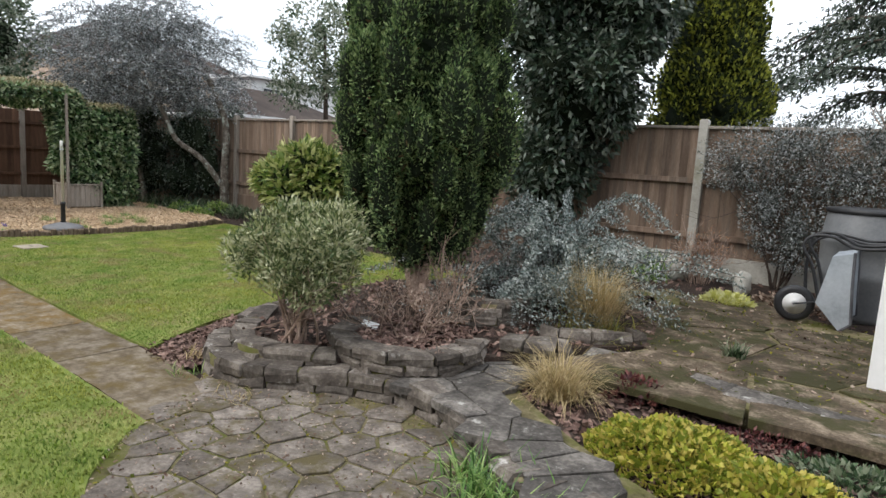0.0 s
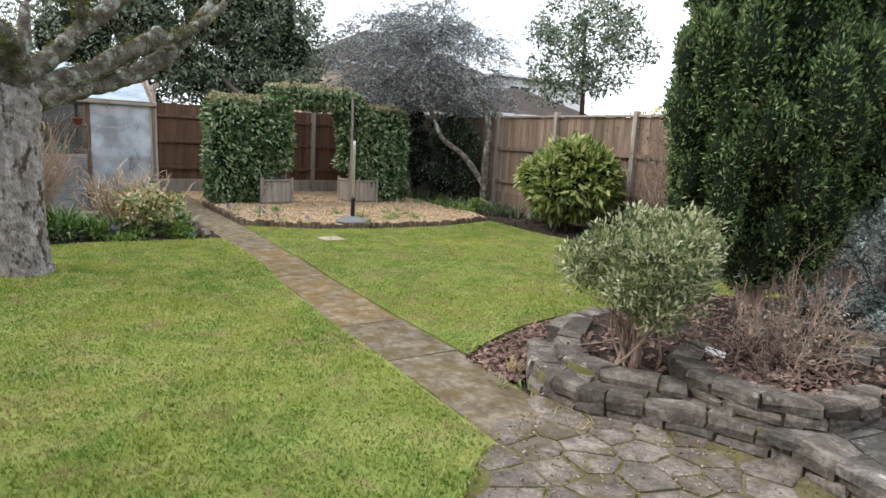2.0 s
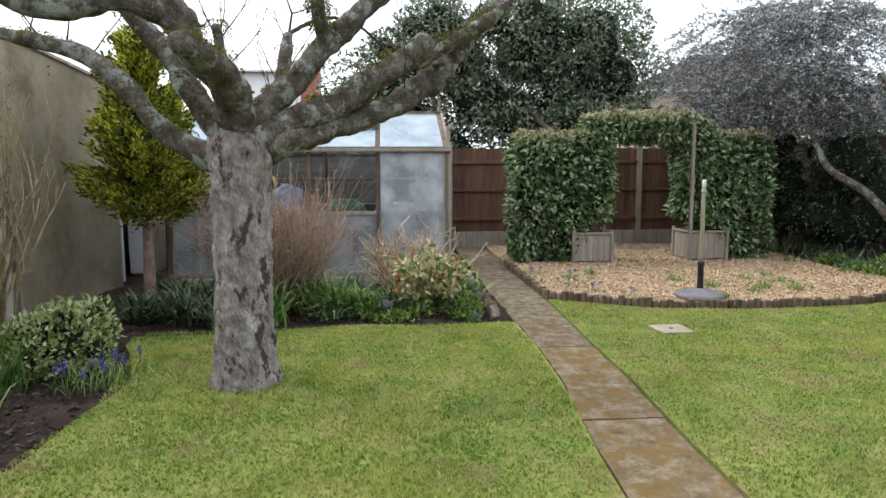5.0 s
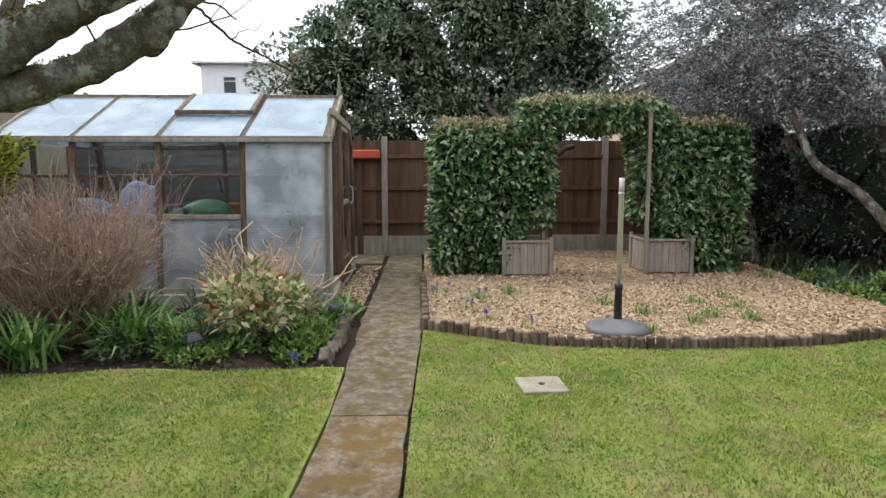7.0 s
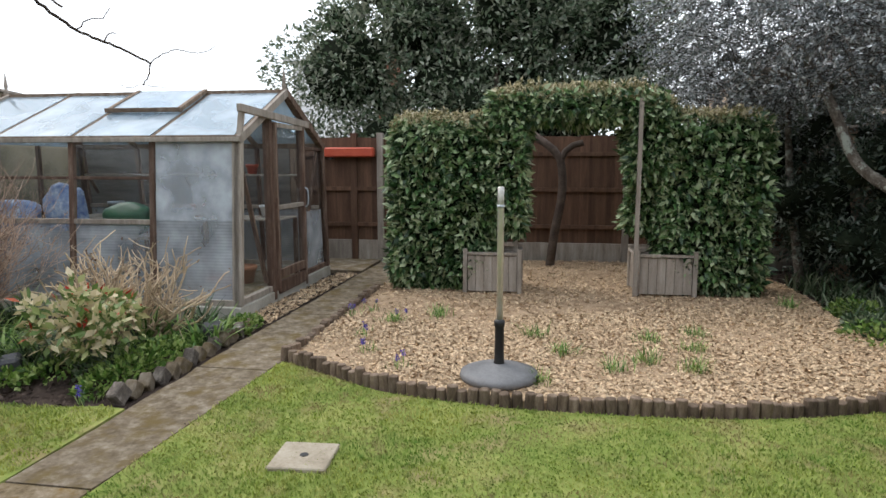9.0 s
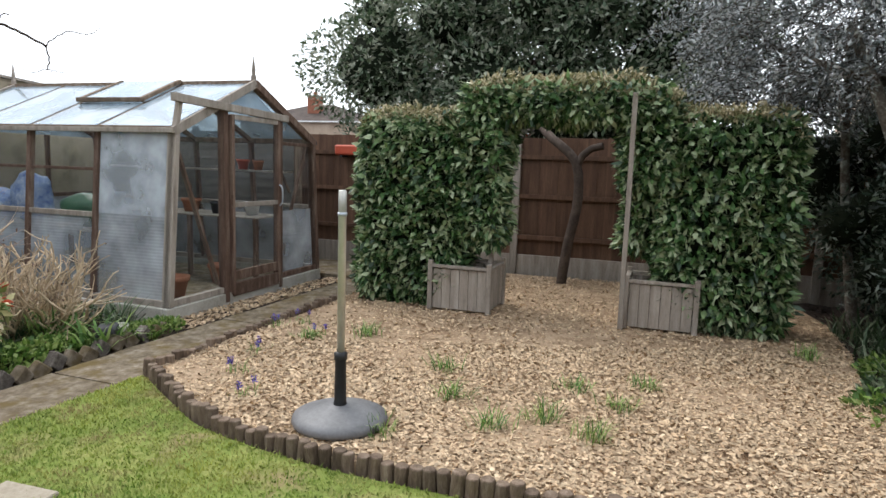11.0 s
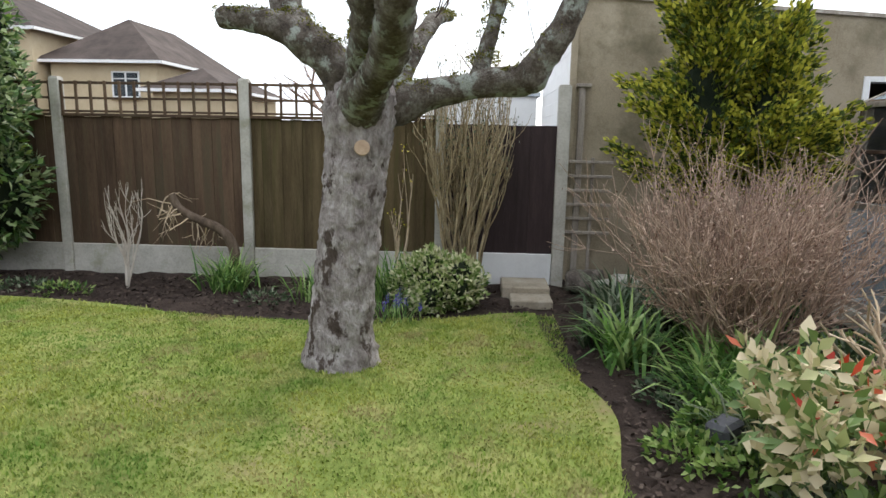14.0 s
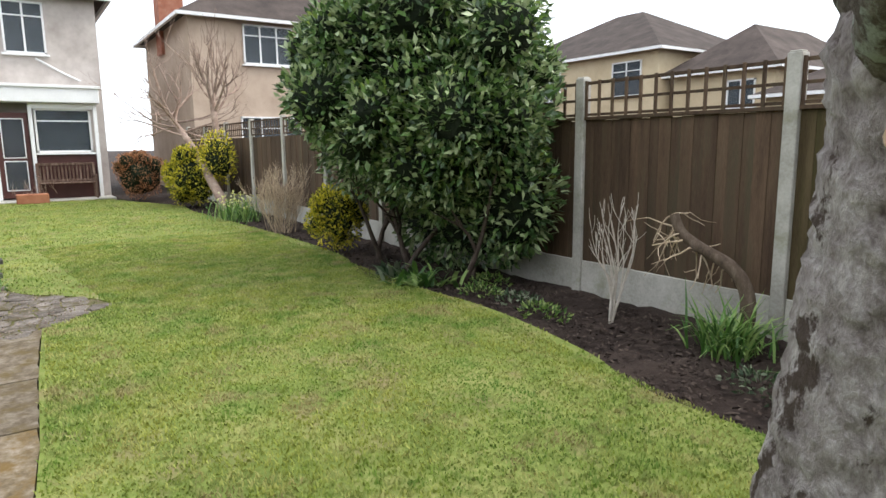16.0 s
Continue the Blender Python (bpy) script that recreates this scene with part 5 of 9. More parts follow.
side_x = lambda s, z: GC + s * (HB + (HE - HB) * (z - 0.1) / (ZE - 0.1))
for s in (1, -1):
    for k, y in enumerate(bays):
        w = 0.075 if k in (0, 4) else 0.05
        bar("upright", (side_x(s, 0.1), y, 0.1), (side_x(s, ZE), y, ZE), w, 0.06, GREYWOOD if s > 0 and k in (0,) else CEDAR, green, "", (1, 0, 0))
        bar("roof_bar", (GC + s * HE, y, ZE), (GC, y, ZR), 0.05, 0.055, LOG, green)
    bar("eaves_rail", (GC + s * HE, GA + 0.05, ZE), (GC + s * HE, GB - 0.05, ZE), 0.07, 0.06, LOG, green)
    bar("gutter", (GC + s * (HE + 0.05), GA + 0.06, ZE - 0.01), (GC + s * (HE + 0.05), GB, ZE - 0.01), 0.05, 0.045, BLACKP if s < 0 else GREYWOOD, green)
    bar("sill_rail", (side_x(s, 0.92), GA if s < 0 else bays[1], 0.92), (side_x(s, 0.92), GB, 0.92), 0.045, 0.05, GREYWOOD, green)
    bar("base_rail", (side_x(s, 0.13), GA, 0.13), (side_x(s, 0.13), GB, 0.13), 0.06, 0.06, GREYWOOD, green)
    bar("glazing_bar", (side_x(s, 1.36), bays[1], 1.36), (side_x(s, 1.36), GB, 1.36), 0.025, 0.03, CEDAR, green)
    for k, (y0, y1) in enumerate(zip(bays, bays[1:])):
        y0, y1 = y0 - 0.03, y1 + 0.03
        P = lambda y, z: (side_x(s, z) , y, z)
        zt = 0.945 if s > 0 and k == 0 else 0.90
        ribbed("plastic_sheet", P(y0, 0.16), P(y1, 0.16), P(y1, zt), P(y0, zt), RIBBED, green, "milky corrugated plastic sheet", 26, 0.0013)
        if s > 0 and k == 0:
            quad("plastic_sheet", (P(y0, 0.94), P(y1, 0.94), P(y1, 1.72), P(y0, 1.72)), MILKY, green, "milky stained plastic sheet", 0.003)
        else:
            quad("pane", (P(y0, 0.94), P(y1, 0.94), P(y1, 1.72), P(y0, 1.72)), GLASS, green, "grimy glass pane")
        R = lambda y, t, dz=0.0: (GC + s * HE * (1 - t), y, ZE + 0.03 + (ZR - ZE) * t + dz)
        quad("roof_pane", (R(y0, 0.0), R(y1, 0.0), R(y1, 0.97), R(y0, 0.97)), ROOFGLASS, green, "milky roof glass")
bar("ridge", (GC, GA + 0.05, ZR + 0.02), (GC, GB - 0.05, ZR + 0.02), 0.10, 0.06, LOG, green)
for y in (GA + 0.02, GB - 0.02):
    bm = bmesh.new()
    lathe(bm, [(0.028, 0.0), (0.03, 0.05), (0.018, 0.08), (0.022, 0.12), (0.003, 0.27)], 8, (GC, y, ZR + 0.04))
    part("finial", bm, GREYWOOD, green)
# two propped roof vents
for y0, y1, s in ((0.68, -0.15, 1), (-0.22, -1.04, -1)):
    vent = under(new("roof_vent"), green)
    top, low = Vector((GC + s * 0.05, 0, ZR + 0.05)), Vector((GC + s * 0.64, 0, ZR - 0.215))
    for y in (y0, y1):
        bar("frame_bar", (top.x, y, top.z), (low.x, y, low.z), 0.05, 0.04, LOG, vent)
    bar("frame_bar", (low.x, y0 + 0.03, low.z), (low.x, y1 - 0.03, low.z), 0.06, 0.045, LOG, vent)
    quad("vent_glass", ((top.x, y0, top.z + 0.01), (top.x, y1, top.z + 0.01), (low.x, y1, low.z + 0.01), (low.x, y0, low.z + 0.01)), ROOFGLASS, vent)
# gable ends
for y, front in ((GA, True), (GB, False)):
    for s in (1, -1):
        bar("gable_post", (side_x(s, 0.1), y + 0.02, 0.1), (side_x(s, ZE), y + 0.02, ZE), 0.08, 0.06, GREYWOOD if s > 0 else CEDAR, green, "", (1, 0, 0))
        bar("barge_board", (GC + s * (HE + 0.05), y + 0.045, ZE - 0.02), (GC, y + 0.045, ZR + 0.02), 0.035, 0.085, GREYWOOD if s > 0 else CEDAR, green, "", (0, 0, 1))
    if front:
        for x in (-12.66, -13.64):
            bar("door_post", (x, y + 0.02, 0.0), (x, y + 0.02, 1.99), 0.085, 0.07, CEDAR, green, "dark red cedar post", (1, 0, 0))
        bar("header", (-11.90, y + 0.075, 2.04), (-13.75, y + 0.075, 1.985), 0.05, 0.075, GREYWOOD, green, "silvered sliding door rail")
        bar("strut", (-11.98, y + 0.03, ZE + 0.02), (-12.02, y + 0.05, 2.05), 0.05, 0.05, GREYWOOD, green, "", (1, 0, 0))
        bar("base_rail", (-11.88, y + 0.01, 0.13), (-12.66, y + 0.01, 0.13), 0.06, 0.06, GREYWOOD, green)
        bar("base_rail", (-13.64, y + 0.01, 0.13), (-14.48, y + 0.01, 0.13), 0.06, 0.06, CEDAR, green)
        bar("mid_rail", (-13.64, y + 0.01, 1.70), (-14.36, y + 0.01, 1.70), 0.04, 0.04, CEDAR, green)
        bar("brace", (-13.68, y - 0.02, 0.2), (-14.3, y - 0.02, 1.68), 0.035, 0.03, CEDAR, green)
        bar("brace", (-12.0, y - 0.02, 1.68), (-12.6, y - 0.02, 0.2), 0.045, 0.03, CEDAR, green)
        quad("pane", ((-11.9, y, 0.16), (-12.63, y, 0.16), (-12.63, y, 1.98), (-12.02, y, 1.72)), GLASS, green, "grimy glass pane")
        quad("pane", ((-13.67, y, 0.9), (-14.40, y, 0.9), (-14.33, y, 1.68), (-13.67, y, 1.68)), GLASS, green, "grimy glass pane")
        ribbed("plastic_sheet", (-13.67, y, 0.16), (-14.46, y, 0.16), (-14.40, y, 0.9), (-13.67, y, 0.9), RIBBED, green, "milky corrugated plastic sheet", 24, 0.0013)
        quad("pane", ((-13.67, y, 1.72), (-14.36, y, 1.72), (-13.67, y, 2.02)), GLASS, green, "grimy glass pane")
        quad("pane", ((-12.7, y, 2.03), (-13.62, y, 2.0), (GC, y, 2.26)), ROOFGLASS, green, "milky gable glass")
        door = under(new("door"), green)
        for x in (-12.74, -13.57):
            bar("stile", (x, y + 0.06, 0.08), (x, y + 0.06, 1.95), 0.06, 0.04, CEDAR, door, "", (1, 0, 0))
        for z, h in ((0.12, 0.14), (0.27, 0.10), (1.02, 0.05), (1.93, 0.05)):
            bar("cross_rail", (-12.74, y + 0.06, z), (-13.57, y + 0.06, z), 0.04, h, CEDAR if z < 1 else GREYWOOD, door)
        quad("door_glass", ((-12.76, y + 0.06, 0.32), (-13.55, y + 0.06, 0.32), (-13.55, y + 0.06, 1.0), (-12.76, y + 0.06, 1.0)), GLASS, door)
        quad("door_glass", ((-12.76, y + 0.06, 1.04), (-13.55, y + 0.06, 1.04), (-13.55, y + 0.06, 1.91), (-12.76, y + 0.06, 1.91)), GLASS, door)
        bm = bmesh.new()
        V, F = tube_arrays([(smooth_line([(-13.57, y + 0.085, 0.98), (-13.57, y + 0.125, 1.02), (-13.57, y + 0.125, 1.18), (-13.57, y + 0.085, 1.22)], 0.02), np.full(len(smooth_line([(-13.57, y + 0.085, 0.98), (-13.57, y + 0.125, 1.02), (-13.57, y + 0.125, 1.18), (-13.57, y + 0.085, 1.22)], 0.02)), 0.009))], 8)
        bm.free()
        part_np("handle", V, F, STEEL, door, "pale metal pull handle", True)
    else:
        quad("pane", ((-11.9, y, 0.16), (-14.46, y, 0.16), (-14.41, y, 0.92), (-11.95, y, 0.92)), RIBBED, green, "milky plastic sheet")
        for xa, xb in ((-11.97, -12.76), (-12.82, -13.56), (-13.62, -14.38)):
            quad("pane", ((xa, y, 0.98), (xb, y, 0.98), (xb, y, 1.72), (xa, y, 1.72)), GLASS, green, "grimy glass pane")
        for x in (-12.79, -13.59):
            bar("upright", (x, y, 0.1), (x, y, 1.74), 0.05, 0.05, CEDAR, green, "", (1, 0, 0))
        bar("sill_rail", (-11.93, y, 0.95), (-14.43, y, 0.95), 0.05, 0.05, CEDAR, green)
        quad("pane", ((-12.0, y, 1.74), (-14.36, y, 1.74), (GC, y, 2.26)), ROOFGLASS, green, "milky gable glass")

lap = thing("lap_fence", "greyed horizontal lap fence behind the greenhouse", "fence", kind="structure")
for k in range(14):
    bar("board", (-15.2, 0.85, 0.08 + k * 0.135), (-15.2, -2.7, 0.08 + k * 0.135), 0.02, 0.15, LAPWOOD, lap)
for y in (0.9, -0.9, -2.68):
    bar("post", (-15.24, y, -0.1), (-15.24, y, 1.98), 0.08, 0.06, LOG, lap, "", (1, 0, 0))

# what stands inside the greenhouse
bench = thing("potting_bench", "grey slatted potting bench along the greenhouse wall", "staging")
for k in range(5):
    bar("slat", (-13.70 - k * 0.13, 1.30, 0.80), (-13.70 - k * 0.13, -1.7, 0.80), 0.11, 0.02, GREYWOOD, bench)
for y in (1.28, 0.3, -0.7, -1.7):
    bar("leg", (-13.68, y, 0.02), (-13.68, y, 0.79), 0.05, 0.05, CEDAR, bench, "", (1, 0, 0))
    bar("leg", (-14.26, y, 0.02), (-14.26, y, 0.79), 0.05, 0.05, CEDAR, bench, "", (1, 0, 0))
shelf = thing("shelf", "high narrow timber shelf on the greenhouse side", "shelf")
bar("board", (-14.2, 1.4, 1.36), (-14.2, -1.7, 1.36), 0.20, 0.025, GREYWOOD, shelf)
for y in (1.35, -0.2, -1.65):
    bar("bracket", (-14.3, y, 1.10), (-14.12, y, 1.34), 0.03, 0.03, CEDAR, shelf)
staging = thing("staging", "pale slatted staging under the long greenhouse side", "staging")
bar("board", (-12.2, 0.6, 0.74), (-12.2, -1.8, 0.74), 0.36, 0.03, GREYWOOD, staging)
for y in (0.55, -0.6, -1.75):
    bar("leg", (-12.32, y, 0.02), (-12.32, y, 0.73), 0.05, 0.05, GREYWOOD, staging, "", (1, 0, 0))


def sack(name, at, size, material, label, cat, seed, squash=0.75):
    rng = np.random.default_rng(seed)
    bm = bmesh.new()
    bmesh.ops.create_icosphere(bm, subdivisions=3, radius=1.0)
    ph = rng.random(3) * 6
    for q in bm.verts:
        c = q.co
        w = 1 + 0.10 * math.sin(4 * c.x + ph[0]) * math.sin(3.3 * c.y + ph[1]) + 0.07 * math.sin(7 * c.z + ph[2] + 3 * c.x)
        q.co = Vector((math.copysign(abs(c.x) ** squash, c.x) * size[0] * w, math.copysign(abs(c.y) ** squash, c.y) * size[1] * w, (math.copysign(abs(c.z) ** squash, c.z) * w + 1) * size[2]))
    ob = part(name, bm, material, None, "", True)
    ob.location = at
    return tagged(ob, label, cat)


sack("compost_sack", (-12.2, -0.50, 0.755), (0.14, 0.21, 0.27), BLUEP, "crumpled blue and white compost sack on staging", "sack", 3)
sack("compost_sack", (-12.22, -1.08, 0.755), (0.14, 0.24, 0.18), BLUEP, "slumped blue and white plastic sack on staging", "sack", 4)
sack("netting_bundle", (-12.2, 0.25, 0.755), (0.14, 0.30, 0.17), GREENP, "dark green bundle of garden netting", "netting", 5, 0.95)


def pot(at, r, h, material, label, name="flower_pot"):
    bm = bmesh.new()
    lathe(bm, [(r * 0.68, 0.0), (r * 0.95, h * 0.78), (r * 1.06, h * 0.79), (r * 1.08, h), (r * 0.96, h), (r * 0.9, h * 0.82), (r * 0.66, h * 0.4)], 20)
    ob = part(name, bm, material, None, "", True)
    ob.location = at
    return tagged(ob, label, "pot", "pots in the greenhouse")


for x, y, z, r, h, mt, lb in ((-14.2, 0.95, 1.372, 0.07, 0.12, TERRA, "terracotta flower pot on the high shelf"), (-14.2, 0.72, 1.372, 0.08, 0.13, REDP, "orange-red plastic pot on the high shelf"), (-14.0, 1.0, 0.81, 0.10, 0.16, WHITEP, "white plastic tub on the bench"), (-13.9, 0.55, 0.81, 0.09, 0.15, BLACKP, "black plastic flower pot on the bench"), (-13.95, 0.1, 0.81, 0.12, 0.17, TERRA, "terracotta flower pot on the bench"), (-13.5, 0.9, 0.02, 0.14, 0.22, TERRA, "large terracotta pot on the greenhouse floor"), (-12.5, 1.1, 0.02, 0.15, 0.24, TERRA, "large terracotta pot inside the glass"), (-14.0, -0.5, 0.81, 0.11, 0.18, GREENP, "green plastic bucket on the bench"), (-13.9, -1.1, 0.81, 0.1, 0.2, STEEL, "grey metal pail on the bench")):
    pot((x, y, z), r, h, mt, lb)

# ---------------- clipped hedge arch, planters, parasol stand ----------------


def hedge_box(lo, hi, per_m2, rng, bulge=0.10):
    """Leaf places on the faces of a clipped box, top apart."""
    lo, hi = np.array(lo), np.array(hi)
    d = hi - lo
    faces = [(0, -1), (0, 1), (1, -1), (1, 1), (2, 1), (2, -1)]
    side, top = [], []
    for ax, sg in faces:
        o = [a for a in range(3) if a != ax]
        n = int(d[o[0]] * d[o[1]] * per_m2)
        P = lo + rng.random((n, 3)) * d
        P[:, ax] = (hi if sg > 0 else lo)[ax] + sg * (bulge * (np.sin(P[:, o[0]] * 7) * np.sin(P[:, o[1]] * 6) * 0.5) - 0.07 * rng.random(n) ** 2 + 0.012 * rng.normal(size=n))
        c = (lo + hi) / 2
        for a in o:
            edge = np.abs(P[:, a] - c[a]) / (d[a] / 2)
            P[:, ax] -= sg * 0.13 * np.clip(edge - 0.8, 0, 1) / 0.2 * min(1, d[a])
        D = np.zeros((n, 3))
        D[:, ax] = sg
        (top if (ax, sg) == (2, 1) else side).append((P, D))
    cat = lambda q: (np.concatenate([a for a, _ in q]), np.concatenate([b for _, b in q]))
    return cat(side), cat(top)


def hedge(name, boxes, label, cat, density=1250, parent=None):
    ob = thing(name, label, cat)
    # boxes drawn in from the leaf faces, painted near-black as the hedge's inner shade
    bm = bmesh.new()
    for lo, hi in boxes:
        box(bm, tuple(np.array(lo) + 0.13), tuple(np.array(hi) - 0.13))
    part("inner_growth", bm, INNER, ob, "near-black core, inner shade put into its colour")
    sides, tops = [], []
    for lo, hi in boxes:
        (P, D), (Q, E) = hedge_box(lo, hi, density, RNG)
        D = D * 0.6 + RNG.normal(size=D.shape) * 0.5 + np.array([0, 0, -0.35])
        sides.append(leaf_arrays(P, D, 0.112, 0.050, RNG, 0.15))
        E = E * 0.5 + RNG.normal(size=E.shape) * 0.6
        k = RNG.integers(0, len(Q), int(len(Q) * 1.6))
        Q, E = np.concatenate([Q, Q[k] + RNG.normal(size=(len(k), 3)) * [0.02, 0.02, 0.0] + [0, 0, 0.025]]), np.concatenate([E, E[k]])
        Q = Q + [0, 0, 0.02]
        tops.append(leaf_arrays(Q, E, 0.05, 0.022, RNG, 0.15))
    part_np("foliage", *join_arrays(sides), HEDGELEAF, ob, "glossy dark green leaves")
    part_np("clipped_top", *join_arrays(tops), HEDGETOP, ob, "straw-brown clipped twig ends")
    return ob


hedge("hedge", [((-13.95, 2.82, 0.06), (-13.30, 3.98, 2.03)), ((-13.9, 3.96, 0.72), (-13.29, 4.37, 2.28)), ((-13.9, 3.99, 2.0), (-13.29, 5.84, 2.33)), ((-13.9, 5.54, 1.35), (-13.30, 6.0, 2.2)), ((-13.98, 5.92, 0.08), (-13.33, 7.02, 2.05)), ((-13.9, 5.58, 0.72), (-13.55, 6.02, 1.5))], "clipped evergreen hedge with an arch grown over two planters", "hedge")


def planter(at):
    ob = thing("planter", "silvered square timber planter with corner posts under the hedge arch", "planter", at, "planters under the arch")
    w, d, h = 0.62, 0.58, 0.46
    for x in (-d / 2, d / 2):
        for y in (-w / 2, w / 2):
            block("corner_post", (x - 0.025, y - 0.025, 0), (x + 0.025, y + 0.025, h + 0.05), GREYWOOD, ob, "", 0.005)
    for k in range(6):
        y = -w / 2 + 0.028 + k * (w - 0.056) / 6
        for x in (d / 2 - 0.012, -d / 2 + 0.012):
            block("board", (x - 0.009, y + 0.002, 0.02), (x + 0.009, y + (w - 0.056) / 6 - 0.002, h - 0.03), GREYWOOD, ob, "", 0.002)
        x = -d / 2 + 0.028 + k * (d - 0.056) / 6
        for y in (w / 2 - 0.012, -w / 2 + 0.012):
            block("board", (x + 0.002, y - 0.009, 0.02), (x + (d - 0.056) / 6 - 0.002, y + 0.009, h - 0.03), GREYWOOD, ob, "", 0.002)
    for y in (w / 2, -w / 2):
        bar("top_rail", (-d / 2, y, h - 0.005), (d / 2, y, h - 0.005), 0.045, 0.03, GREYWOOD, ob)
    for x in (d / 2, -d / 2):
        bar("top_rail", (x, -w / 2 + 0.025, h - 0.005), (x, w / 2 - 0.025, h - 0.005), 0.045, 0.03, GREYWOOD, ob)
    block("soil", (-d / 2 + 0.03, -w / 2 + 0.03, 0.02), (d / 2 - 0.03, w / 2 - 0.03, h - 0.08), MULCH, ob, "reddish bark mulch", 0)
    return ob


planter((-13.50, 4.03, 0.035))
planter((-13.58, 5.955, 0.035))
for y, lab in ((4.285, "slim silvered post holding the hedge arch"), (5.615, "slim silvered post holding the hedge arch")):
    ax_ = -13.46 if y < 5 else -13.22
    p = tagged(bar("arch_post", (ax_, y, 0.03), (ax_, y, 2.20), 0.045, 0.045, GREYWOOD, None, "", (1, 0, 0)), lab, "post", "arch posts")
parasol = thing("parasol_stand", "round grey parasol base with a bare metal pole", "parasol stand", (-10.25, 4.285, 0.04))
bm = bmesh.new()
lathe(bm, [(0.262, 0.0), (0.27, 0.02), (0.262, 0.045), (0.22, 0.062), (0.12, 0.088), (0.06, 0.10), (0.045, 0.105)], 48)
part("base", bm, GREYP, parasol, "domed dark grey base", True)
bm = bmesh.new()
lathe(bm, [(0.04, 0.095), (0.034, 0.13), (0.031, 0.36), (0.037, 0.362), (0.037, 0.40), (0.02, 0.41)], 18)
part("collar", bm, BLACKP, parasol, "black plastic collar", True)
bm = bmesh.new()
lathe(bm, [(0.022, 0.10), (0.022, 1.18), (0.0225, 1.181), (0.0225, 1.30), (0.018, 1.305)], 16)
pole = part("pole", bm, ALU, parasol, "dull metal pole", True)
bm = bmesh.new()
lathe(bm, [(0.026, 1.165), (0.026, 1.185)], 16)
part("ring", bm, STEEL, parasol, "", True)
tagged(block("plastic_trough", (-15.93, 1.18, 1.62), (-15.78, 1.98, 1.77), REDP, None, "", 0.02), "long red plastic trough hung high on the fence", "trough")
tagged(bar("trough_bracket", (-15.95, 1.3, 1.60), (-15.76, 1.3, 1.60), 0.03, 0.03, BLACKP, None), "small black bracket under the red trough", "bracket")

# ---------------- old apple tree ----------------
apple = thing("apple_tree", "old leafless apple tree with flaking bark and mossy pollarded limbs", "tree", (0, 0.09, 0))


def knobbly(name, pts, radii, material, parent, rng, seg=14, rough=0.10, step=0.05, label=""):
    """A gnarled limb: smooth line, uneven girth."""
    q = smooth_line([(*p, r) for p, r in zip(pts, radii)], step)
    V, F = tube_arrays([(q[:, :3], q[:, 3])], seg)
    ring = np.repeat(q[:, :3], seg, axis=0)
    d = V - ring
    ph = rng.random(6) * 6
    lump = np.sin(V[:, 0] * 17 + ph[0]) * np.sin(V[:, 1] * 15 + ph[1]) + np.sin(V[:, 2] * 19 + ph[2]) * np.sin(V[:, 0] * 11 + ph[3]) + 0.6 * np.sin(V[:, 2] * 43 + ph[4] + V[:, 1] * 30)
    V = ring + d * (1 + rough * lump + 0.03 * rng.normal(size=len(V)))[:, None]
    n = len(V)
    V = np.concatenate([V, [q[-1, :3] + (q[-1, :3] - q[-2, :3]) * 0.35, q[0, :3]]])
    cap = [(n - seg + i, n - seg + (i + 1) % seg, n, n) for i in range(seg)]
    tri = np.concatenate([F[:, [0, 1, 2]], F[:, [0, 2, 3]], np.array(cap)[:, :3]])
    return part_np(name, V, tri, material, parent, label, True), q


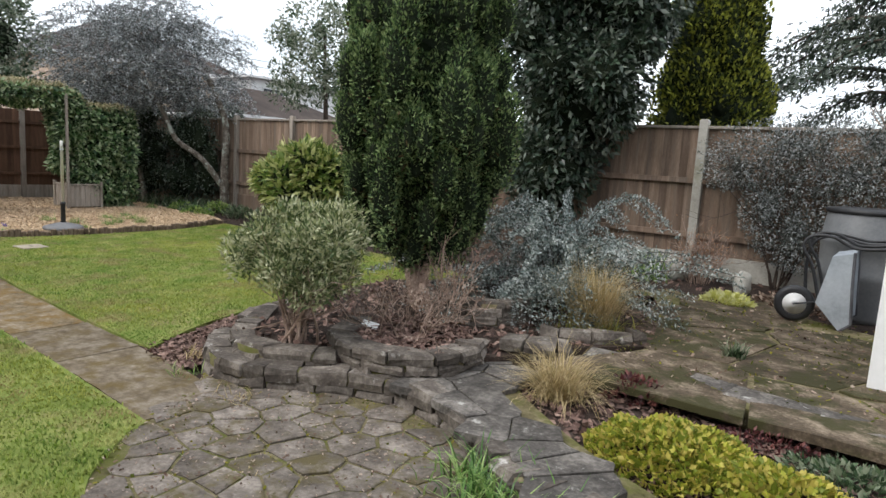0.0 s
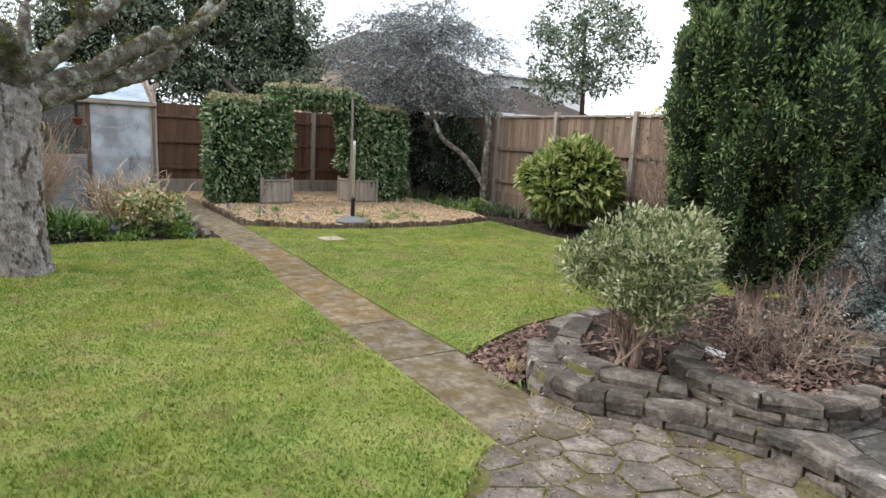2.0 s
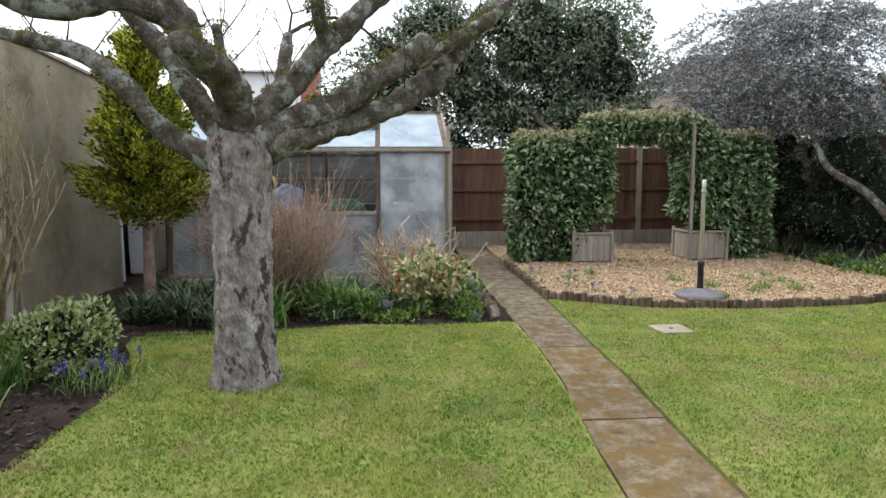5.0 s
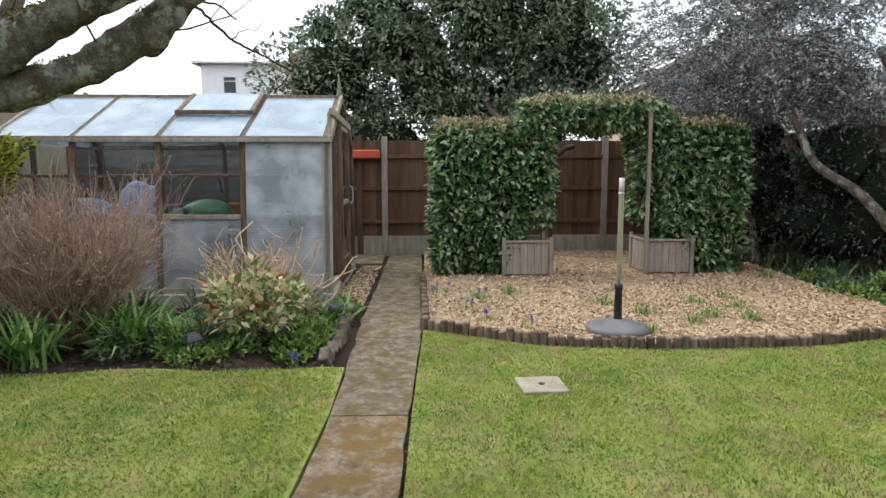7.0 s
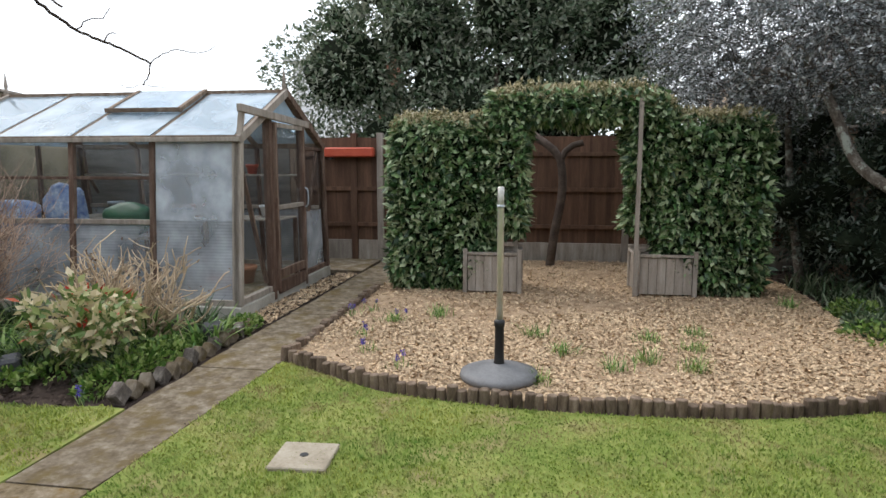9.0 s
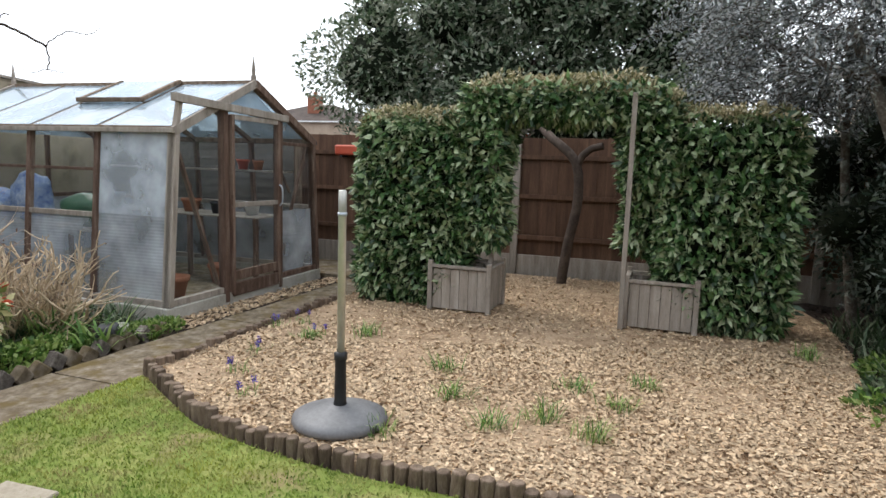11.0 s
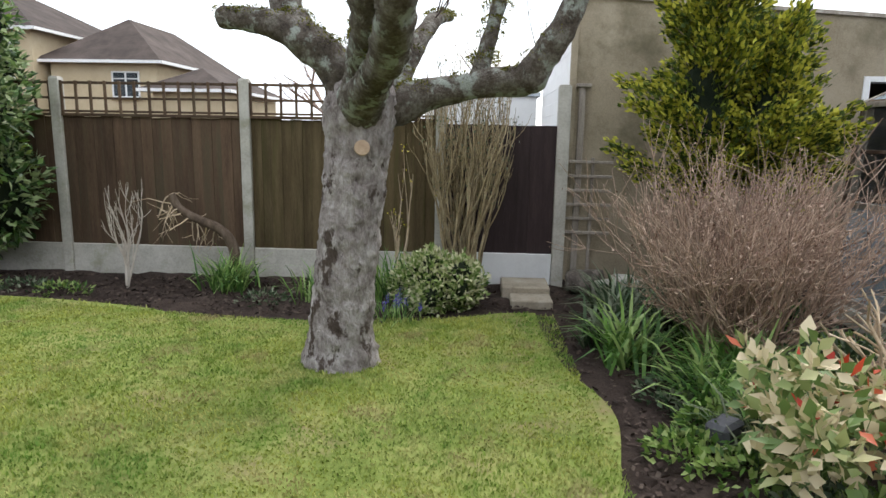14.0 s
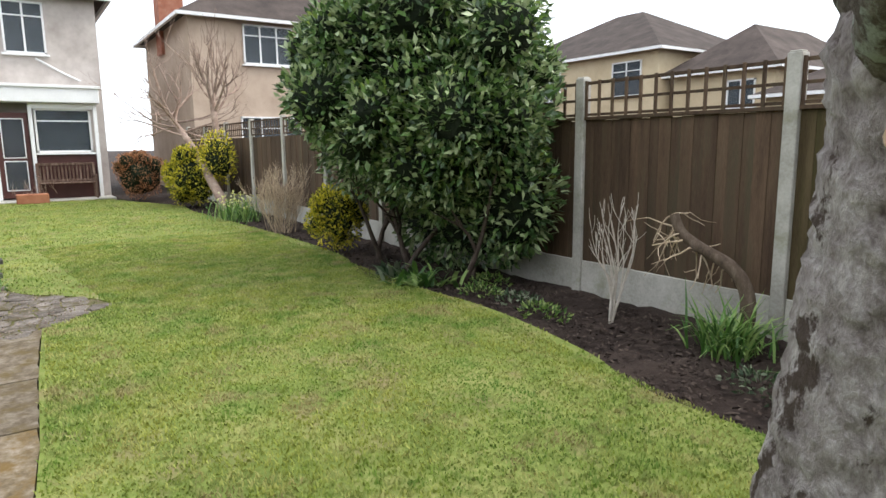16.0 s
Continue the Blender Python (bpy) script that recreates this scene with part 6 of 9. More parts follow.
r7 = np.random.default_rng(11)
knobbly("trunk", [(-7.89, -0.25, -0.08), (-7.89, -0.25, 0.05), (-7.90, -0.25, 0.3), (-7.95, -0.255, 0.8), (-8.0, -0.26, 1.3), (-8.02, -0.26, 1.6), (-8.04, -0.26, 1.76)], [0.28, 0.235, 0.20, 0.19, 0.195, 0.215, 0.17], BARK, apple, r7, 40, 0.028, 0.025, "grey flaking bark")
APPLE_LIMBS = [
    ([(-8.05, -0.1, 1.58), (-8.2, 0.25, 1.73), (-8.32, 0.6, 1.84), (-8.42, 1.0, 2.06), (-8.47, 1.2, 2.24), (-8.5, 1.38, 2.45), (-8.56, 1.62, 2.78)], [0.125, 0.10, 0.092, 0.092, 0.085, 0.065, 0.05]),
    ([(-8.06, -0.12, 1.66), (-8.1, 0.05, 1.76), (-8.2, 0.45, 1.95), (-8.25, 0.82, 2.20), (-8.30, 1.0, 2.32)], [0.13, 0.11, 0.095, 0.09, 0.075]),
    ([(-8.24, 0.74, 2.15), (-8.3, 1.1, 2.30), (-8.4, 1.5, 2.55), (-8.5, 1.75, 2.8)], [0.06, 0.055, 0.05, 0.04]),
    ([(-8.05, -0.22, 1.7), (-8.12, 0.08, 2.03), (-8.15, 0.4, 2.38), (-8.2, 0.75, 2.7), (-8.3, 0.95, 3.0)], [0.12, 0.09, 0.08, 0.065, 0.05]),
    ([(-8.0, -0.26, 1.64), (-7.86, -0.24, 1.84), (-7.7, -0.25, 1.99), (-7.45, -0.3, 2.08), (-7.2, -0.36, 2.12)], [0.14, 0.125, 0.11, 0.085, 0.07]),
    ([(-7.72, -0.25, 1.96), (-7.58, -0.38, 2.12), (-7.5, -0.49, 2.32), (-7.46, -0.58, 2.55), (-7.35, -0.7, 2.95)], [0.10, 0.10, 0.095, 0.085, 0.06]),
    ([(-7.5, -0.5, 2.34), (-7.38, -0.72, 2.4), (-7.3, -1.1, 2.32), (-7.28, -1.45, 2.45), (-7.25, -1.8, 2.55)], [0.085, 0.07, 0.06, 0.055, 0.04]),
    ([(-8.1, -0.33, 1.55), (-8.45, -0.41, 1.70), (-8.72, -0.4, 1.74), (-9.0, -0.3, 1.78), (-9.16, -0.2, 1.98), (-9.3, -0.15, 2.3), (-9.45, -0.12, 2.65)], [0.12, 0.095, 0.085, 0.095, 0.08, 0.065, 0.05]),
    ([(-8.06, -0.4, 1.5), (-8.15, -0.78, 1.70), (-8.25, -1.05, 2.0), (-8.35, -1.38, 2.26), (-8.4, -1.8, 2.38), (-8.45, -2.2, 2.45)], [0.10, 0.075, 0.07, 0.062, 0.052, 0.04]),
    ([(-8.02, -0.35, 1.68), (-7.98, -0.55, 1.95), (-8.05, -0.7, 2.2), (-8.0, -0.95, 2.5), (-7.95, -1.1, 2.8)], [0.10, 0.08, 0.07, 0.055, 0.04]),
    ([(-8.14, 0.34, 2.32), (-8.0, 0.30, 2.45), (-7.98, 0.28, 2.75)], [0.055, 0.05, 0.035]),
    ([(-8.72, -0.4, 1.76), (-8.78, -0.5, 2.0), (-8.85, -0.55, 2.3), (-8.9, -0.6, 2.6)], [0.055, 0.05, 0.045, 0.035]),
]
moss_pts, shoots = [], []
for k, (pts, rad) in enumerate(APPLE_LIMBS):
    ob, q = knobbly("limb", pts, rad, MOSSBARK, apple, r7, 14, 0.10, 0.045, "lichen-grey limb with moss")
    for _ in range(16):
        i = r7.integers(2, len(q))
        if q[i, 2] > 2.7:
            continue
        moss_pts.append((q[i, :3] + np.array([0, 0, 0.9]) * q[i, 3], 0.03 + 0.035 * r7.random()))
    if k in (3, 0, 5, 7, 8, 9, 11):
        for _ in range(5):
            i = r7.integers(len(q) // 2, len(q))
            twig(r7, q[i, :3], r7.normal(size=3) * 0.5 + np.array([0, 0, 0.9]), 0.45, 0.007, 2, shoots, 0.4, (1, 2), 0.35, 0.12)
# knobs where limbs were sawn off
for p, r in (((-8.31, 1.02, 2.33), 0.095), ((-8.44, 1.08, 2.10), 0.10), ((-7.19, -0.36, 2.12), 0.075), ((-8.14, 0.36, 2.34), 0.075), ((-9.05, -0.28, 1.8), 0.10), ((-7.52, -0.47, 2.3), 0.105), ((-8.5, 1.3, 2.36), 0.08)):
    bm = bmesh.new()
    bmesh.ops.create_icosphere(bm, subdivisions=3, radius=r)
    for q in bm.verts:
        q.co = q.co * (1 + 0.22 * noise.noise(q.co * 14 + Vector(p))) + Vector(p)
    part("knob", bm, MOSSBARK, apple, "", True)
bm = bmesh.new()
lathe(bm, [(0.046, -0.01), (0.044, 0.010), (0.006, 0.012)], 14)
scar = part("sawn_scar", bm, CUTWOOD, apple, "pale round sawn scar")
scar.matrix_basis = pose(-8.07, -0.05, 1.36, -82, 0, 18)
Pm, Dm = [], []
for c, r in moss_pts:
    d = unit(r7.normal(size=(150, 3)) * np.array([1, 1, 0.6]) + np.array([0, 0, 0.4]))
    Pm.append(c - np.array([0, 0, 0.03]) + d * np.array([r * 1.8, r * 1.8, r * 0.8]))
    Dm.append(d)
part_np("moss", *leaf_arrays(np.concatenate(Pm), np.concatenate(Dm), 0.016, 0.009, r7), MOSS, apple, "tufts of yellow-green moss")["kind"] = "stuff"
# long bare twigs reaching over the path
def spray(pts, r0, r1):
    q = smooth_line(pts, 0.04)
    q = q + r7.normal(size=q.shape) * 0.004
    shoots.append((q, np.linspace(r0, r1, len(q))))


spray([(-9.45, -0.12, 2.65), (-9.8, 0.15, 2.88), (-10.1, 0.45, 2.9), (-10.34, 0.67, 2.76), (-10.59, 0.93, 2.51), (-10.74, 1.13, 2.42), (-10.84, 1.37, 2.29)], 0.020, 0.009)
spray([(-10.84, 1.37, 2.29), (-10.92, 1.30, 2.22), (-10.98, 1.20, 2.15)], 0.006, 0.005)
spray([(-10.98, 1.20, 2.15), (-10.95, 1.12, 2.12), (-10.90, 1.02, 2.14)], 0.0035, 0.0025)
spray([(-10.98, 1.20, 2.15), (-10.92, 1.33, 2.12), (-10.88, 1.48, 2.10)], 0.0035, 0.0025)
spray([(-10.84, 1.37, 2.29), (-10.86, 1.48, 2.37), (-10.86, 1.62, 2.39), (-10.84, 1.80, 2.36), (-10.82, 1.93, 2.40)], 0.005, 0.0025)
spray([(-10.59, 0.93, 2.51), (-10.62, 1.02, 2.60), (-10.64, 1.12, 2.60), (-10.62, 1.2, 2.68)], 0.006, 0.003)
spray([(-10.70, 1.08, 2.44), (-10.68, 1.14, 2.50), (-10.7, 1.19, 2.49)], 0.006, 0.004)
spray([(-10.34, 0.67, 2.76), (-10.28, 0.9, 2.72), (-10.3, 1.05, 2.60)], 0.011, 0.008)
twig(r7, (-9.45, -0.12, 2.6), (-0.5, 0.1, 0.8), 0.7, 0.014, 3, shoots, 0.5, (2, 3), 0.2, 0.2, 0.5, 0.6)
twig(r7, (-8.55, 1.6, 2.75), (-0.5, 0.2, 0.9), 0.7, 0.014, 3, shoots, 0.5, (2, 3), 0.2, 0.2, 0.5, 0.6)
tagged(part_np("twig_growth", *tube_arrays(shoots, 5), DARKTWIG, apple, "thin bare twigs"), kind="stuff")

# ---------------- planting ----------------


# solid ellipsoids, their near-black colour stands for the shade among the leaves
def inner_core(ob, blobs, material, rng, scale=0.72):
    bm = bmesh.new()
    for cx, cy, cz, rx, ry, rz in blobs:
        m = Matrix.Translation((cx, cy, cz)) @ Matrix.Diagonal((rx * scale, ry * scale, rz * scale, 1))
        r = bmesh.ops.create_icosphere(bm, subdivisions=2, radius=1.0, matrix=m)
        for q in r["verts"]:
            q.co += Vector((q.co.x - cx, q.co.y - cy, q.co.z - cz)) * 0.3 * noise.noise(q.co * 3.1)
    tagged(part("inner_growth", bm, material, ob, "near-black core, inner shade put into its colour"), kind="stuff")


def leafy_shrub(name, label, cat, blobs, n, L, W, material, seed, stems=(), stem_mat=None, out=0.7, up=0.2, jit=0.7, shell=0.45, gap=0.0, core=0.7, curl=0.0, extra=(), kind="", group="", core_mat=None):
    """A shrub or tree crown: tapered stems, a core painted near-black as inner shade, and single leaves over uneven
    clumps.
    """
    rng = np.random.default_rng(seed)
    ob = thing(name, label, cat, kind=kind, group=group)
    if len(stems):
        tagged(part_np("trunk", *tube_arrays(list(stems), 8), stem_mat or DARKTWIG, ob, "", True), kind="stuff" if len(stems) > 20 else "")
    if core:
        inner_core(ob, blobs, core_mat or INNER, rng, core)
    P, D = blob_points(blobs, n, rng, shell, gap)
    D = D * out + rng.normal(size=D.shape) * jit * 0.6 + np.array([0, 0, up])
    tagged(part_np("foliage", *leaf_arrays(P, D, L, W, rng, 0.18, curl), material, ob), kind="stuff")
    for m2, k, L2, W2, zone in extra:
        b2 = [(b[0], b[1], b[2] + b[5] * zone, b[3] * 0.8, b[4] * 0.8, b[5] * (1 - abs(zone))) for b in blobs]
        P, D = blob_points(b2, k, rng, 0.3)
        part_np("tip_foliage", *leaf_arrays(P, D + rng.normal(size=D.shape) * 0.4 + np.array([0, 0, up]), L2, W2, rng), m2, ob, "differently coloured shoots")["kind"] = "stuff"
    return ob


def around(c, r, n, seed, size, flat=1.0):
    """Sub-clumps spread over an ellipsoid to break its outline."""
    rng = np.random.default_rng(seed)
    d = unit(rng.normal(size=(n, 3)))
    s = size * (0.7 + 0.6 * rng.random(n))
    return [tuple(np.array(c) + d[i] * np.array(r) * (0.7 + 0.25 * rng.random())) + (s[i], s[i], s[i] * flat) for i in range(n)]


def line3(pts, r0, r1, step=0.15):
    q = smooth_line(pts, step)
    return q, np.linspace(r0, r1, len(q))


def bare_shrub(name, label, cat, base, stems, length, r, depth, material, seed, spread=0.45, fan=0.8, kids=(2, 3), lift=0.25, wob=0.1, buds=None, foot=0.12, seg=4, shrink=0.68, taper=0.55):
    rng = np.random.default_rng(seed)
    ob = thing(name, label, cat)
    out = []
    for _ in range(stems):
        a = rng.random() * 2 * np.pi
        d = np.array([math.cos(a) * fan * rng.random(), math.sin(a) * fan * rng.random(), 1.0])
        o = np.array(base) + np.array([math.cos(a), math.sin(a), 0]) * foot * rng.random()
        twig(rng, o, d, length * (0.7 + 0.5 * rng.random()), r * (0.7 + 0.5 * rng.random()), depth, out, spread, kids, lift, wob, taper, shrink)
    tagged(part_np("branching", *tube_arrays(out, seg), material, ob, "", True), kind="stuff")
    if buds:
        bm_, k, L, W = buds
        tips = np.array([q[0][-1] for q in out[-min(len(out), 4000):]])
        P = tips[rng.integers(0, len(tips), k)] + rng.normal(size=(k, 3)) * 0.02
        part_np("leaves", *leaf_arrays(P, rng.normal(size=(k, 3)) + np.array([0, 0, 0.3]), L, W, rng), bm_, ob, "few small leaves on the twigs")
    return ob


def strap_clump(name, label, cat, base, n, length, width, material, seed, lean=0.5, droop=0.9, foot=0.08, flowers=None, group=""):
    rng = np.random.default_rng(seed)
    ob = thing(name, label, cat, base, group)
    P = np.column_stack([rng.normal(size=(n, 2)) * foot, np.full(n, -0.01)])
    part_np("leaves", *straps(P, rng, length, width, lean, droop), material, ob)
    if flowers:
        fm, k, h = flowers
        S = np.column_stack([rng.normal(size=(k, 2)) * foot * 1.3, np.full(k, 0.0)])
        part_np("flower_stalks", *tube_arrays([(np.array([s, s + [0, 0, h]]), [0.003, 0.002]) for s in S], 4), STRAPLEAF, ob)["kind"] = "stuff"
        Q = np.repeat(S, 40, axis=0) + np.column_stack([rng.normal(size=(k * 40, 2)) * 0.008, h * (0.65 + 0.4 * rng.random(k * 40))])
        part_np("flowers", *leaf_arrays(Q, rng.normal(size=Q.shape), 0.014, 0.009, rng), fm, ob, "small violet flower spikes" if fm is PETALBLUE else "small flowers")["kind"] = "stuff"
    return ob


def mat_of_leaves(name, label, cat, at, rx, ry, h, n, L, W, material, seed, up=0.5):
    rng = np.random.default_rng(seed)
    ob = thing(name, label, cat, at)
    a, r = rng.random(n) * 2 * np.pi, np.sqrt(rng.random(n))
    dome = np.sqrt(np.clip(1 - r ** 2, 0, 1))
    P = np.column_stack([np.cos(a) * r * rx, np.sin(a) * r * ry, h * dome * (0.35 + 0.65 * rng.random(n) ** 0.5) + 0.02 * np.sin(a * 7 + r * 9)])
    D = np.column_stack([np.cos(a) * r, np.sin(a) * r, np.full(n, up)]) + rng.normal(size=(n, 3)) * 0.5
    part_np("leaves", *leaf_arrays(P, D, L, W, rng), material, ob)
    return ob


# --- rockery and terrace ---
CYC = (-3.48, 4.28)
cyp_r = lambda z: float(np.interp(z, [0.3, 0.45, 0.78, 1.19, 1.8, 2.44, 3.0, 3.7, 4.3], [0.03, 0.10, 0.34, 0.60, 0.69, 0.61, 0.48, 0.30, 0.05]))
cyp_blobs = [(*CYC, z, cyp_r(z) * 0.86, cyp_r(z) * 0.86, 0.24) for z in np.arange(0.66, 4.1, 0.2)]
rcy = np.random.default_rng(20)
plumes = []
for k in range(260):
    z = 0.72 + 3.3 * rcy.random() ** 1.1
    r = cyp_r(z) * (0.93 + 0.06 * rcy.normal())
    a = rcy.random() * 2 * math.pi
    s = 0.07 + 0.06 * rcy.random() ** 2
    plumes.append((CYC[0] + r * math.cos(a), CYC[1] + r * math.sin(a), z, s, s, s * (2.2 + rcy.random())))
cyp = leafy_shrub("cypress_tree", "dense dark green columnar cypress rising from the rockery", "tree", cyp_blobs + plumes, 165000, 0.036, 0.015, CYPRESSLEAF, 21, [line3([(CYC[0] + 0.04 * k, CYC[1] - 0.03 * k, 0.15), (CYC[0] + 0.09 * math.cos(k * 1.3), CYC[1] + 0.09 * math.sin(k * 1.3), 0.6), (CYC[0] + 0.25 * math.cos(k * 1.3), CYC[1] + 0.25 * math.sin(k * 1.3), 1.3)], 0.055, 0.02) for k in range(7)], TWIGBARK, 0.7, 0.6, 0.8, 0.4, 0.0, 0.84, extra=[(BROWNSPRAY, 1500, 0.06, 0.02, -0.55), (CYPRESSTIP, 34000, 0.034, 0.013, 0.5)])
bush_stems = []
rb = np.random.default_rng(5)
for _ in range(16):
    twig(rb, (-3.24 + rb.normal() * 0.06, 2.80 + rb.normal() * 0.06, 0.14), (rb.normal() * 0.5, rb.normal() * 0.5, 1.0), 0.34, 0.010, 3, bush_stems, 0.5, (2, 2), 0.2)
leafy_shrub("sage_bush", "rounded grey-green evergreen bush with bare lower stems", "shrub", [(-3.24, 2.80, 0.80, 0.37, 0.37, 0.28)] + around((-3.24, 2.80, 0.78), (0.40, 0.40, 0.28), 34, 6, 0.12), 12500, 0.046, 0.0145, SAGELEAF, 22, bush_stems, TWIGBARK, 0.5, 0.5, 0.9, 0.85, 0.2, 0.0)
bare_shrub("dry_plant", "tangle of dry reddish stems in the stone planter", "shrub", (-2.75, 3.45, 0.22), 38, 0.22, 0.004, 2, TWIGBARK, 23, 0.6, 1.2, (2, 3), 0.1, 0.2, (DRYLEAF, 500, 0.03, 0.014), 0.38)
bare_shrub("dry_plant", "dry upright twigs at the foot of the cypress", "shrub", (-3.0, 4.0, 0.15), 16, 0.34, 0.006, 2, TWIGBARK, 24, 0.35, 0.6, (2, 3), 0.3, 0.1, None, 0.2)
tagged(block("plant_label", (-0.06, -0.04, 0), (0.06, 0.05, 0.015), WHITEP, None, "", 0.012, pose(-3.0, 3.22, 0.25, 8, 12, 30)), "crumpled white scrap lying in the planter", "litter")

# silvery arching shrub beside the cypress
sil = thing("cotoneaster", "sprawling silvery-leaved shrub with long arching branches", "shrub")
rs = np.random.default_rng(31)
arch, LP, LD = [], [], []
for k in range(105):
    a = rs.random() * 2 * np.pi
    H = np.array([math.cos(a), math.sin(a), 0])
    ln, hh = 0.45 + 0.8 * rs.random(), 0.2 + 0.85 * rs.random() ** 1.3
    o = np.array([-2.68 + rs.normal() * 0.16, 5.3 + rs.normal() * 0.16, 0.15])
    q = smooth_line([o, o + H * ln * 0.35 + [0, 0, hh * 0.75], o + H * ln * 0.75 + [0, 0, hh], o + H * ln * 1.15 + [0, 0, hh * 0.8 + 0.1 * rs.normal()]], 0.05)
    arch.append((q, np.linspace(0.006, 0.0018, len(q))))
    for p in q[4:]:
        m = 12
        LP.append(p + rs.normal(size=(m, 3)) * 0.016)
        LD.append(rs.normal(size=(m, 3)) + [0, 0, 0.3])
tagged(part_np("branch_growth", *tube_arrays(arch, 4), DARKTWIG, sil), kind="stuff")
part_np("foliage", *leaf_arrays(np.concatenate(LP), np.concatenate(LD), 0.034, 0.014, rs), GREYGREEN, sil, "tiny silvery grey leaves")
mat_of_leaves("cotoneaster", "low grey-green mound spilling over the stones", "shrub", (-2.35, 4.65, 0.16), 0.5, 0.45, 0.42, 5200, 0.035, 0.014, GREYGREEN, 32, 0.3)
strap_clump("feather_grass", "tall clump of dry straw-coloured feather grass", "ornamental grass", (-2.0, 4.62, 0.16), 1300, 0.56, 0.0035, STRAW, 33, 0.5, 0.9, 0.06)
strap_clump("feather_grass", "green base blades of the tall feather grass", "ornamental grass", (-1.97, 4.60, 0.16), 420, 0.24, 0.004, LIMELEAF, 34, 1.0, 0.9, 0.12)
strap_clump("feather_grass", "low drooping mound of pale straw grass", "ornamental grass", (-1.64, 3.38, 0.06), 800, 0.36, 0.004, STRAW, 35, 0.8, 1.3, 0.05)
strap_clump("grass_tuft", "bright green grass tuft growing at the wall foot", "grass", (-1.50, 2.33, -0.02), 160, 0.22, 0.009, STRAPLEAF, 36, 0.6, 1.0, 0.09)
strap_clump("grass_tuft", "bright green grass tuft growing at the wall foot", "grass", (-1.22, 2.16, -0.02), 200, 0.22, 0.009, STRAPLEAF, 37, 0.6, 1.0, 0.11)
mat_of_leaves("geranium", "spreading mat of lime-green cranesbill leaves", "plant", (-0.88, 3.05, 0.055), 0.40, 0.38, 0.13, 4200, 0.034, 0.03, LIMELEAF, 38, 0.9)
mat_of_leaves("geranium", "small lime-green cranesbill patch with rusty leaves", "plant", (-0.42, 3.0, 0.055), 0.3, 0.25, 0.1, 1600, 0.034, 0.03, LIMELEAF, 39, 0.9)
mat_of_leaves("heuchera", "clump of small wine-red leaves in the front bed", "plant", (-1.30, 3.70, 0.055), 0.2, 0.16, 0.14, 420, 0.04, 0.022, WINELEAF, 40, 0.6)
mat_of_leaves("saxifrage", "low dull green leaf rosettes in the front bed", "plant", (-0.15, 3.3, 0.055), 0.35, 0.22, 0.09, 900, 0.045, 0.02, DULLLEAF, 41, 0.6)
mat_of_leaves("heuchera", "scattered dark red seedlings in the front bed", "plant", (-0.55, 3.5, 0.055), 0.28, 0.12, 0.07, 350, 0.03, 0.014, WINELEAF, 43, 0.6)
strap_clump("sedge", "small dark sedge tuft on the patio", "plant", (-0.99, 4.75, 0.17), 90, 0.13, 0.010, DULLLEAF, 42, 0.6, 0.7, 0.03)
for k, (x, y) in enumerate(((-3.05, 2.2), (-3.62, 2.22), (-3.9, 2.45), (-2.75, 1.6), (-2.3, 1.75), (-1.9, 2.3), (-2.05, 2.1), (-2.6, 2.2))):
    strap_clump("weed_tuft", "small yellowish weed in a paving joint", "weed", (x, y, -0.015), 40, 0.09 if k < 3 else 0.035, 0.006, GROUNDLEAF if k % 2 else STRAW, 50 + k, 0.8, 0.9, 0.05, group="weeds between the stones")
for x, y, s in ((-4.32, 3.35, 0.13), (-4.4, 3.75, 0.15), (-4.1, 2.85, 0.10), (-4.0, 3.3, 0.16), (-4.38, 4.15, 0.14)):
    sack("rock", (x, y, -0.03), (s, s * 0.7, s * 0.5), WALLSTONE, "rough grey rock half sunk in the rockery edge", "rock", int(x * -100), 0.8)

# --- patio side and fence border ---
leafy_shrub("evergreen_tree", "tall dark broad-leaved evergreen leaning over the fence", "tree", [(-4.1, 8.3, 2.6, 0.95, 0.8, 1.3), (-3.7, 8.4, 3.9, 1.1, 0.95, 1.2), (-4.5, 8.3, 4.3, 1.0, 0.9, 1.0), (-4.35, 8.2, 1.4, 0.7, 0.6, 0.7)] + around((-4.0, 8.3, 3.2), (1.0, 0.85, 1.7), 26, 61, 0.3), 21000, 0.115, 0.05, DARKLEAF, 61, [line3([(-4.2, 8.35, 0.05), (-4.1, 8.3, 1.2), (-4.0, 8.3, 3.0)], 0.09, 0.04)], None, 0.6, -0.25, 0.8, 0.5, 0.05, 0.74)
leafy_shrub("golden_conifer", "yellow-green feathery conifer behind the fence", "tree", [(-2.85, 10.6, 2.3, 0.9, 0.8, 1.2), (-2.95, 10.6, 3.6, 0.7, 0.65, 1.2), (-3.05, 10.6, 4.8, 0.4, 0.4, 0.9)] + [(-2.9 + 0.75 * math.cos(k * 2.4) * (1 - k / 60), 10.6 + 0.7 * math.sin(k * 2.4) * (1 - k / 60), 1.6 + k * 0.09, 0.22, 0.22, 0.36) for k in range(38)], 30000, 0.075, 0.04, GOLDDARK, 62, [line3([(-2.85, 10.6, -0.05), (-2.9, 10.6, 2.5)], 0.12, 0.05)], None, 0.5, 0.6, 0.6, 0.4, 0.05, 0.8)
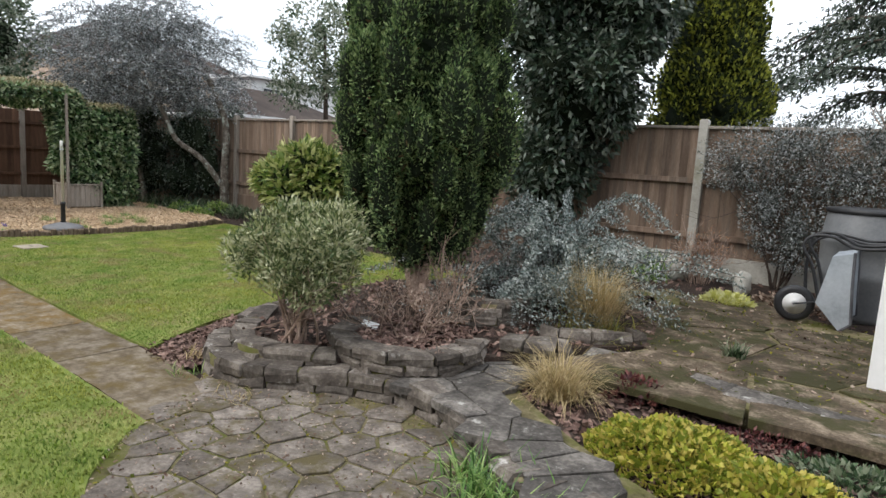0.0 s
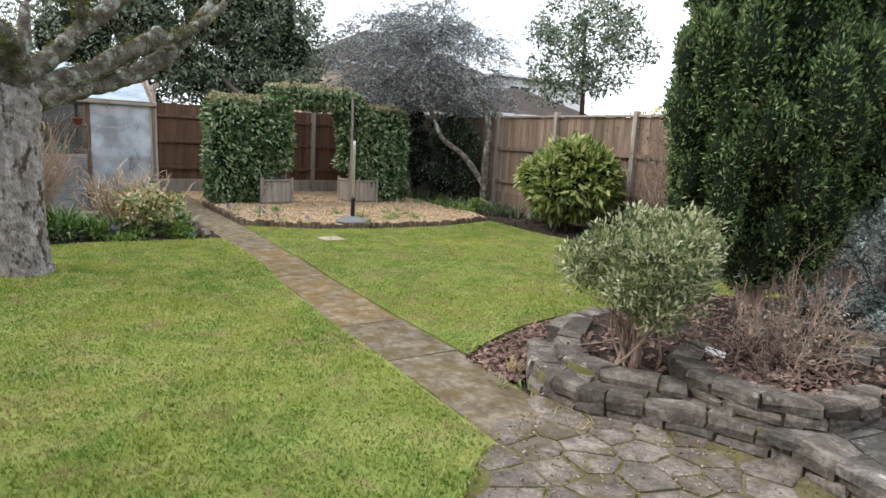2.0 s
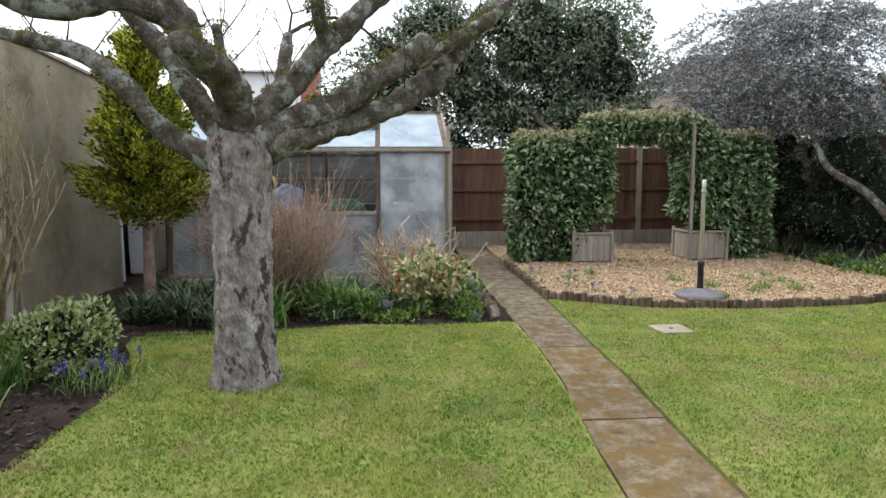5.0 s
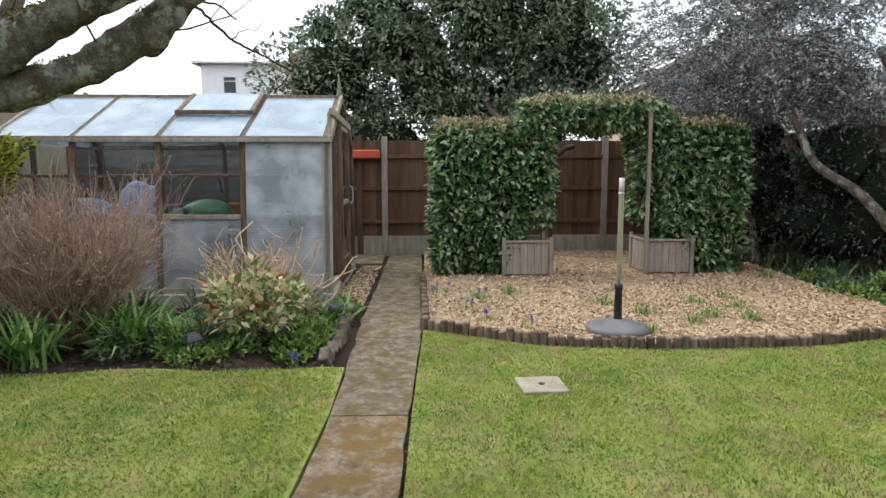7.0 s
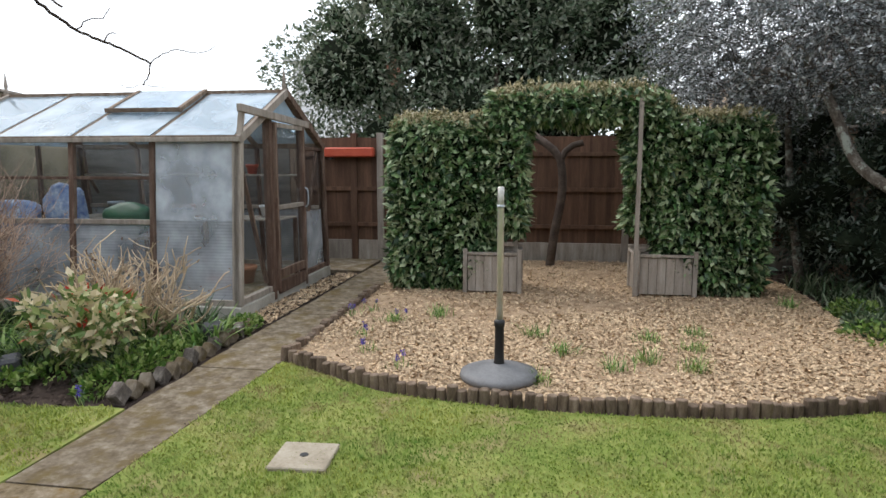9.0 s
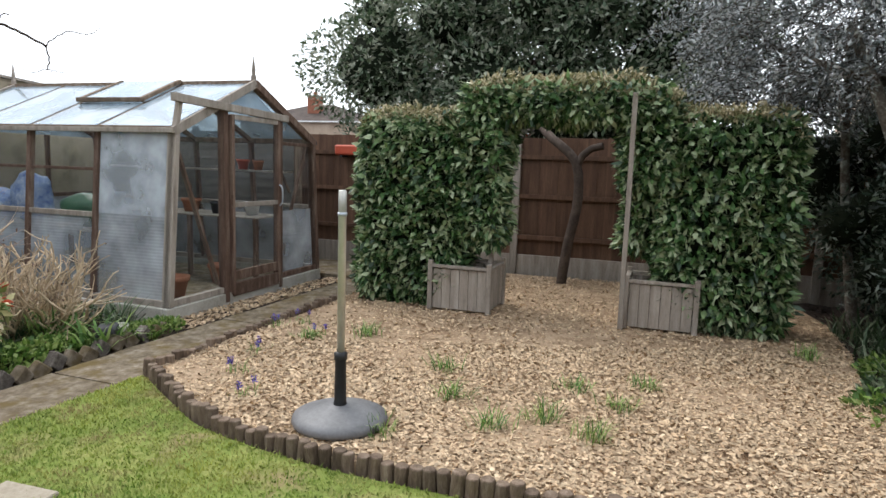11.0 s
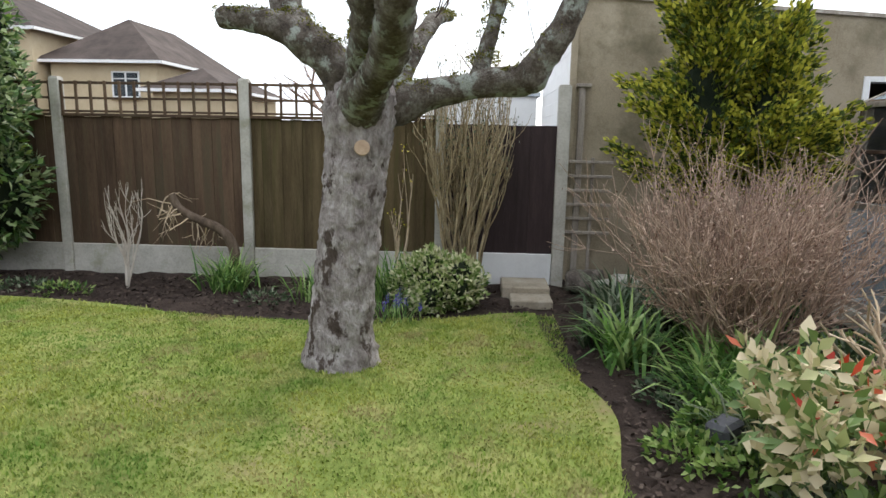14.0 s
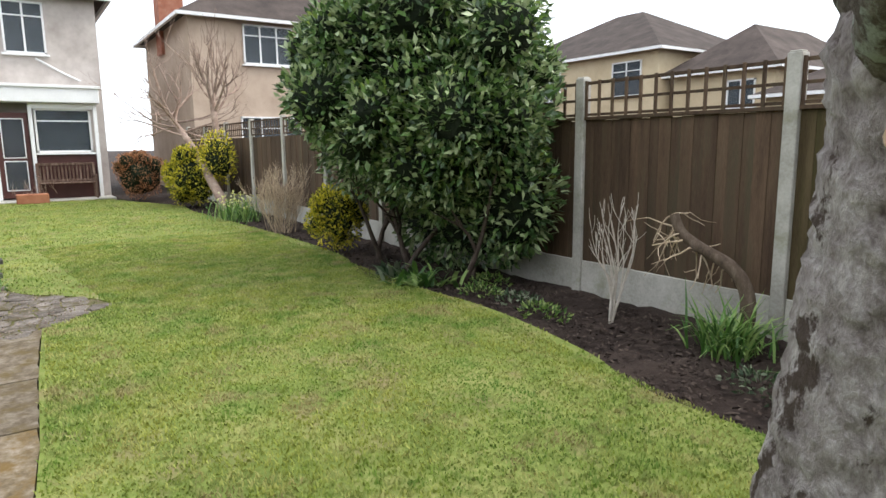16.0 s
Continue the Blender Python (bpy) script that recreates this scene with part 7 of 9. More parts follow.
# cedar with drooping layered boughs beyond the fence
ced = thing("cedar_tree", "tall dark cedar with drooping layered boughs", "tree")
rc = np.random.default_rng(63)
boughs, CP, CD = [line3([(-0.9, 15.0, -0.05), (-0.7, 15.0, 2.0), (-0.2, 15.0, 4.5), (0.0, 15.0, 8.5)], 0.24, 0.08, 0.3)], [], []
for k in range(46):
    z = 2.9 + 5.6 * k / 46
    a = k * 2.4 + rc.normal() * 0.3
    ln = (2.9 - 1.9 * k / 46) * (0.7 + 0.5 * rc.random())
    o = np.array([-0.3, 15.0, z])
    H = np.array([math.cos(a), math.sin(a), 0])
    q = smooth_line([o, o + H * ln * 0.5 + [0, 0, 0.18], o + H * ln + [0, 0, -0.35 - 0.3 * rc.random()]], 0.15)
    boughs.append((q, np.linspace(0.05, 0.012, len(q))))
    for p in q[2:]:
        m = 64
        CP.append(p + rc.normal(size=(m, 3)) * np.array([0.24, 0.24, 0.07]) - [0, 0, 0.06])
        CD.append(rc.normal(size=(m, 3)) * 0.5 + H * 0.6 + [0, 0, -0.6])
part_np("trunk", *tube_arrays(boughs, 7), DARKTWIG, ced, "", True)
part_np("foliage", *leaf_arrays(np.concatenate(CP), np.concatenate(CD), 0.13, 0.04, rc), DARKLEAF, ced, "blue-green needle sprays")
silver = bare_shrub("wall_shrub", "silvery twiggy shrub trained against the fence", "shrub", (-1.35, 8.35, 0.1), 9, 0.75, 0.014, 3, DARKTWIG, 64, 0.5, 0.5, (2, 3), 0.2, 0.1)
rw = np.random.default_rng(65)
P, D = blob_points([(-1.3, 8.3, 1.75, 0.95, 0.25, 0.35), (-0.5, 8.3, 1.85, 0.7, 0.25, 0.3), (-1.5, 8.3, 1.1, 0.35, 0.2, 0.6), (0.5, 8.3, 1.8, 0.8, 0.25, 0.35), (-1.9, 8.3, 1.5, 0.4, 0.2, 0.3), (-1.2, 8.3, 0.8, 0.4, 0.2, 0.5), (0.6, 8.3, 1.3, 0.7, 0.22, 0.4), (-0.7, 8.3, 1.45, 0.6, 0.2, 0.35)], 30000, rw, 0.9, 0.12)
part_np("foliage", *leaf_arrays(P, D + rw.normal(size=D.shape) * 0.8, 0.036, 0.018, rw), DUSKLEAF, silver, "tiny silver-grey leaves")
bare_shrub("berberis", "low reddish-brown leafless shrub by the fence", "shrub", (-2.1, 7.9, 0.1), 34, 0.3, 0.005, 3, TWIGBARK, 66, 0.5, 0.8, (2, 3), 0.15, 0.12, (COPPERLEAF, 700, 0.02, 0.01), 0.15)
strap_clump("iris_clump", "green strap-leaved clump below the fence", "plant", (-3.2, 7.3, 0.1), 120, 0.45, 0.022, DULLLEAF, 67, 0.5, 0.8, 0.15)
strap_clump("iris_clump", "green strap-leaved clump below the fence", "plant", (-2.6, 7.7, 0.1), 90, 0.4, 0.022, STRAPLEAF, 68, 0.5, 0.8, 0.12)
mat_of_leaves("primrose", "pale yellow primrose clump on the patio edge", "plant", (-1.5, 6.75, 0.12), 0.24, 0.18, 0.12, 420, 0.06, 0.045, PETALPALE, 69, 0.9)
mat_of_leaves("dead_bracken", "heap of rusty dead leaves below the fence", "plant", (-1.0, 7.2, 0.12), 0.4, 0.3, 0.1, 600, 0.06, 0.03, DRYLEAF, 70, 0.4)
sack("rock", (-2.45, 7.95, 0.1), (0.22, 0.15, 0.14), CONCRETE, "pale rounded stone against the fence", "rock", 71, 0.8)
sack("garden_ornament", (-1.55, 7.6, 0.1), (0.09, 0.09, 0.14), CONCRETE, "small weathered pale stone ornament", "ornament", 72, 0.9)

# water butt, barrow, hose, white corner
butt = thing("water_butt", "grey plastic water butt with a black lid", "water butt", (-0.47, 7.33, 0.12))
bm = bmesh.new()
lathe(bm, [(0.30, 0.0), (0.33, 0.05), (0.36, 0.4), (0.375, 0.43), (0.36, 0.46), (0.37, 0.70), (0.385, 0.73), (0.385, 0.76), (0.37, 0.79), (0.345, 1.0), (0.335, 1.02)], 40)
part("barrel", bm, BUTTP, butt, "pale grey barrel", True)
bm = bmesh.new()
lathe(bm, [(0.345, 1.005), (0.36, 1.01), (0.36, 1.045), (0.28, 1.06), (0.05, 1.065)], 40)
part("lid", bm, BLACKP, butt, "black lid", True)
barrow = thing("wheelbarrow", "blue-grey galvanised wheelbarrow upended beside the water butt", "wheelbarrow", (-0.58, 6.30, 0.172))
TRAYSIDE = [(-0.05, 0.62), (0.10, 0.66), (0.14, 0.07), (0.06, 0.0), (-0.13, 0.21)]
bm = bmesh.new()
near = [bm.verts.new((x, 0.0, z)) for x, z in TRAYSIDE]
back = [bm.verts.new((x, 0.52, z)) for x, z in TRAYSIDE]
for f in (near, back[::-1], (near[0], near[4], back[4], back[0]), (near[4], near[3], back[3], back[4]), (near[0], back[0], back[1], near[1])):
    bm.faces.new(f)
bmesh.ops.recalc_face_normals(bm, faces=bm.faces[:])
bmesh.ops.solidify(bm, geom=bm.faces[:], thickness=0.005)
part("tray", bm, STEEL, barrow, "blue-grey galvanised tray")
for y in (-0.012, 0.532):
    q = np.array([(0.105, y, 0.67), (0.12, y, 0.37), (0.145, y, 0.07), (0.07, y, -0.0)])
    part_np("rim_tube", *tube_arrays([(q, np.full(4, 0.012))], 8), SLATE, barrow, "rolled tray rim", True)
wheel = under(new("wheel"), barrow)
wheel.matrix_basis = pose(-0.30, 0.10, 0.162, 90, 0, 12)
bm = bmesh.new()
lathe(bm, [(0.095, -0.035), (0.13, -0.045), (0.152, -0.03), (0.162, 0.0), (0.152, 0.03), (0.13, 0.045), (0.095, 0.035)], 28)
part("tyre", bm, BLACKP, wheel, "black rubber tyre", True)
bm = bmesh.new()
lathe(bm, [(0.095, -0.036), (0.088, -0.03), (0.04, -0.02), (0.03, -0.02), (0.022, -0.06), (0.022, 0.06), (0.03, 0.02), (0.088, 0.03), (0.095, 0.036)], 24)
part("rim", bm, WHITEP, wheel, "white wheel rim", True)
for y in (0.02, 0.2):
    bar("fork", (-0.30, y, 0.165), (-0.12, y + 0.03, 0.21), 0.022, 0.012, BLACKP, barrow, "", (0, 0, 1))
for y in (0.06, 0.44):
    q = smooth_line([(-0.12, y, 0.24), (-0.20, y, 0.52), (-0.28, y, 0.66), (-0.24, y, 0.76), (-0.08, y, 0.78), (0.10, y, 0.70), (0.32, y, 0.72)], 0.04)
    part_np("handle_tube", *tube_arrays([(q, np.full(len(q), 0.014))], 8), BLACKP, barrow, "black tubular handle", True)
hose = smooth_line([(-0.84, 6.86, 0.17), (-0.88, 6.86, 0.62), (-0.84, 6.84, 0.84), (-0.70, 6.83, 0.92), (-0.42, 6.85, 0.88), (-0.12, 6.88, 0.88), (0.03, 6.98, 0.6), (0.03, 6.98, 0.17)], 0.04)
tagged(part_np("hose", *tube_arrays([(hose, np.full(len(hose), 0.012)), (hose + [0, 0.03, 0.026], np.full(len(hose), 0.012))], 8), BLACKP, None, "", True), "black garden hose draped behind the barrow", "hose")
tagged(block("white_panel", (-0.22, 4.68, 0.16), (-0.06, 6.1, 2.2), WHITEP, None, "", 0.01), "white painted corner panel standing on the patio", "panel", kind="structure")

# --- long border below the pale fence and the far corner ---
leafy_shrub("spotted_laurel", "rounded yellow-spotted laurel bush before the fence", "shrub", [(-9.0, 7.75, 0.82, 0.85, 0.62, 0.62)] + around((-9.0, 7.75, 0.85), (0.85, 0.62, 0.62), 26, 81, 0.24), 5200, 0.18, 0.062, SPOTLAUREL, 81, [line3([(-9.0, 7.8, -0.05), (-9.0, 7.75, 0.8)], 0.04, 0.02)], None, 0.7, -0.05, 0.6, 0.4, 0.0, 0.75)
bare_shrub("bare_shrub", "twiggy leafless shrub against the fence", "shrub", (-7.05, 8.1, -0.05), 34, 0.80, 0.014, 3, TWIGBARK, 82, 0.4, 0.5, (2, 3), 0.35, 0.1, (DRYLEAF, 1500, 0.045, 0.02), 0.35)
bare_shrub("bare_shrub", "thin leafless rose stems against the fence", "shrub", (-5.6, 8.2, -0.05), 14, 0.7, 0.009, 3, DARKTWIG, 83, 0.35, 0.4, (2, 3), 0.35, 0.1, (DRYLEAF, 200, 0.03, 0.014), 0.2)
rq = np.random.default_rng(84)
for k in range(26):
    x, y = -5.2 - 7.6 * rq.random(), 7.25 + 1.0 * rq.random()
    if abs(x + 9.0) < 0.7:
        continue
    if k % 3 == 0:
        strap_clump("border_plant", "dull green strap-leaved border plant", "plant", (x, y, -0.04), 70, 0.26 + 0.12 * rq.random(), 0.02, DULLLEAF, 840 + k, 0.6, 1.0, 0.08, group="plants along the fence border")
    else:
        mat_of_leaves("groundcover", "low green leafy groundcover in the border", "plant", (x, y, -0.04), 0.28 + 0.2 * rq.random(), 0.25, 0.16 + 0.12 * rq.random(), 420, 0.06, 0.03, DULLLEAF if k % 2 else GROUNDLEAF, 860 + k, 0.6)
for k in range(12):
    x, y = -11.0 - 4.2 * rq.random(), 7.7 + 0.7 * rq.random()
    strap_clump("iris_clump", "grey-green iris leaves in the shaded corner", "plant", (x, y, -0.04), 60, 0.34, 0.022, DULLLEAF, 900 + k, 0.7, 0.9, 0.1, group="iris in the corner")
rol = np.random.default_rng(91)
olive = thing("olive_tree", "spreading silver-leaved evergreen tree in the corner", "tree")
part_np("trunk", *tube_arrays([line3([(-12.15, 8.35, -0.05), (-12.2, 8.35, 0.8), (-12.25, 8.4, 1.9), (-12.8, 8.3, 2.9)], 0.10, 0.05), line3([(-12.17, 8.33, 0.5), (-12.5, 8.0, 1.1), (-13.0, 7.7, 1.5), (-13.2, 7.5, 2.1), (-13.9, 7.4, 2.8)], 0.07, 0.04), line3([(-13.4, 7.55, 2.3), (-14.3, 7.2, 2.6), (-15.0, 6.9, 2.9)], 0.05, 0.03), line3([(-14.4, 7.8, -0.05), (-14.5, 7.6, 1.5), (-14.5, 7.5, 3.0)], 0.06, 0.03)], 8), MOSSBARK, olive, "grey-brown leaning stems", True)
P, D = blob_points([(-14.0, 7.5, 2.9, 1.3, 1.1, 0.75), (-14.6, 6.9, 3.4, 1.2, 1.1, 0.8), (-13.6, 8.4, 3.3, 1.2, 1.1, 0.8), (-14.5, 8.2, 4.0, 1.1, 1.0, 0.8), (-15.0, 7.0, 2.7, 0.9, 0.9, 0.6), (-13.0, 8.5, 2.5, 0.9, 0.7, 0.5)] + around((-14.1, 7.7, 3.1), (1.6, 1.5, 1.1), 30, 91, 0.36), 3000, rol, 0.8, 0.08)
sprays, LP, LD = [], [], []
for p, d in zip(P, D):
    H = unit(np.array([d[0], d[1], 0.15 * d[2]]) + rol.normal(size=3) * [0.35, 0.35, 0.15])
    ln = 0.28 + 0.34 * rol.random()
    q = np.array([p + H * ln * f + [0, 0, ln * (0.22 * f - 0.6 * f * f)] for f in np.linspace(0, 1, 6)])
    sprays.append((q, np.linspace(0.005, 0.0018, 6)))
    f = rol.random(24)
    LP.append(p + H * (ln * f)[:, None] + np.array([0, 0, 1.0]) * (ln * (0.22 * f - 0.6 * f * f))[:, None] + rol.normal(size=(24, 3)) * 0.012)
    LD.append(H * 0.5 + rol.normal(size=(24, 3)) * 0.6 + [0, 0, 0.1])
tagged(part_np("twig_growth", *tube_arrays(sprays, 3), DARKTWIG, olive, "fine dark twigs"), kind="stuff")
tagged(part_np("foliage", *leaf_arrays(np.concatenate(LP), np.concatenate(LD), 0.055, 0.022, rol), SILVERLEAF, olive, "small silver-grey leaves"), kind="stuff")
leafy_shrub("shade_shrub", "dull dark shrub under the corner tree", "shrub", [(-14.7, 8.0, 0.9, 0.9, 0.5, 0.95), (-13.6, 8.25, 0.6, 0.7, 0.4, 0.6), (-15.3, 7.6, 1.5, 0.5, 0.6, 0.8), (-13.4, 8.3, 1.5, 0.9, 0.3, 0.7), (-12.8, 8.35, 0.9, 0.4, 0.25, 0.8)] + around((-14.3, 8.0, 1.2), (1.3, 0.5, 0.9), 18, 92, 0.25), 8500, 0.075, 0.03, DARKLEAF, 92, (), None, 0.6, 0.0, 0.8, 0.6, 0.1, 0.7)

# --- on and beside the chip bed ---
rt = np.random.default_rng(101)
for k, (x, y) in enumerate(((-10.75, 5.35), (-11.35, 5.45), (-10.55, 5.1), (-11.1, 5.75), (-11.6, 5.9), (-10.9, 4.75), (-10.6, 5.65), (-11.7, 3.2), (-12.0, 3.6), (-10.2, 4.55), (-12.9, 7.1), (-11.4, 4.5))):
    strap_clump("grass_tuft", "small green grass tuft pushing through the chips", "grass", (x, y, 0.035), 70, 0.10 + 0.05 * rt.random(), 0.006, STRAPLEAF if k % 3 else GROUNDLEAF, 1010 + k, 0.7, 0.8, 0.05, group="tufts in the chip bed")
for k, (x, y) in enumerate(((-11.2, 3.05), (-11.75, 3.25), (-10.75, 3.25), (-12.1, 2.9), (-10.4, 3.55), (-11.9, 2.75), (-9.62, 1.66))):
    strap_clump("grape_hyacinth", "small clump of violet grape hyacinths", "flower", (x, y, 0.035 if k < 6 else -0.03), 22, 0.10, 0.005, STRAPLEAF, 1030 + k, 0.6, 0.9, 0.04, (PETALBLUE, 2, 0.11), group="grape hyacinths")

# --- greenhouse border ---
gold = thing("golden_conifer", "golden feathery conifer with a bare reddish trunk", "tree")
rgo = np.random.default_rng(111)
boughs = [line3([(-10.7, -1.8, -0.05), (-10.75, -1.8, 0.6), (-10.66, -1.77, 1.6), (-10.62, -1.75, 2.7)], 0.075, 0.012), line3([(-10.72, -1.79, 0.9), (-10.95, -1.7, 1.4), (-11.1, -1.68, 2.2)], 0.04, 0.012)]
GP, GD = [], []
for k in range(210):
    f = rgo.random()
    main = k % 3 != 0
    top = 2.75 if main else 2.3
    ax_, ay_ = (-10.62, -1.76) if main else (-11.08, -1.70)
    z = 0.85 + (top - 0.85) * f
    a = rgo.random() * 2 * np.pi
    ln = (0.16 + 0.76 * (1 - f) ** 0.8) * (0.85 if main else 0.75) * (0.55 + 0.65 * rgo.random())
    H = np.array([math.cos(a), 0.8 * math.sin(a), 0.55 + 0.5 * f + 0.2 * rgo.random()])
    o = np.array([ax_, ay_, z])
    q = smooth_line([o, o + H * ln * 0.55, o + H * ln + [0, 0, -0.10 * ln]], 0.04)
    boughs.append((q, np.linspace(0.009, 0.0025, len(q))))
    for i, p in enumerate(q[len(q) // 4:]):
        w = 0.065 * (1 - 0.8 * i / len(q))
        GP.append(p + rgo.normal(size=(17, 3)) * w)
        GD.append(unit(H) + rgo.normal(size=(17, 3)) * 0.35 + [0, 0, -0.1])
part_np("trunk", *tube_arrays(boughs, 5), TWIGBARK, gold, "", True)
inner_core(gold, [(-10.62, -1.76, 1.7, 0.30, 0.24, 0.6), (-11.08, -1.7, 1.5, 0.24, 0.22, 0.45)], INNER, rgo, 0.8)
tagged(part_np("foliage", *leaf_arrays(np.concatenate(GP), np.concatenate(GD), 0.058, 0.03, rgo), GOLDLEAF, gold, "yellow-green feathery sprays"), kind="stuff")
bare_shrub("spirea", "dense rounded shrub of fine rosy-brown leafless twigs", "shrub", (-10.5, -0.42, -0.05), 92, 0.60, 0.013, 3, ROSYTWIG, 112, 0.42, 0.95, (3, 4), 0.2, 0.13, (ROSYBUD, 6000, 0.022, 0.010), 0.22, 4)
bare_shrub("hydrangea", "pruned straw-coloured hydrangea canes with a few buds", "shrub", (-10.95, 1.05, -0.05), 60, 0.47, 0.0125, 2, PALETWIG, 113, 0.6, 1.1, (2, 3), 0.14, 0.15, (DRYLEAF, 240, 0.035, 0.018), 0.28, 6, 0.6, 0.85)
leafy_shrub("pieris", "cream-variegated shrub with bright red new shoots", "shrub", [(-10.15, 1.25, 0.36, 0.34, 0.42, 0.22)] + around((-10.15, 1.25, 0.36), (0.34, 0.46, 0.26), 16, 114, 0.10), 900, 0.082, 0.048, PIERISLEAF, 114, (), None, 0.6, 0.3, 0.9, 0.95, 0.0, 0.0, extra=[(REDLEAF, 46, 0.09, 0.034, 0.5)])
mat_of_leaves("groundcover", "fresh green creeping groundcover by the edging bricks", "plant", (-10.35, 1.6, -0.03), 0.75, 0.22, 0.12, 1600, 0.05, 0.032, GROUNDLEAF, 115, 0.7)
mat_of_leaves("groundcover", "fresh green creeping groundcover beside the greenhouse", "plant", (-11.4, 1.8, -0.03), 0.4, 0.18, 0.10, 900, 0.045, 0.03, GROUNDLEAF, 116, 0.7)
mat_of_leaves("groundcover", "low light green seedlings on the bare soil", "plant", (-9.85, 0.85, -0.03), 0.28, 0.2, 0.06, 380, 0.05, 0.03, GROUNDLEAF, 117, 0.7)
mat_of_leaves("groundcover", "dull green undergrowth below the hydrangea", "plant", (-10.7, 0.7, -0.03), 0.6, 0.6, 0.14, 1500, 0.05, 0.025, DULLLEAF, 118, 0.6)
for k, (x, y, ln, n, mt) in enumerate(((-9.75, -0.35, 0.42, 90, STRAPLEAF), (-10.05, 0.25, 0.36, 150, STRAPLEAF), (-10.25, 0.0, 0.34, 120, STRAPLEAF), (-10.1, 0.55, 0.3, 100, STRAPLEAF), (-9.85, -1.15, 0.4, 120, DULLLEAF), (-10.2, -1.0, 0.4, 140, DULLLEAF), (-9.95, -1.6, 0.36, 120, DULLLEAF), (-10.4, -1.3, 0.4, 130, DULLLEAF), (-9.65, -0.75, 0.3, 80, DULLLEAF), (-11.0, -0.1, 0.4, 120, DULLLEAF), (-10.9, 1.75, 0.3, 60, STRAPLEAF), (-10.4, 0.15, 0.4, 120, STRAPLEAF))):
    strap_clump("bluebell_clump" if mt is STRAPLEAF else "iris_clump", "lush green strap-leaved clump in the border" if mt is STRAPLEAF else "dark grey-green arching leaves in the border", "plant", (x, y, -0.04), n, ln * 1.15, 0.028, mt, 1200 + k, 0.65, 1.1, 0.07, group="strap-leaved clumps")
for x, y, s, mt, lab in ((-11.02, 1.80, 0.085, SLATE, "dark square block standing by the border"), (-9.98, 0.80, 0.075, SLATE, "grey slate lump on the soil"), (-11.2, 1.72, 0.08, CONCRETE, "pale flat stone leaning by the path"), (-10.15, 0.42, 0.10, WALLSTONE, "brown weathered rock among leaves")):
    b = block("rock", (-s, -s, 0), (s, s * 0.8, s * 2.1 if mt is SLATE else s * 1.6), mt, None, "", 0.02)
    b.matrix_world = pose(x, y, -0.03, 6, 9, 33)
    tagged(b, lab, "rock", "border rocks")
for k, (x, y, s) in enumerate(((-9.75, -2.3, 0.16), (-9.95, -2.15, 0.13), (-9.85, -2.45, 0.15), (-10.15, -2.3, 0.14))):
    sack("rock", (x, y, -0.04), (s, s * 0.8, s * 0.7), CONCRETE if k % 2 else WALLSTONE, "rough tan rock heaped against the garage", "rock", 130 + k, 0.8)

for k in range(26):
    x, y = -9.6 - 1.9 * rq.random(), -1.9 + 3.5 * rq.random()
    if x > -9.75 - 0.25 * abs(y):
        x -= 0.35
    if k % 2:
        mat_of_leaves("groundcover", "leafy green undergrowth in the greenhouse border", "plant", (x, y, -0.04), 0.2 + 0.16 * rq.random(), 0.2, 0.10 + 0.10 * rq.random(), 300, 0.055, 0.028, GROUNDLEAF if k % 4 == 1 else DULLLEAF, 1300 + k, 0.6)
    else:
        strap_clump("bluebell_clump", "lush green strap-leaved clump in the border", "plant", (x, y, -0.04), 80, 0.28 + 0.1 * rq.random(), 0.018, STRAPLEAF if k % 4 else DULLLEAF, 1300 + k, 0.65, 1.1, 0.07, group="strap-leaved clumps")

# --- border below the trellis fence ---
leafy_shrub("euonymus", "low bush of cream-edged green leaves behind the apple tree", "shrub", [(-8.42, -1.62, 0.18, 0.40, 0.34, 0.26)] + around((-8.42, -1.62, 0.2), (0.40, 0.32, 0.2), 14, 141, 0.13), 2800, 0.05, 0.028, CREAMLEAF, 141, (), None, 0.6, 0.3, 0.7, 0.6, 0.0, 0.6, extra=[(GROUNDLEAF, 700, 0.05, 0.03, -0.3)])
strap_clump("grape_hyacinth", "patch of grape hyacinths at the lawn edge", "flower", (-8.05, -1.22, -0.03), 120, 0.2, 0.008, STRAPLEAF, 142, 0.6, 0.9, 0.14, (PETALBLUE, 14, 0.19))
fors = thing("forsythia", "tall many-stemmed leafless forsythia against the fence", "shrub")
rf = np.random.default_rng(143)
out = []
for _ in range(50):
    a, rr = rf.random() * 6.28, 0.16 * rf.random() ** 0.5
    twig(rf, (-8.60 + rr * math.cos(a), -2.28 + rr * math.sin(a), -0.05), (rf.normal() * 0.04, rf.normal() * 0.04, 1), 1.35, 0.014, 3, out, 0.30, (2, 3), 0.5, 0.13, 0.5, 0.45, 7)
part_np("stem_growth", *tube_arrays(out, 5), STEMTAN, fors, "tan ribbed stems", True)["kind"] = "stuff"
tips = np.concatenate([q[0][2:] for q in out])
P = tips[rf.integers(0, len(tips), 900)] + rf.normal(size=(900, 3)) * 0.03
part_np("leaves", *leaf_arrays(P, rf.normal(size=P.shape), 0.03, 0.014, rf), DULLLEAF, fors)
P = tips[rf.integers(0, len(tips), 60)] + rf.normal(size=(60, 3)) * 0.02
part_np("flowers", *leaf_arrays(P, rf.normal(size=P.shape), 0.025, 0.014, rf), YELLOWLEAF, fors, "few yellow flowers")
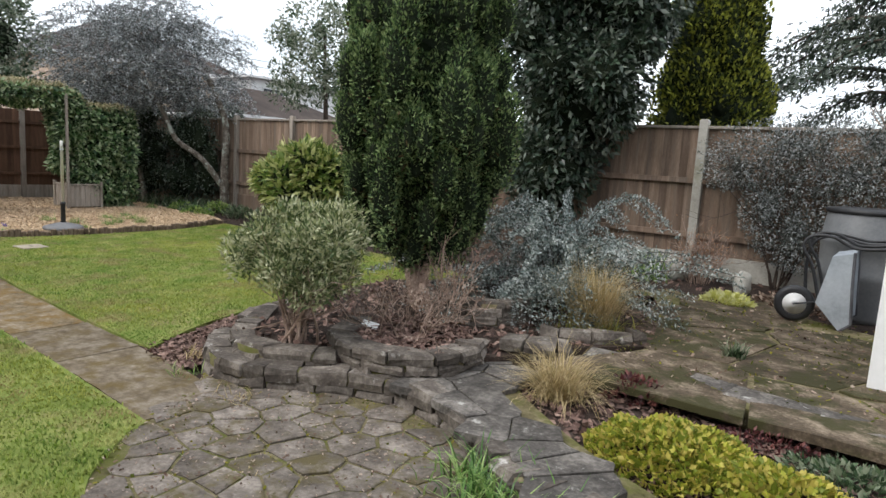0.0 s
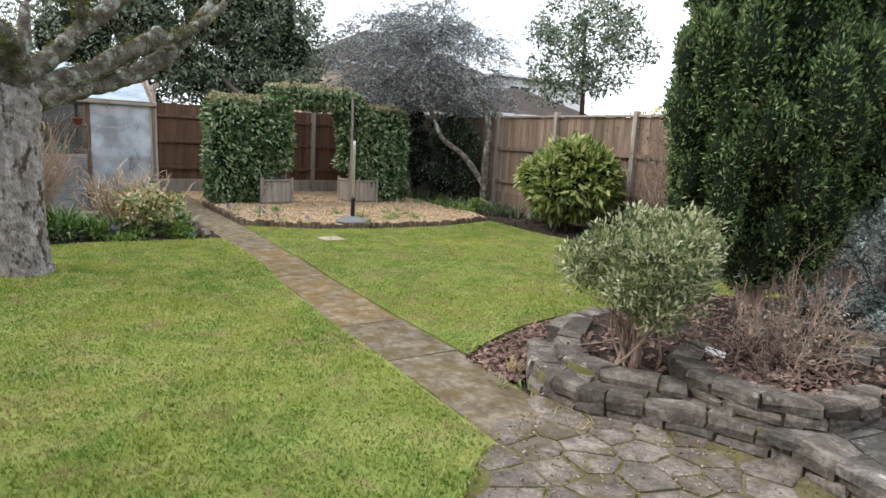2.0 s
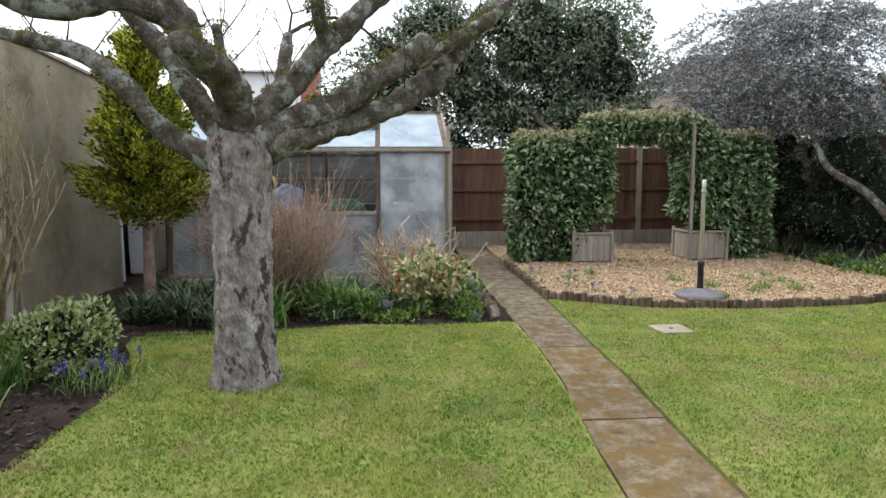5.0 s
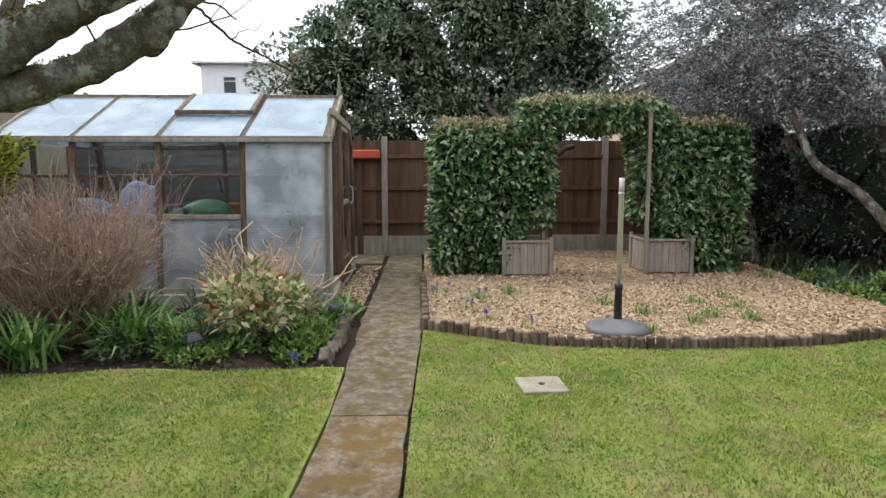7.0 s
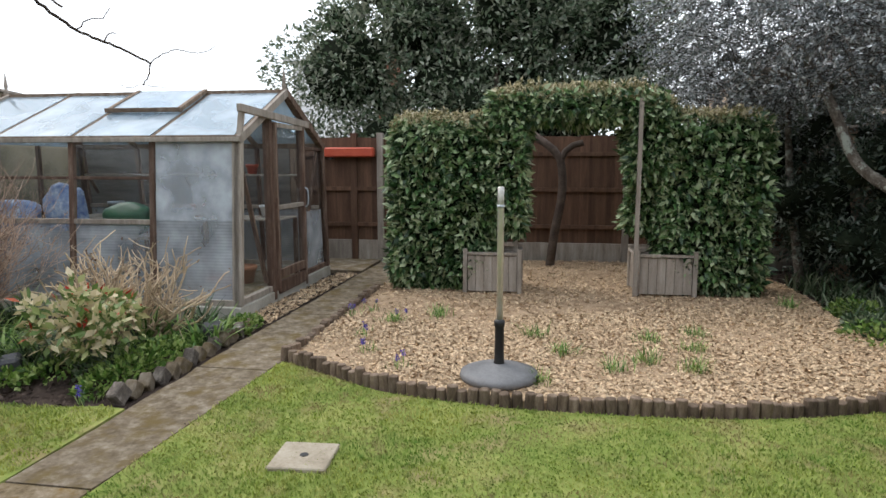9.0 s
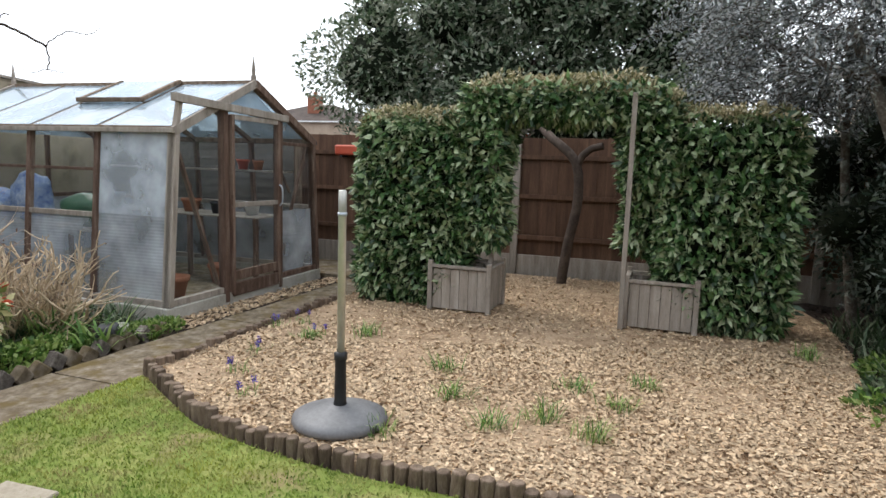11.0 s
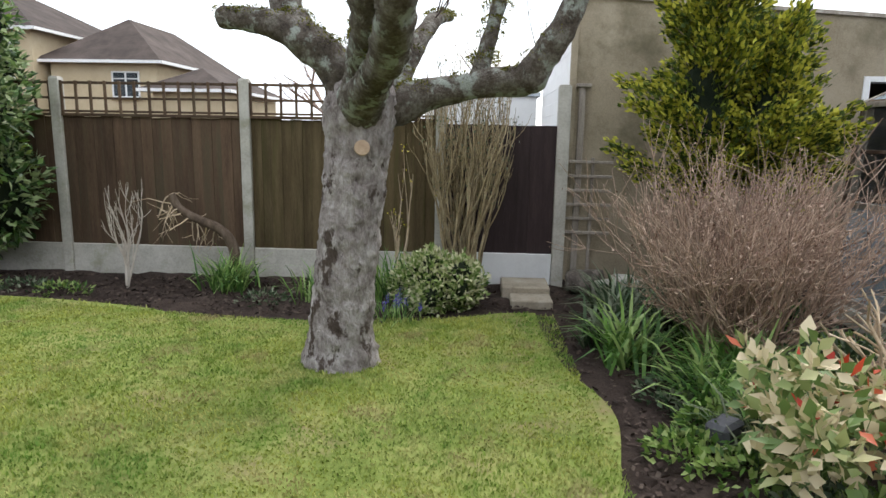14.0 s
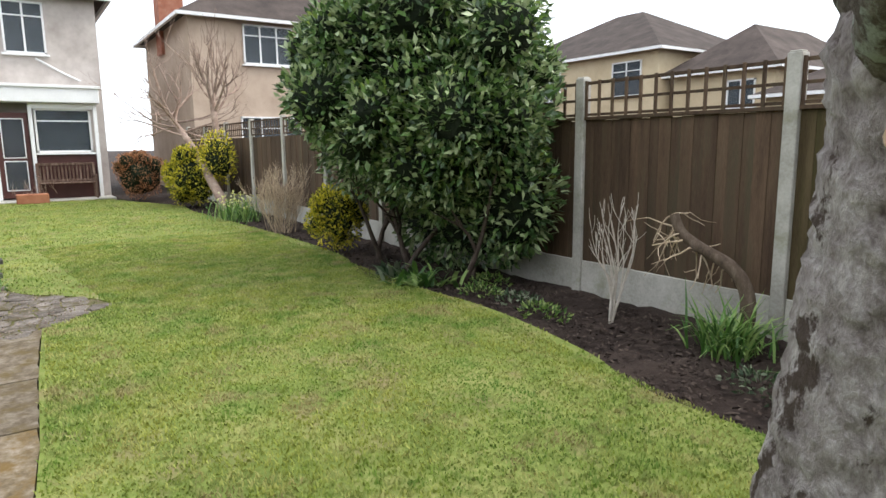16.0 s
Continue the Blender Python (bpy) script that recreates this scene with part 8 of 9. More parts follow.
bare_shrub("cut_sapling", "pale pruned sapling with a few yellow shoots", "shrub", (-7.98, -2.15, -0.05), 3, 0.62, 0.020, 2, PALETWIG, 144, 0.3, 0.25, (2, 2), 0.3, 0.06, (YELLOWLEAF, 40, 0.03, 0.014), 0.03, 7)
bare_shrub("dogwood", "small whitish leafless shrub on bare soil", "shrub", (-5.42, -2.02, -0.05), 5, 0.42, 0.013, 3, WHITETWIG, 145, 0.3, 0.22, (2, 3), 0.3, 0.07, None, 0.05, 6, 0.62, 0.6)
log = thing("cut_branch", "sawn curved branch stump with dangling twigs by the fence", "branch")
q = smooth_line([(-6.34, -2.33, -0.05), (-6.36, -2.32, 0.28), (-6.25, -2.3, 0.48), (-6.0, -2.28, 0.60), (-5.85, -2.26, 0.70), (-5.79, -2.25, 0.83)], 0.05)
part_np("stem", *tube_arrays([(q, np.linspace(0.058, 0.036, len(q)))], 10), LOG, log, "", True)
out = []
rl = np.random.default_rng(146)
for _ in range(20):
    twig(rl, q[rl.integers(len(q) // 2, len(q))], rl.normal(size=3) * 0.6 + [0.4, 0.2, -0.5], 0.26, 0.008, 1, out, 0.5, (1, 2), -0.2, 0.2)
tagged(part_np("twig_growth", *tube_arrays(out, 5), PALETWIG, log), kind="stuff")
strap_clump("daffodil_clump", "bushy green clump of daffodil leaves", "plant", (-6.40, -2.05, -0.04), 190, 0.40, 0.018, STRAPLEAF, 147, 0.6, 1.0, 0.10)
strap_clump("daffodil_clump", "green daffodil leaves behind the tree", "plant", (-7.35, -1.75, -0.04), 80, 0.36, 0.016, STRAPLEAF, 148, 0.6, 1.0, 0.09)
strap_clump("daffodil_clump", "green daffodil leaves beside the euonymus", "plant", (-8.0, -1.85, -0.04), 110, 0.45, 0.016, STRAPLEAF, 149, 0.4, 0.8, 0.10)
strap_clump("bergenia", "broad glossy leaves at the lawn edge", "plant", (-3.4, -1.55, -0.04), 60, 0.26, 0.06, STRAPLEAF, 150, 0.8, 1.0, 0.14)
strap_clump("bergenia", "broad glossy leaves at the lawn edge", "plant", (-2.9, -1.5, -0.04), 50, 0.24, 0.055, DULLLEAF, 151, 0.8, 1.0, 0.12)
for k, (x, y) in enumerate(((-4.1, -1.75), (-4.6, -1.8), (-5.0, -1.7), (-6.9, -1.6), (-3.8, -2.1))):
    mat_of_leaves("groundcover", "thin weeds on the bare soil", "plant", (x, y, -0.035), 0.25, 0.15, 0.08, 160, 0.05, 0.02, DULLLEAF if k % 2 else GROUNDLEAF, 152 + k, 0.7)
lst = []
rg = np.random.default_rng(160)
for k in range(7):
    twig(rg, (-2.9 + rg.normal() * 0.5, -2.0 + rg.normal() * 0.25, -0.05), (rg.normal() * 0.5 - 0.2, rg.normal() * 0.4, 1), 0.8, 0.035, 2, lst, 0.4, (2, 3), 0.2)
# the low rear clump and its near-black core are added to darken the underside
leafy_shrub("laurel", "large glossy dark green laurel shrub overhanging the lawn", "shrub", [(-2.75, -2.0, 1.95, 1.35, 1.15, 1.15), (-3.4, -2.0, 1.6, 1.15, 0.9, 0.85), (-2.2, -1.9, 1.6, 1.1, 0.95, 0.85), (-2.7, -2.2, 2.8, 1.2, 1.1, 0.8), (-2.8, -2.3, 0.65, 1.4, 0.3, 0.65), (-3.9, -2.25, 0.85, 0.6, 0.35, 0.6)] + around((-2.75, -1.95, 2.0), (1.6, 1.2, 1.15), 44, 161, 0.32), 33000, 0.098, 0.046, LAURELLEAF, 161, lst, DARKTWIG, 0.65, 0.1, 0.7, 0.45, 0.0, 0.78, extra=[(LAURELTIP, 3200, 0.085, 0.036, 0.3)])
leafy_shrub("euonymus", "golden variegated low shrub at the lawn edge", "shrub", [(-1.05, -1.72, 0.45, 0.42, 0.33, 0.42)] + around((-1.05, -1.72, 0.45), (0.4, 0.3, 0.38), 12, 162, 0.14), 3400, 0.05, 0.028, YELLOWLEAF, 162, (), None, 0.6, 0.2, 0.7, 0.5, 0.0, 0.65)
bare_shrub("lavender_shrub", "fuzzy grey-brown twiggy shrub in the border", "shrub", (1.4, -1.85, -0.05), 60, 0.42, 0.006, 3, PALETWIG, 163, 0.28, 0.6, (2, 3), 0.3, 0.08, (DRYLEAF, 1200, 0.03, 0.012), 0.25)
strap_clump("daffodil_clump", "green clump with white daffodils in flower", "plant", (3.5, -1.75, -0.04), 220, 0.45, 0.018, STRAPLEAF, 164, 0.5, 0.8, 0.22)
P = np.array([3.5, -1.75, 0.36]) + rg.normal(size=(160, 3)) * [0.26, 0.2, 0.08]
tagged(part_np("daffodil_blooms", *leaf_arrays(P, rg.normal(size=P.shape), 0.05, 0.035, rg), PETALPALE, None), "white and pale yellow daffodil flowers", "flower", kind="stuff")
leafy_shrub("yellow_shrub", "bright yellow-green rounded shrub in the border", "shrub", [(6.9, -1.75, 0.7, 0.85, 0.55, 0.65), (6.0, -2.1, 1.1, 0.5, 0.4, 0.6)] + around((6.9, -1.75, 0.75), (0.85, 0.5, 0.6), 20, 165, 0.24), 6500, 0.07, 0.035, YELLOWLEAF, 165, (), None, 0.6, 0.3, 0.7, 0.5, 0.0, 0.7)
leafy_shrub("copper_bush", "round copper-brown clipped bush near the house", "shrub", [(10.0, -1.1, 0.66, 0.72, 0.62, 0.62)] + around((10.0, -1.1, 0.66), (0.68, 0.58, 0.58), 18, 166, 0.18), 6000, 0.05, 0.022, COPPERLEAF, 166, (), None, 0.6, 0.2, 0.8, 0.5, 0.0, 0.8)
lean = thing("leaning_tree", "old leafless fruit tree leaning over the border", "tree")
out = [line3([(5.0, -2.0, -0.05), (6.0, -1.9, 0.7), (7.1, -1.75, 1.5), (8.2, -1.6, 2.1)], 0.12, 0.07)]
for k in range(16):
    twig(rg, out[0][0][-1 - rg.integers(0, 8)], rg.normal(size=3) * 0.7 + [0.2, 0.1, 0.8], 0.95, 0.03, 3, out, 0.5, (2, 3), 0.2)
part_np("trunk", *tube_arrays(out, 6), TWIGBARK, lean, "", True)
bare = thing("bare_tree", "slim leafless tree beside the trellis fence", "tree")
out = [line3([(6.4, -2.2, -0.05), (6.3, -2.2, 1.4), (6.5, -2.2, 2.4)], 0.10, 0.07)]
for k in range(10):
    twig(rg, out[0][0][-1 - rg.integers(0, 3)], rg.normal(size=3) * 0.4 + [0, 0, 1], 0.9, 0.035, 3, out, 0.4, (2, 3), 0.3)
part_np("trunk", *tube_arrays(out, 6), TWIGBARK, bare, "", True)

# ---------------- beyond the fences ----------------
hst = [line3([(-15.4, 4.72, -0.05), (-15.38, 4.78, 0.5), (-15.4, 4.88, 1.1), (-15.4, 4.84, 1.58), (-15.42, 4.66, 1.78), (-15.6, 4.40, 1.98), (-16.4, 3.9, 2.5), (-17.5, 3.8, 3.2)], 0.065, 0.045), line3([(-15.4, 4.85, 1.55), (-15.38, 4.95, 1.74), (-15.35, 5.16, 1.81)], 0.045, 0.045)]
leafy_shrub("holly_tree", "big dark holly and holm oak crown behind the fence", "tree", [(-18.0, 0.9, 3.2, 1.3, 1.4, 1.2), (-18.3, 2.3, 4.0, 1.5, 1.6, 1.3), (-18.3, 4.2, 4.2, 1.5, 1.7, 1.4), (-18.2, 5.9, 3.6, 1.4, 1.5, 1.1), (-17.6, 3.2, 2.9, 1.1, 2.0, 0.8), (-17.7, 5.2, 2.7, 1.0, 1.2, 0.6), (-17.3, 4.6, 2.0, 0.6, 1.6, 0.7), (-17.3, 2.0, 2.0, 0.6, 1.4, 0.7), (-18.4, 5.6, 4.7, 1.2, 1.4, 1.0), (-17.9, 1.2, 3.5, 0.9, 1.0, 0.9), (-16.7, 4.9, 2.5, 0.45, 1.1, 0.42), (-16.8, 5.9, 2.5, 0.5, 0.9, 0.45), (-16.8, 3.4, 2.5, 0.45, 0.9, 0.42)] + around((-18.2, 3.4, 3.8), (1.5, 3.2, 1.4), 44, 171, 0.5), 46000, 0.12, 0.055, HOLLYLEAF, 171, hst, DARKTWIG, 0.55, -0.1, 0.9, 0.7, 0.12, 0.52)
leafy_shrub("sparse_tree", "thin evergreen tree behind the pale fence", "tree", [(-13.2, 12.2, 3.5, 1.5, 1.2, 0.8), (-13.6, 12.2, 4.6, 1.2, 1.0, 0.9), (-12.4, 12.2, 4.1, 1.0, 0.9, 0.7), (-14.3, 12.2, 3.0, 1.0, 0.9, 0.5)] + around((-13.3, 12.2, 3.9), (1.9, 1.3, 1.4), 26, 172, 0.32), 7000, 0.13, 0.055, HOLLYLEAF, 172, [line3([(-13.2, 12.2, -0.05), (-13.25, 12.2, 2.2), (-13.4, 12.2, 4.6)], 0.10, 0.03)], None, 0.5, 0.0, 0.9, 0.95, 0.25, 0.0)
leafy_shrub("yellow_shrub", "yellow forsythia flowering over the fence", "shrub", [(-8.9, 11.0, 2.05, 0.9, 0.6, 0.5), (-10.0, 11.0, 1.8, 0.6, 0.5, 0.4)], 4500, 0.07, 0.035, YELLOWLEAF, 173, [line3([(-9.2, 11.0, -0.1), (-9.1, 11.0, 1.0), (-9.0, 11.0, 2.0)], 0.05, 0.02)], None, 0.6, 0.4, 0.8, 0.7, 0.0, 0.6)
leafy_shrub("hedge_row", "dark garden hedge beyond the far fence", "hedge", [(-17.5, 11.5, 1.5, 2.0, 1.2, 1.2), (-20.5, 10.0, 1.8, 1.5, 2.0, 1.4)], 6000, 0.16, 0.07, DARKLEAF, 174, (), None, 0.6, 0.0, 0.8, 0.5, 0.0, 0.8)


def far_tree(at, h, seed):
    rng = np.random.default_rng(seed)
    ob = thing("bare_tree", "distant leafless tree against the sky", "tree", group="distant bare trees")
    out = [line3([at, (at[0] + 0.2, at[1], h * 0.45)], 0.16, 0.1, 0.5)]
    for _ in range(8):
        twig(rng, (at[0] + 0.2, at[1], h * (0.3 + 0.15 * rng.random())), rng.normal(size=3) * 0.45 + [0, 0, 1], h * 0.28, 0.06, 3, out, 0.45, (2, 3), 0.2)
    part_np("trunk", *tube_arrays(out, 4), TWIGBARK, ob)


for k, (x, y, h) in enumerate(((2.0, 27, 5.5), (4.5, 26, 5.0), (-1.5, 30, 6.0), (6.0, 30, 6.0), (-30, 24, 6), (-5, -14, 4.6), (-9, -20, 5.2), (-12, -16, 4.8))):
    far_tree((x, y, -0.05), h, 300 + k)


def window(parent, ax, at, a, b, z0, z1, out, panes=2):
    """A casement let into a wall that faces along ax, out = +1 or -1: frame, sill, glass and a sheet painted as a dim,
    curtained room.
    """
    w = under(new("window"), parent)
    P = (lambda u, d, z: (at + out * d, u, z)) if ax == "x" else (lambda u, d, z: (u, at + out * d, z))
    up = (1, 0, 0) if ax == "x" else (0, 1, 0)
    f = 0.05
    for u in (a + f / 2, b - f / 2):
        bar("frame", P(u, 0.02, z0), P(u, 0.02, z1), f, 0.07, WHITEP, w, "white window frame", up, 0)
    for z in (z0 + f / 2, z1 - f / 2):
        bar("frame", P(a, 0.02, z), P(b, 0.02, z), 0.07, f, WHITEP, w, "white window frame", (0, 0, 1), 0)
    for k in range(1, panes):
        u = a + (b - a) * k / panes
        bar("mullion", P(u, 0.02, z0), P(u, 0.02, z1), f, 0.06, WHITEP, w, "", up, 0)
    bar("transom", P(a, 0.02, z0 + (z1 - z0) * 0.72), P(b, 0.02, z0 + (z1 - z0) * 0.72), 0.06, 0.035, WHITEP, w, "", (0, 0, 1), 0)
    bar("sill", P(a - 0.06, 0.06, z0 - 0.03), P(b + 0.06, 0.06, z0 - 0.03), 0.14, 0.05, WHITEP, w, "", (0, 0, 1), 0)
    quad("glass", (P(a, 0.012, z0), P(b, 0.012, z0), P(b, 0.012, z1), P(a, 0.012, z1)), WINDOWGLASS, w, "", 0.004)
    quad("curtain", (P(a, 0.003, z0), P(b, 0.003, z0), P(b, 0.003, z1), P(a, 0.003, z1)), PAINTEDROOM, w, "sheet of curtain tones with the room's dimness painted in", 0.002)


def hip_roof(parent, x0, x1, y0, y1, z, rise, over=0.35, name="roof"):
    x0, x1, y0, y1 = x0 - over, x1 + over, y0 - over, y1 + over
    bm = bmesh.new()
    lo = [bm.verts.new(p) for p in ((x0, y0, z), (x1, y0, z), (x1, y1, z), (x0, y1, z))]
    if x1 - x0 > y1 - y0:
        h = (y1 - y0) / 2
        r = [bm.verts.new((x0 + h, (y0 + y1) / 2, z + rise)), bm.verts.new((x1 - h, (y0 + y1) / 2, z + rise))]
        fs = ((lo[0], lo[1], r[1], r[0]), (lo[1], lo[2], r[1]), (lo[2], lo[3], r[0], r[1]), (lo[3], lo[0], r[0]))
    else:
        h = (x1 - x0) / 2
        r = [bm.verts.new(((x0 + x1) / 2, y0 + h, z + rise)), bm.verts.new(((x0 + x1) / 2, y1 - h, z + rise))]
        fs = ((lo[0], lo[1], r[0]), (lo[1], lo[2], r[1], r[0]), (lo[2], lo[3], r[1]), (lo[3], lo[0], r[0], r[1]))
    for f in fs:
        bm.faces.new(f)
    bm.faces.new(lo[::-1])
    bmesh.ops.recalc_face_normals(bm, faces=bm.faces[:])
    rf_ = part(name, bm, ROOFTILE, parent, "brown tiled hipped roof")
    for a, b in (((x0, y0), (x1, y0)), ((x1, y0), (x1, y1)), ((x1, y1), (x0, y1)), ((x0, y1), (x0, y0))):
        bar("gutter", (*a, z - 0.05), (*b, z - 0.05), 0.09, 0.10, WHITEP, parent, "white gutter and fascia", (0, 0, 1), 0)
    return rf_


def house(name, label, x0, x1, y0, y1, eave, rise, material, windows=(), stack=None):
    ob = thing(name, label, "house")
    block("wall", (x0, y0, -0.05), (x1, y1, eave), material, ob, "", 0)
    hip_roof(ob, x0, x1, y0, y1, eave, rise)
    for ax, at, a, b, z0, z1, o, n in windows:
        window(ob, ax, at, a, b, z0, z1, o, n)
    if stack:
        sx, sy, z0, z1, w = stack
        ch = block("chimney", (sx - w / 2, sy - w / 2, z0), (sx + w / 2, sy + w / 2, z1), BRICK, ob, "red brick chimney stack", 0.01)
        block("chimney_cap", (sx - w / 2 - 0.05, sy - w / 2 - 0.05, z1), (sx + w / 2 + 0.05, sy + w / 2 + 0.05, z1 + 0.1), CONCRETE, ob, "", 0.01)
        for o in (-0.15, 0.15):
            bm = bmesh.new()
            lathe(bm, [(0.1, 0), (0.085, 0.25), (0.1, 0.27), (0.1, 0.3)], 12, (sx + o, sy, z1 + 0.1))
            part("chimney_pot", bm, TERRA, ob, "", True)
    return ob


# the home itself, with a white-fronted porch
home = house("house", "pebbledashed house with a white-fronted garden porch", 12.0, 20.0, -0.62, 8.0, 5.45, 2.6, PEBBLE, [("x", 12.0, 0.62, 1.58, 3.86, 5.2, -1, 2), ("x", 12.0, 4.0, 5.6, 3.8, 5.2, -1, 3)])
block("fascia", (11.25, -0.45, 2.56), (12.0, 5.5, 2.98), WHITEP, home, "deep white porch fascia", 0.02)
block("fascia_lip", (11.2, -0.5, 2.94), (12.0, 5.5, 3.02), WHITEP, home, "", 0.01)
block("porch_wall", (11.55, -0.35, 0.0), (11.98, 1.16, 1.22), MAROON, home, "dark red boarding under the window", 0.005)
block("porch_wall", (11.55, 2.12, 0.0), (11.98, 5.5, 2.56), MAROON, home, "dark red boarding", 0.005)
window(home, "x", 11.6, -0.22, 1.10, 1.26, 2.42, -1, 1)
bar("window_header", (11.52, -0.35, 2.48), (11.52, 1.2, 2.48), 0.1, 0.14, WHITEP, home)
for y in (-0.33, 1.18, 2.02, 2.5):
    bar("white_post", (11.5, y, 0.0), (11.5, y, 2.56), 0.09, 0.09, WHITEP, home, "white porch post", (1, 0, 0))
dr = under(new("door"), home)
block("leaf", (11.56, 1.24, 0.08), (11.60, 1.97, 2.3), MAROON, dr, "dark red door", 0.005)
for z0, z1 in ((0.3, 1.02), (1.15, 2.12)):
    quad("door_pane", ((11.545, 1.38, z0), (11.545, 1.83, z0), (11.545, 1.83, z1), (11.545, 1.38, z1)), WINDOWGLASS, dr, "", 0.004)
    for y in (1.36, 1.85):
        bar("bead", (11.54, y, z0 - 0.02), (11.54, y, z1 + 0.02), 0.025, 0.02, WHITEP, dr, "", (1, 0, 0), 0)
    for z in (z0 - 0.02, z1 + 0.02):
        bar("bead", (11.54, 1.36, z), (11.54, 1.85, z), 0.02, 0.025, WHITEP, dr, "", (0, 0, 1), 0)
pipe = smooth_line([(11.96, 0.9, 3.75), (11.96, 0.3, 3.4), (11.96, -0.1, 3.2)], 0.2)
part_np("waste_pipe", *tube_arrays([(pipe, np.full(len(pipe), 0.03))], 8), WHITEP, home, "white waste pipe", True)
tagged(block("terrace_slab", (10.8, -0.6, -0.06), (11.9, 4.5, 0.03), CONCRETE, None, "", 0.01), "concrete paving strip by the house wall", "paving", kind="structure")
seat = thing("garden_bench", "slatted wooden garden bench under the window", "bench", (11.2, 0.5, 0.03))
for y in (-0.66, 0.66):
    for x, h in ((-0.25, 0.6), (0.2, 0.95)):
        bar("leg", (x, y, 0), (x, y, h), 0.06, 0.06, CEDAR, seat, "", (1, 0, 0))
    bar("armrest", (-0.28, y, 0.61), (0.2, y, 0.61), 0.07, 0.03, CEDAR, seat)
for k in range(4):
    bar("seat_slat", (-0.24 + k * 0.115, -0.66, 0.43), (-0.24 + k * 0.115, 0.66, 0.43), 0.09, 0.025, CEDAR, seat)
for k in range(15):
    bar("back_slat", (0.2, -0.6 + k * 0.0857, 0.48), (0.22, -0.6 + k * 0.0857, 0.9), 0.045, 0.02, CEDAR, seat, "", (1, 0, 0))
for z in (0.48, 0.92):
    bar("back_rail", (0.2, -0.66, z), (0.2, 0.66, z), 0.04, 0.07, CEDAR, seat)
tub = thing("planter", "low terracotta trough with dead stems by the porch", "planter", (10.4, 1.35, 0.0))
block("trough", (-0.2, -0.35, 0), (0.2, 0.35, 0.24), TERRA, tub, "", 0.02)
rp = np.random.default_rng(55)
out = []
for _ in range(14):
    twig(rp, (rp.normal() * 0.08, rp.normal() * 0.18, 0.22), (rp.normal() * 0.3, rp.normal() * 0.3, 1), 0.25, 0.006, 1, out)
part_np("dead_stems", *tube_arrays(out, 4), TWIGBARK, tub)

house("house", "buff rendered neighbouring house with a hipped tiled roof", 11.7, 18.5, -10.5, -3.0, 5.25, 2.4, BUFF, [("x", 11.7, -6.2, -4.6, 3.9, 5.1, -1, 3), ("x", 11.7, -6.4, -4.4, 1.0, 2.3, -1, 3)], (15.5, -3.3, 4.5, 8.6, 0.8))
house("house", "cream rendered semi-detached house beyond the fence", 6.6, 16.0, -26.0, -18.0, 4.75, 2.3, CREAM, [("y", -18.0, 7.3, 8.7, 3.1, 4.4, 1, 2), ("y", -18.0, 11.5, 13.5, 3.1, 4.4, 1, 3)])
house("house", "smaller cream rendered house with a brown roof", 2.6, 6.4, -26.0, -18.6, 3.75, 1.7, CREAM, [("y", -18.6, 3.2, 4.2, 2.5, 3.4, 1, 2)])
house("outbuilding", "low pale house with a brown tiled roof", -0.2, 2.2, -23.0, -17.5, 2.75, 0.8, CREAM)
house("house", "distant house with a brown hipped roof", -40.0, -32.0, 12.8, 23.0, 5.2, 2.35, BUFF, [("x", -32.0, 15.0, 16.6, 3.2, 4.5, 1, 2)], (-35.0, 19.1, 6.0, 8.0, 0.9))
flat = house("outbuilding", "white flat-roofed house with a roof rail", -29.0, -26.0, 19.2, 25.0, 4.75, 0.2, WHITEP, [("x", -26.0, 19.8, 21.2, 3.2, 4.3, 1, 2)])
for z in (5.2, 5.5):
    bar("roof_rail", (-26.0, 19.2, z), (-26.0, 25.0, z), 0.03, 0.03, STEEL, flat, "", (0, 0, 1), 0)
for k in range(4):
    bar("rail_post", (-26.0, 19.2 + k * 1.8, 4.7), (-26.0, 19.2 + k * 1.8, 5.5), 0.03, 0.03, STEEL, flat, "", (1, 0, 0), 0)
house("outbuilding", "dark brown tiled shed roof beyond the fence", -23.0, -19.0, 13.2, 18.5, 2.5, 1.1, BUFF)
house("house", "distant house with a chimney beyond the greenhouse", -58.0, -50.0, -26.0, -16.0, 4.6, 1.6, BUFF, [], (-52.0, -20.5, 5.0, 6.6, 0.9))
wh = house("house", "white dormered house behind the greenhouse", -45.0, -39.0, -8.3, -4.0, 7.0, 0.3, WHITEP, [("x", -39.0, -7.2, -6.5, 5.4, 6.3, 1, 1)])
house("house", "brick house with a tall stack behind the greenhouse", -46.0, -40.0, -3.6, 1.5, 3.4, 1.2, BRICK, [], (-39.4, -3.2, 3.0, 7.4, 1.0))
shed = thing("shed", "pale blue-white panelled shed over the fence", "shed", kind="")
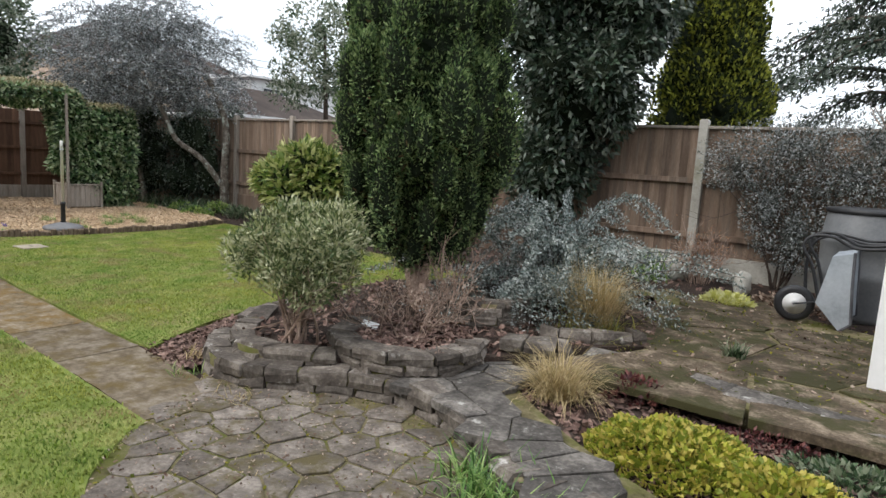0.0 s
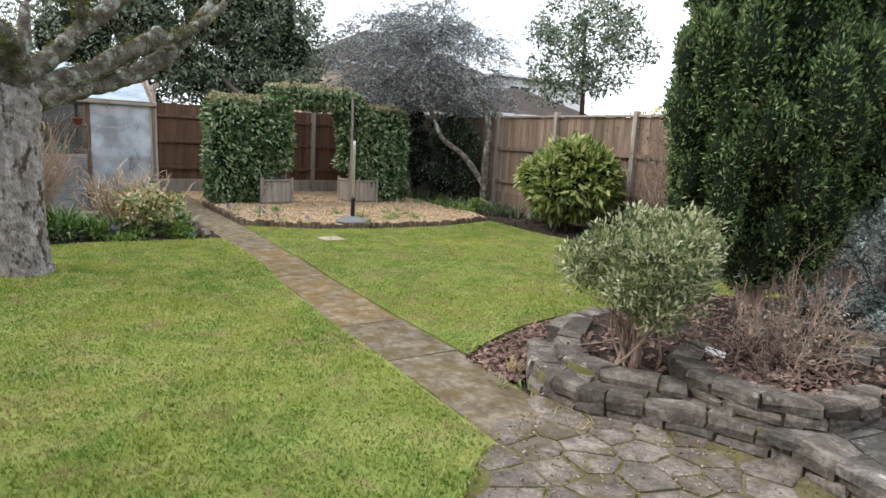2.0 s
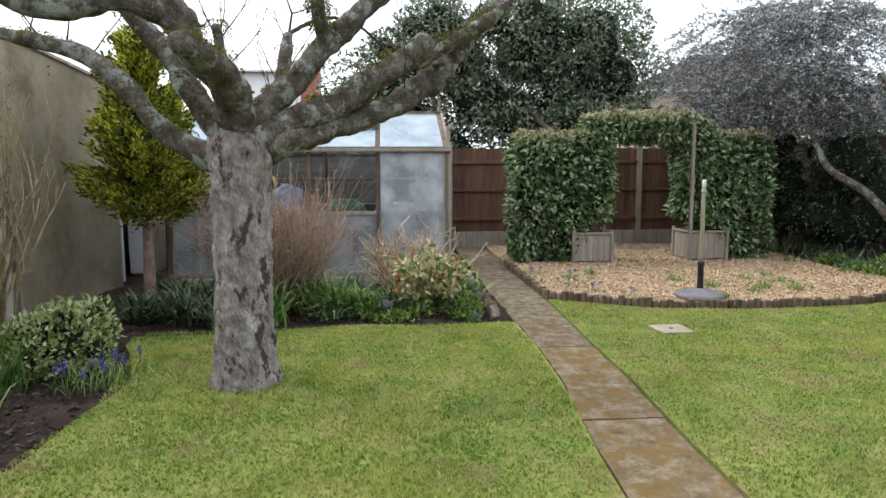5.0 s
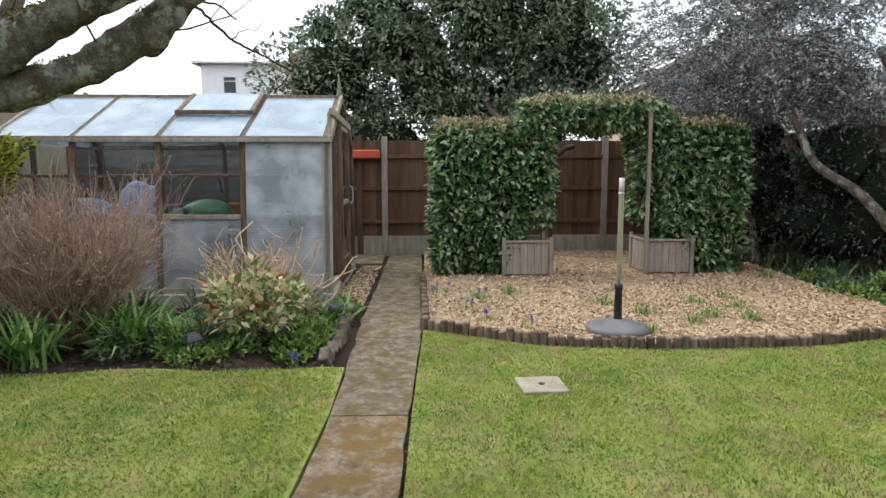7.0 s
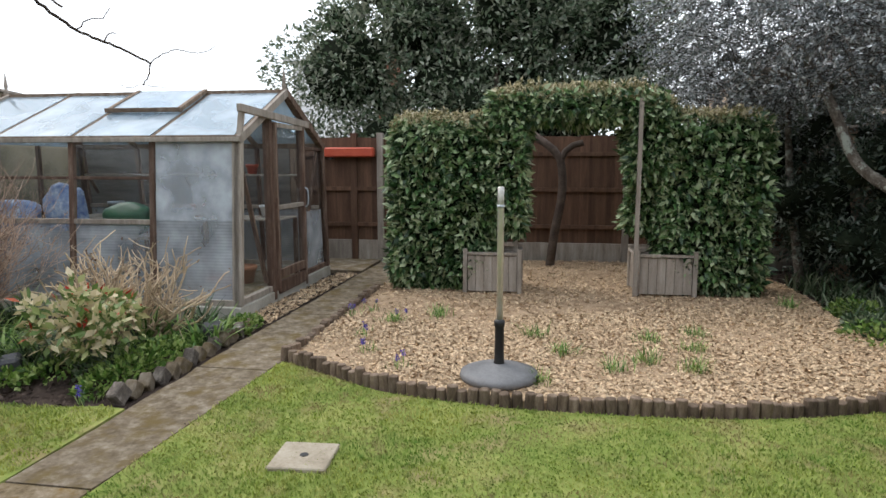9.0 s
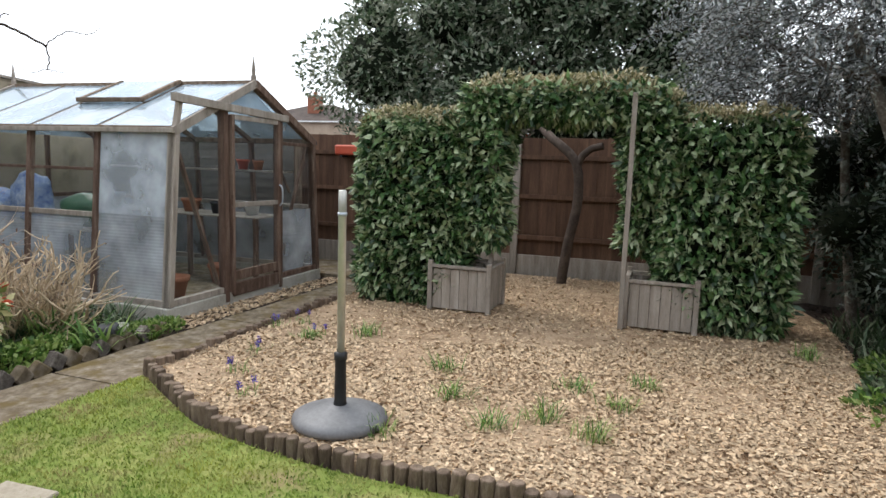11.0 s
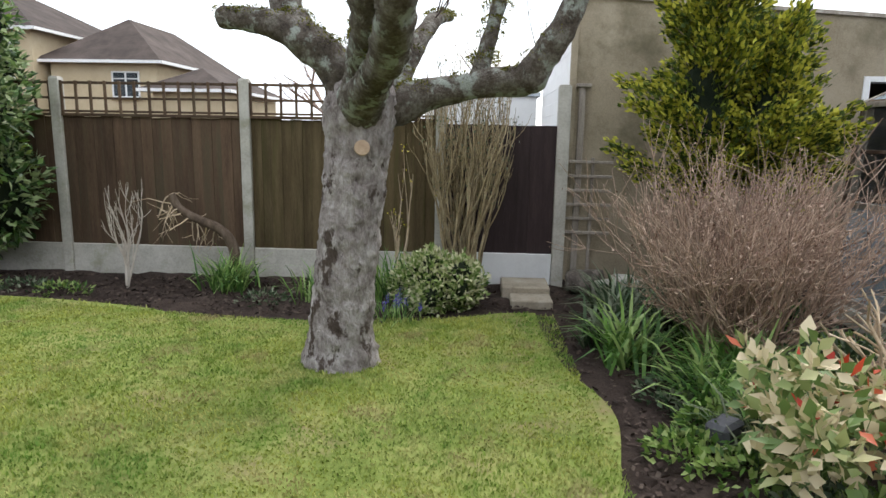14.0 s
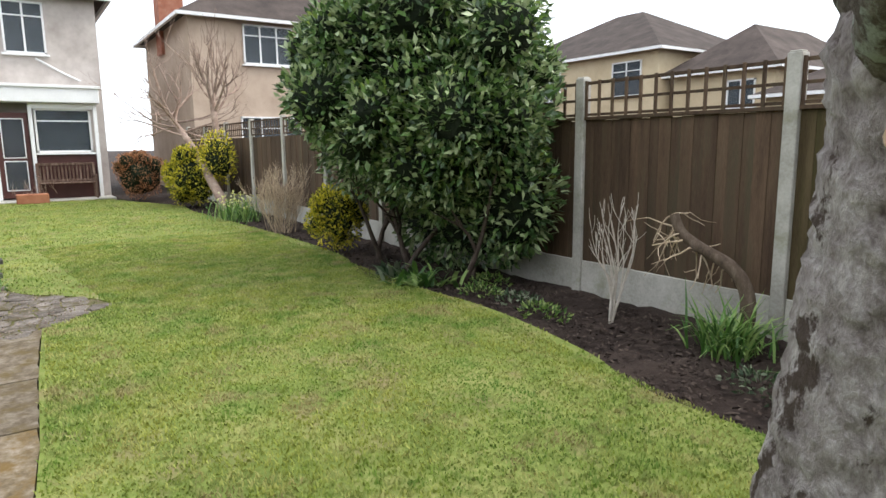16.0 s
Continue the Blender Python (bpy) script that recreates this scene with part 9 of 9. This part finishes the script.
for k in range(3):
    block("panel", (-9.55 + k * 0.55, -6.0, -0.05), (-9.02 + k * 0.55, -5.9, 2.0), WHITEP, shed, "", 0.01)
block("roof", (-9.6, -7.5, 2.0), (-7.85, -5.85, 2.06), STEEL, shed, "", 0.005)
block("back", (-9.55, -7.4, -0.05), (-7.9, -6.02, 2.0), WHITEP, shed, "", 0)

# ---------------- crazy paving and patio flags ----------------
flagstones("paving_stone", [(p[0], p[1]) for p in PAVED if p[0] < 0.4], 0.20, -0.001, 0.05, FLAG, pavement, RNG, 0.012, 0.0025, 0.004)
flagstones("patio_slab", [(-1.62, 4.0), (-1.28, 4.1), (-0.95, 3.9), (-0.63, 3.88), (-0.25, 4.0), (0.07, 4.05), (2.5, 4.15), (2.5, 6.4), (-0.26, 6.4), (-0.63, 6.55), (-0.95, 6.75), (-1.55, 6.6), (-2.15, 7.0), (-2.4, 6.5), (-1.9, 5.6), (-1.47, 4.63)], 0.85, 0.175, 0.05, PATIOM, patio, RNG, 0.006, 0.001, 0.003)
tagged(bits("grit", [(p[0], p[1]) for p in PAVED if p[0] < 0.4], 1500, 0.0, 0.013, DRYLEAF, pavement, RNG, "scattered soil crumbs and grit"), kind="stuff")
tagged(bits("moss_flakes", [(p[0], p[1]) for p in PAVED if p[0] < 0.4], 1500, -0.014, 0.018, MOSS, pavement, RNG, "yellowish moss in the joints", 0.8), kind="stuff")
tagged(bits("leaf_litter", [(-1.62, 4.0), (-0.95, 3.9), (0.07, 4.05), (1.2, 4.15), (1.2, 6.3), (-0.95, 6.7), (-2.15, 6.9), (-1.9, 5.6)], 900, 0.178, 0.022, DRYLEAF, patio, RNG, "dead leaf scraps and dirt"), kind="stuff")
tagged(bits("moss_flakes", [(-1.62, 4.0), (-0.95, 3.9), (0.07, 4.05), (1.2, 4.15), (1.2, 6.3), (-0.95, 6.7), (-2.15, 6.9), (-1.9, 5.6)], 1100, 0.176, 0.02, MOSS, patio, RNG, "moss on the patio", 0.6), kind="stuff")
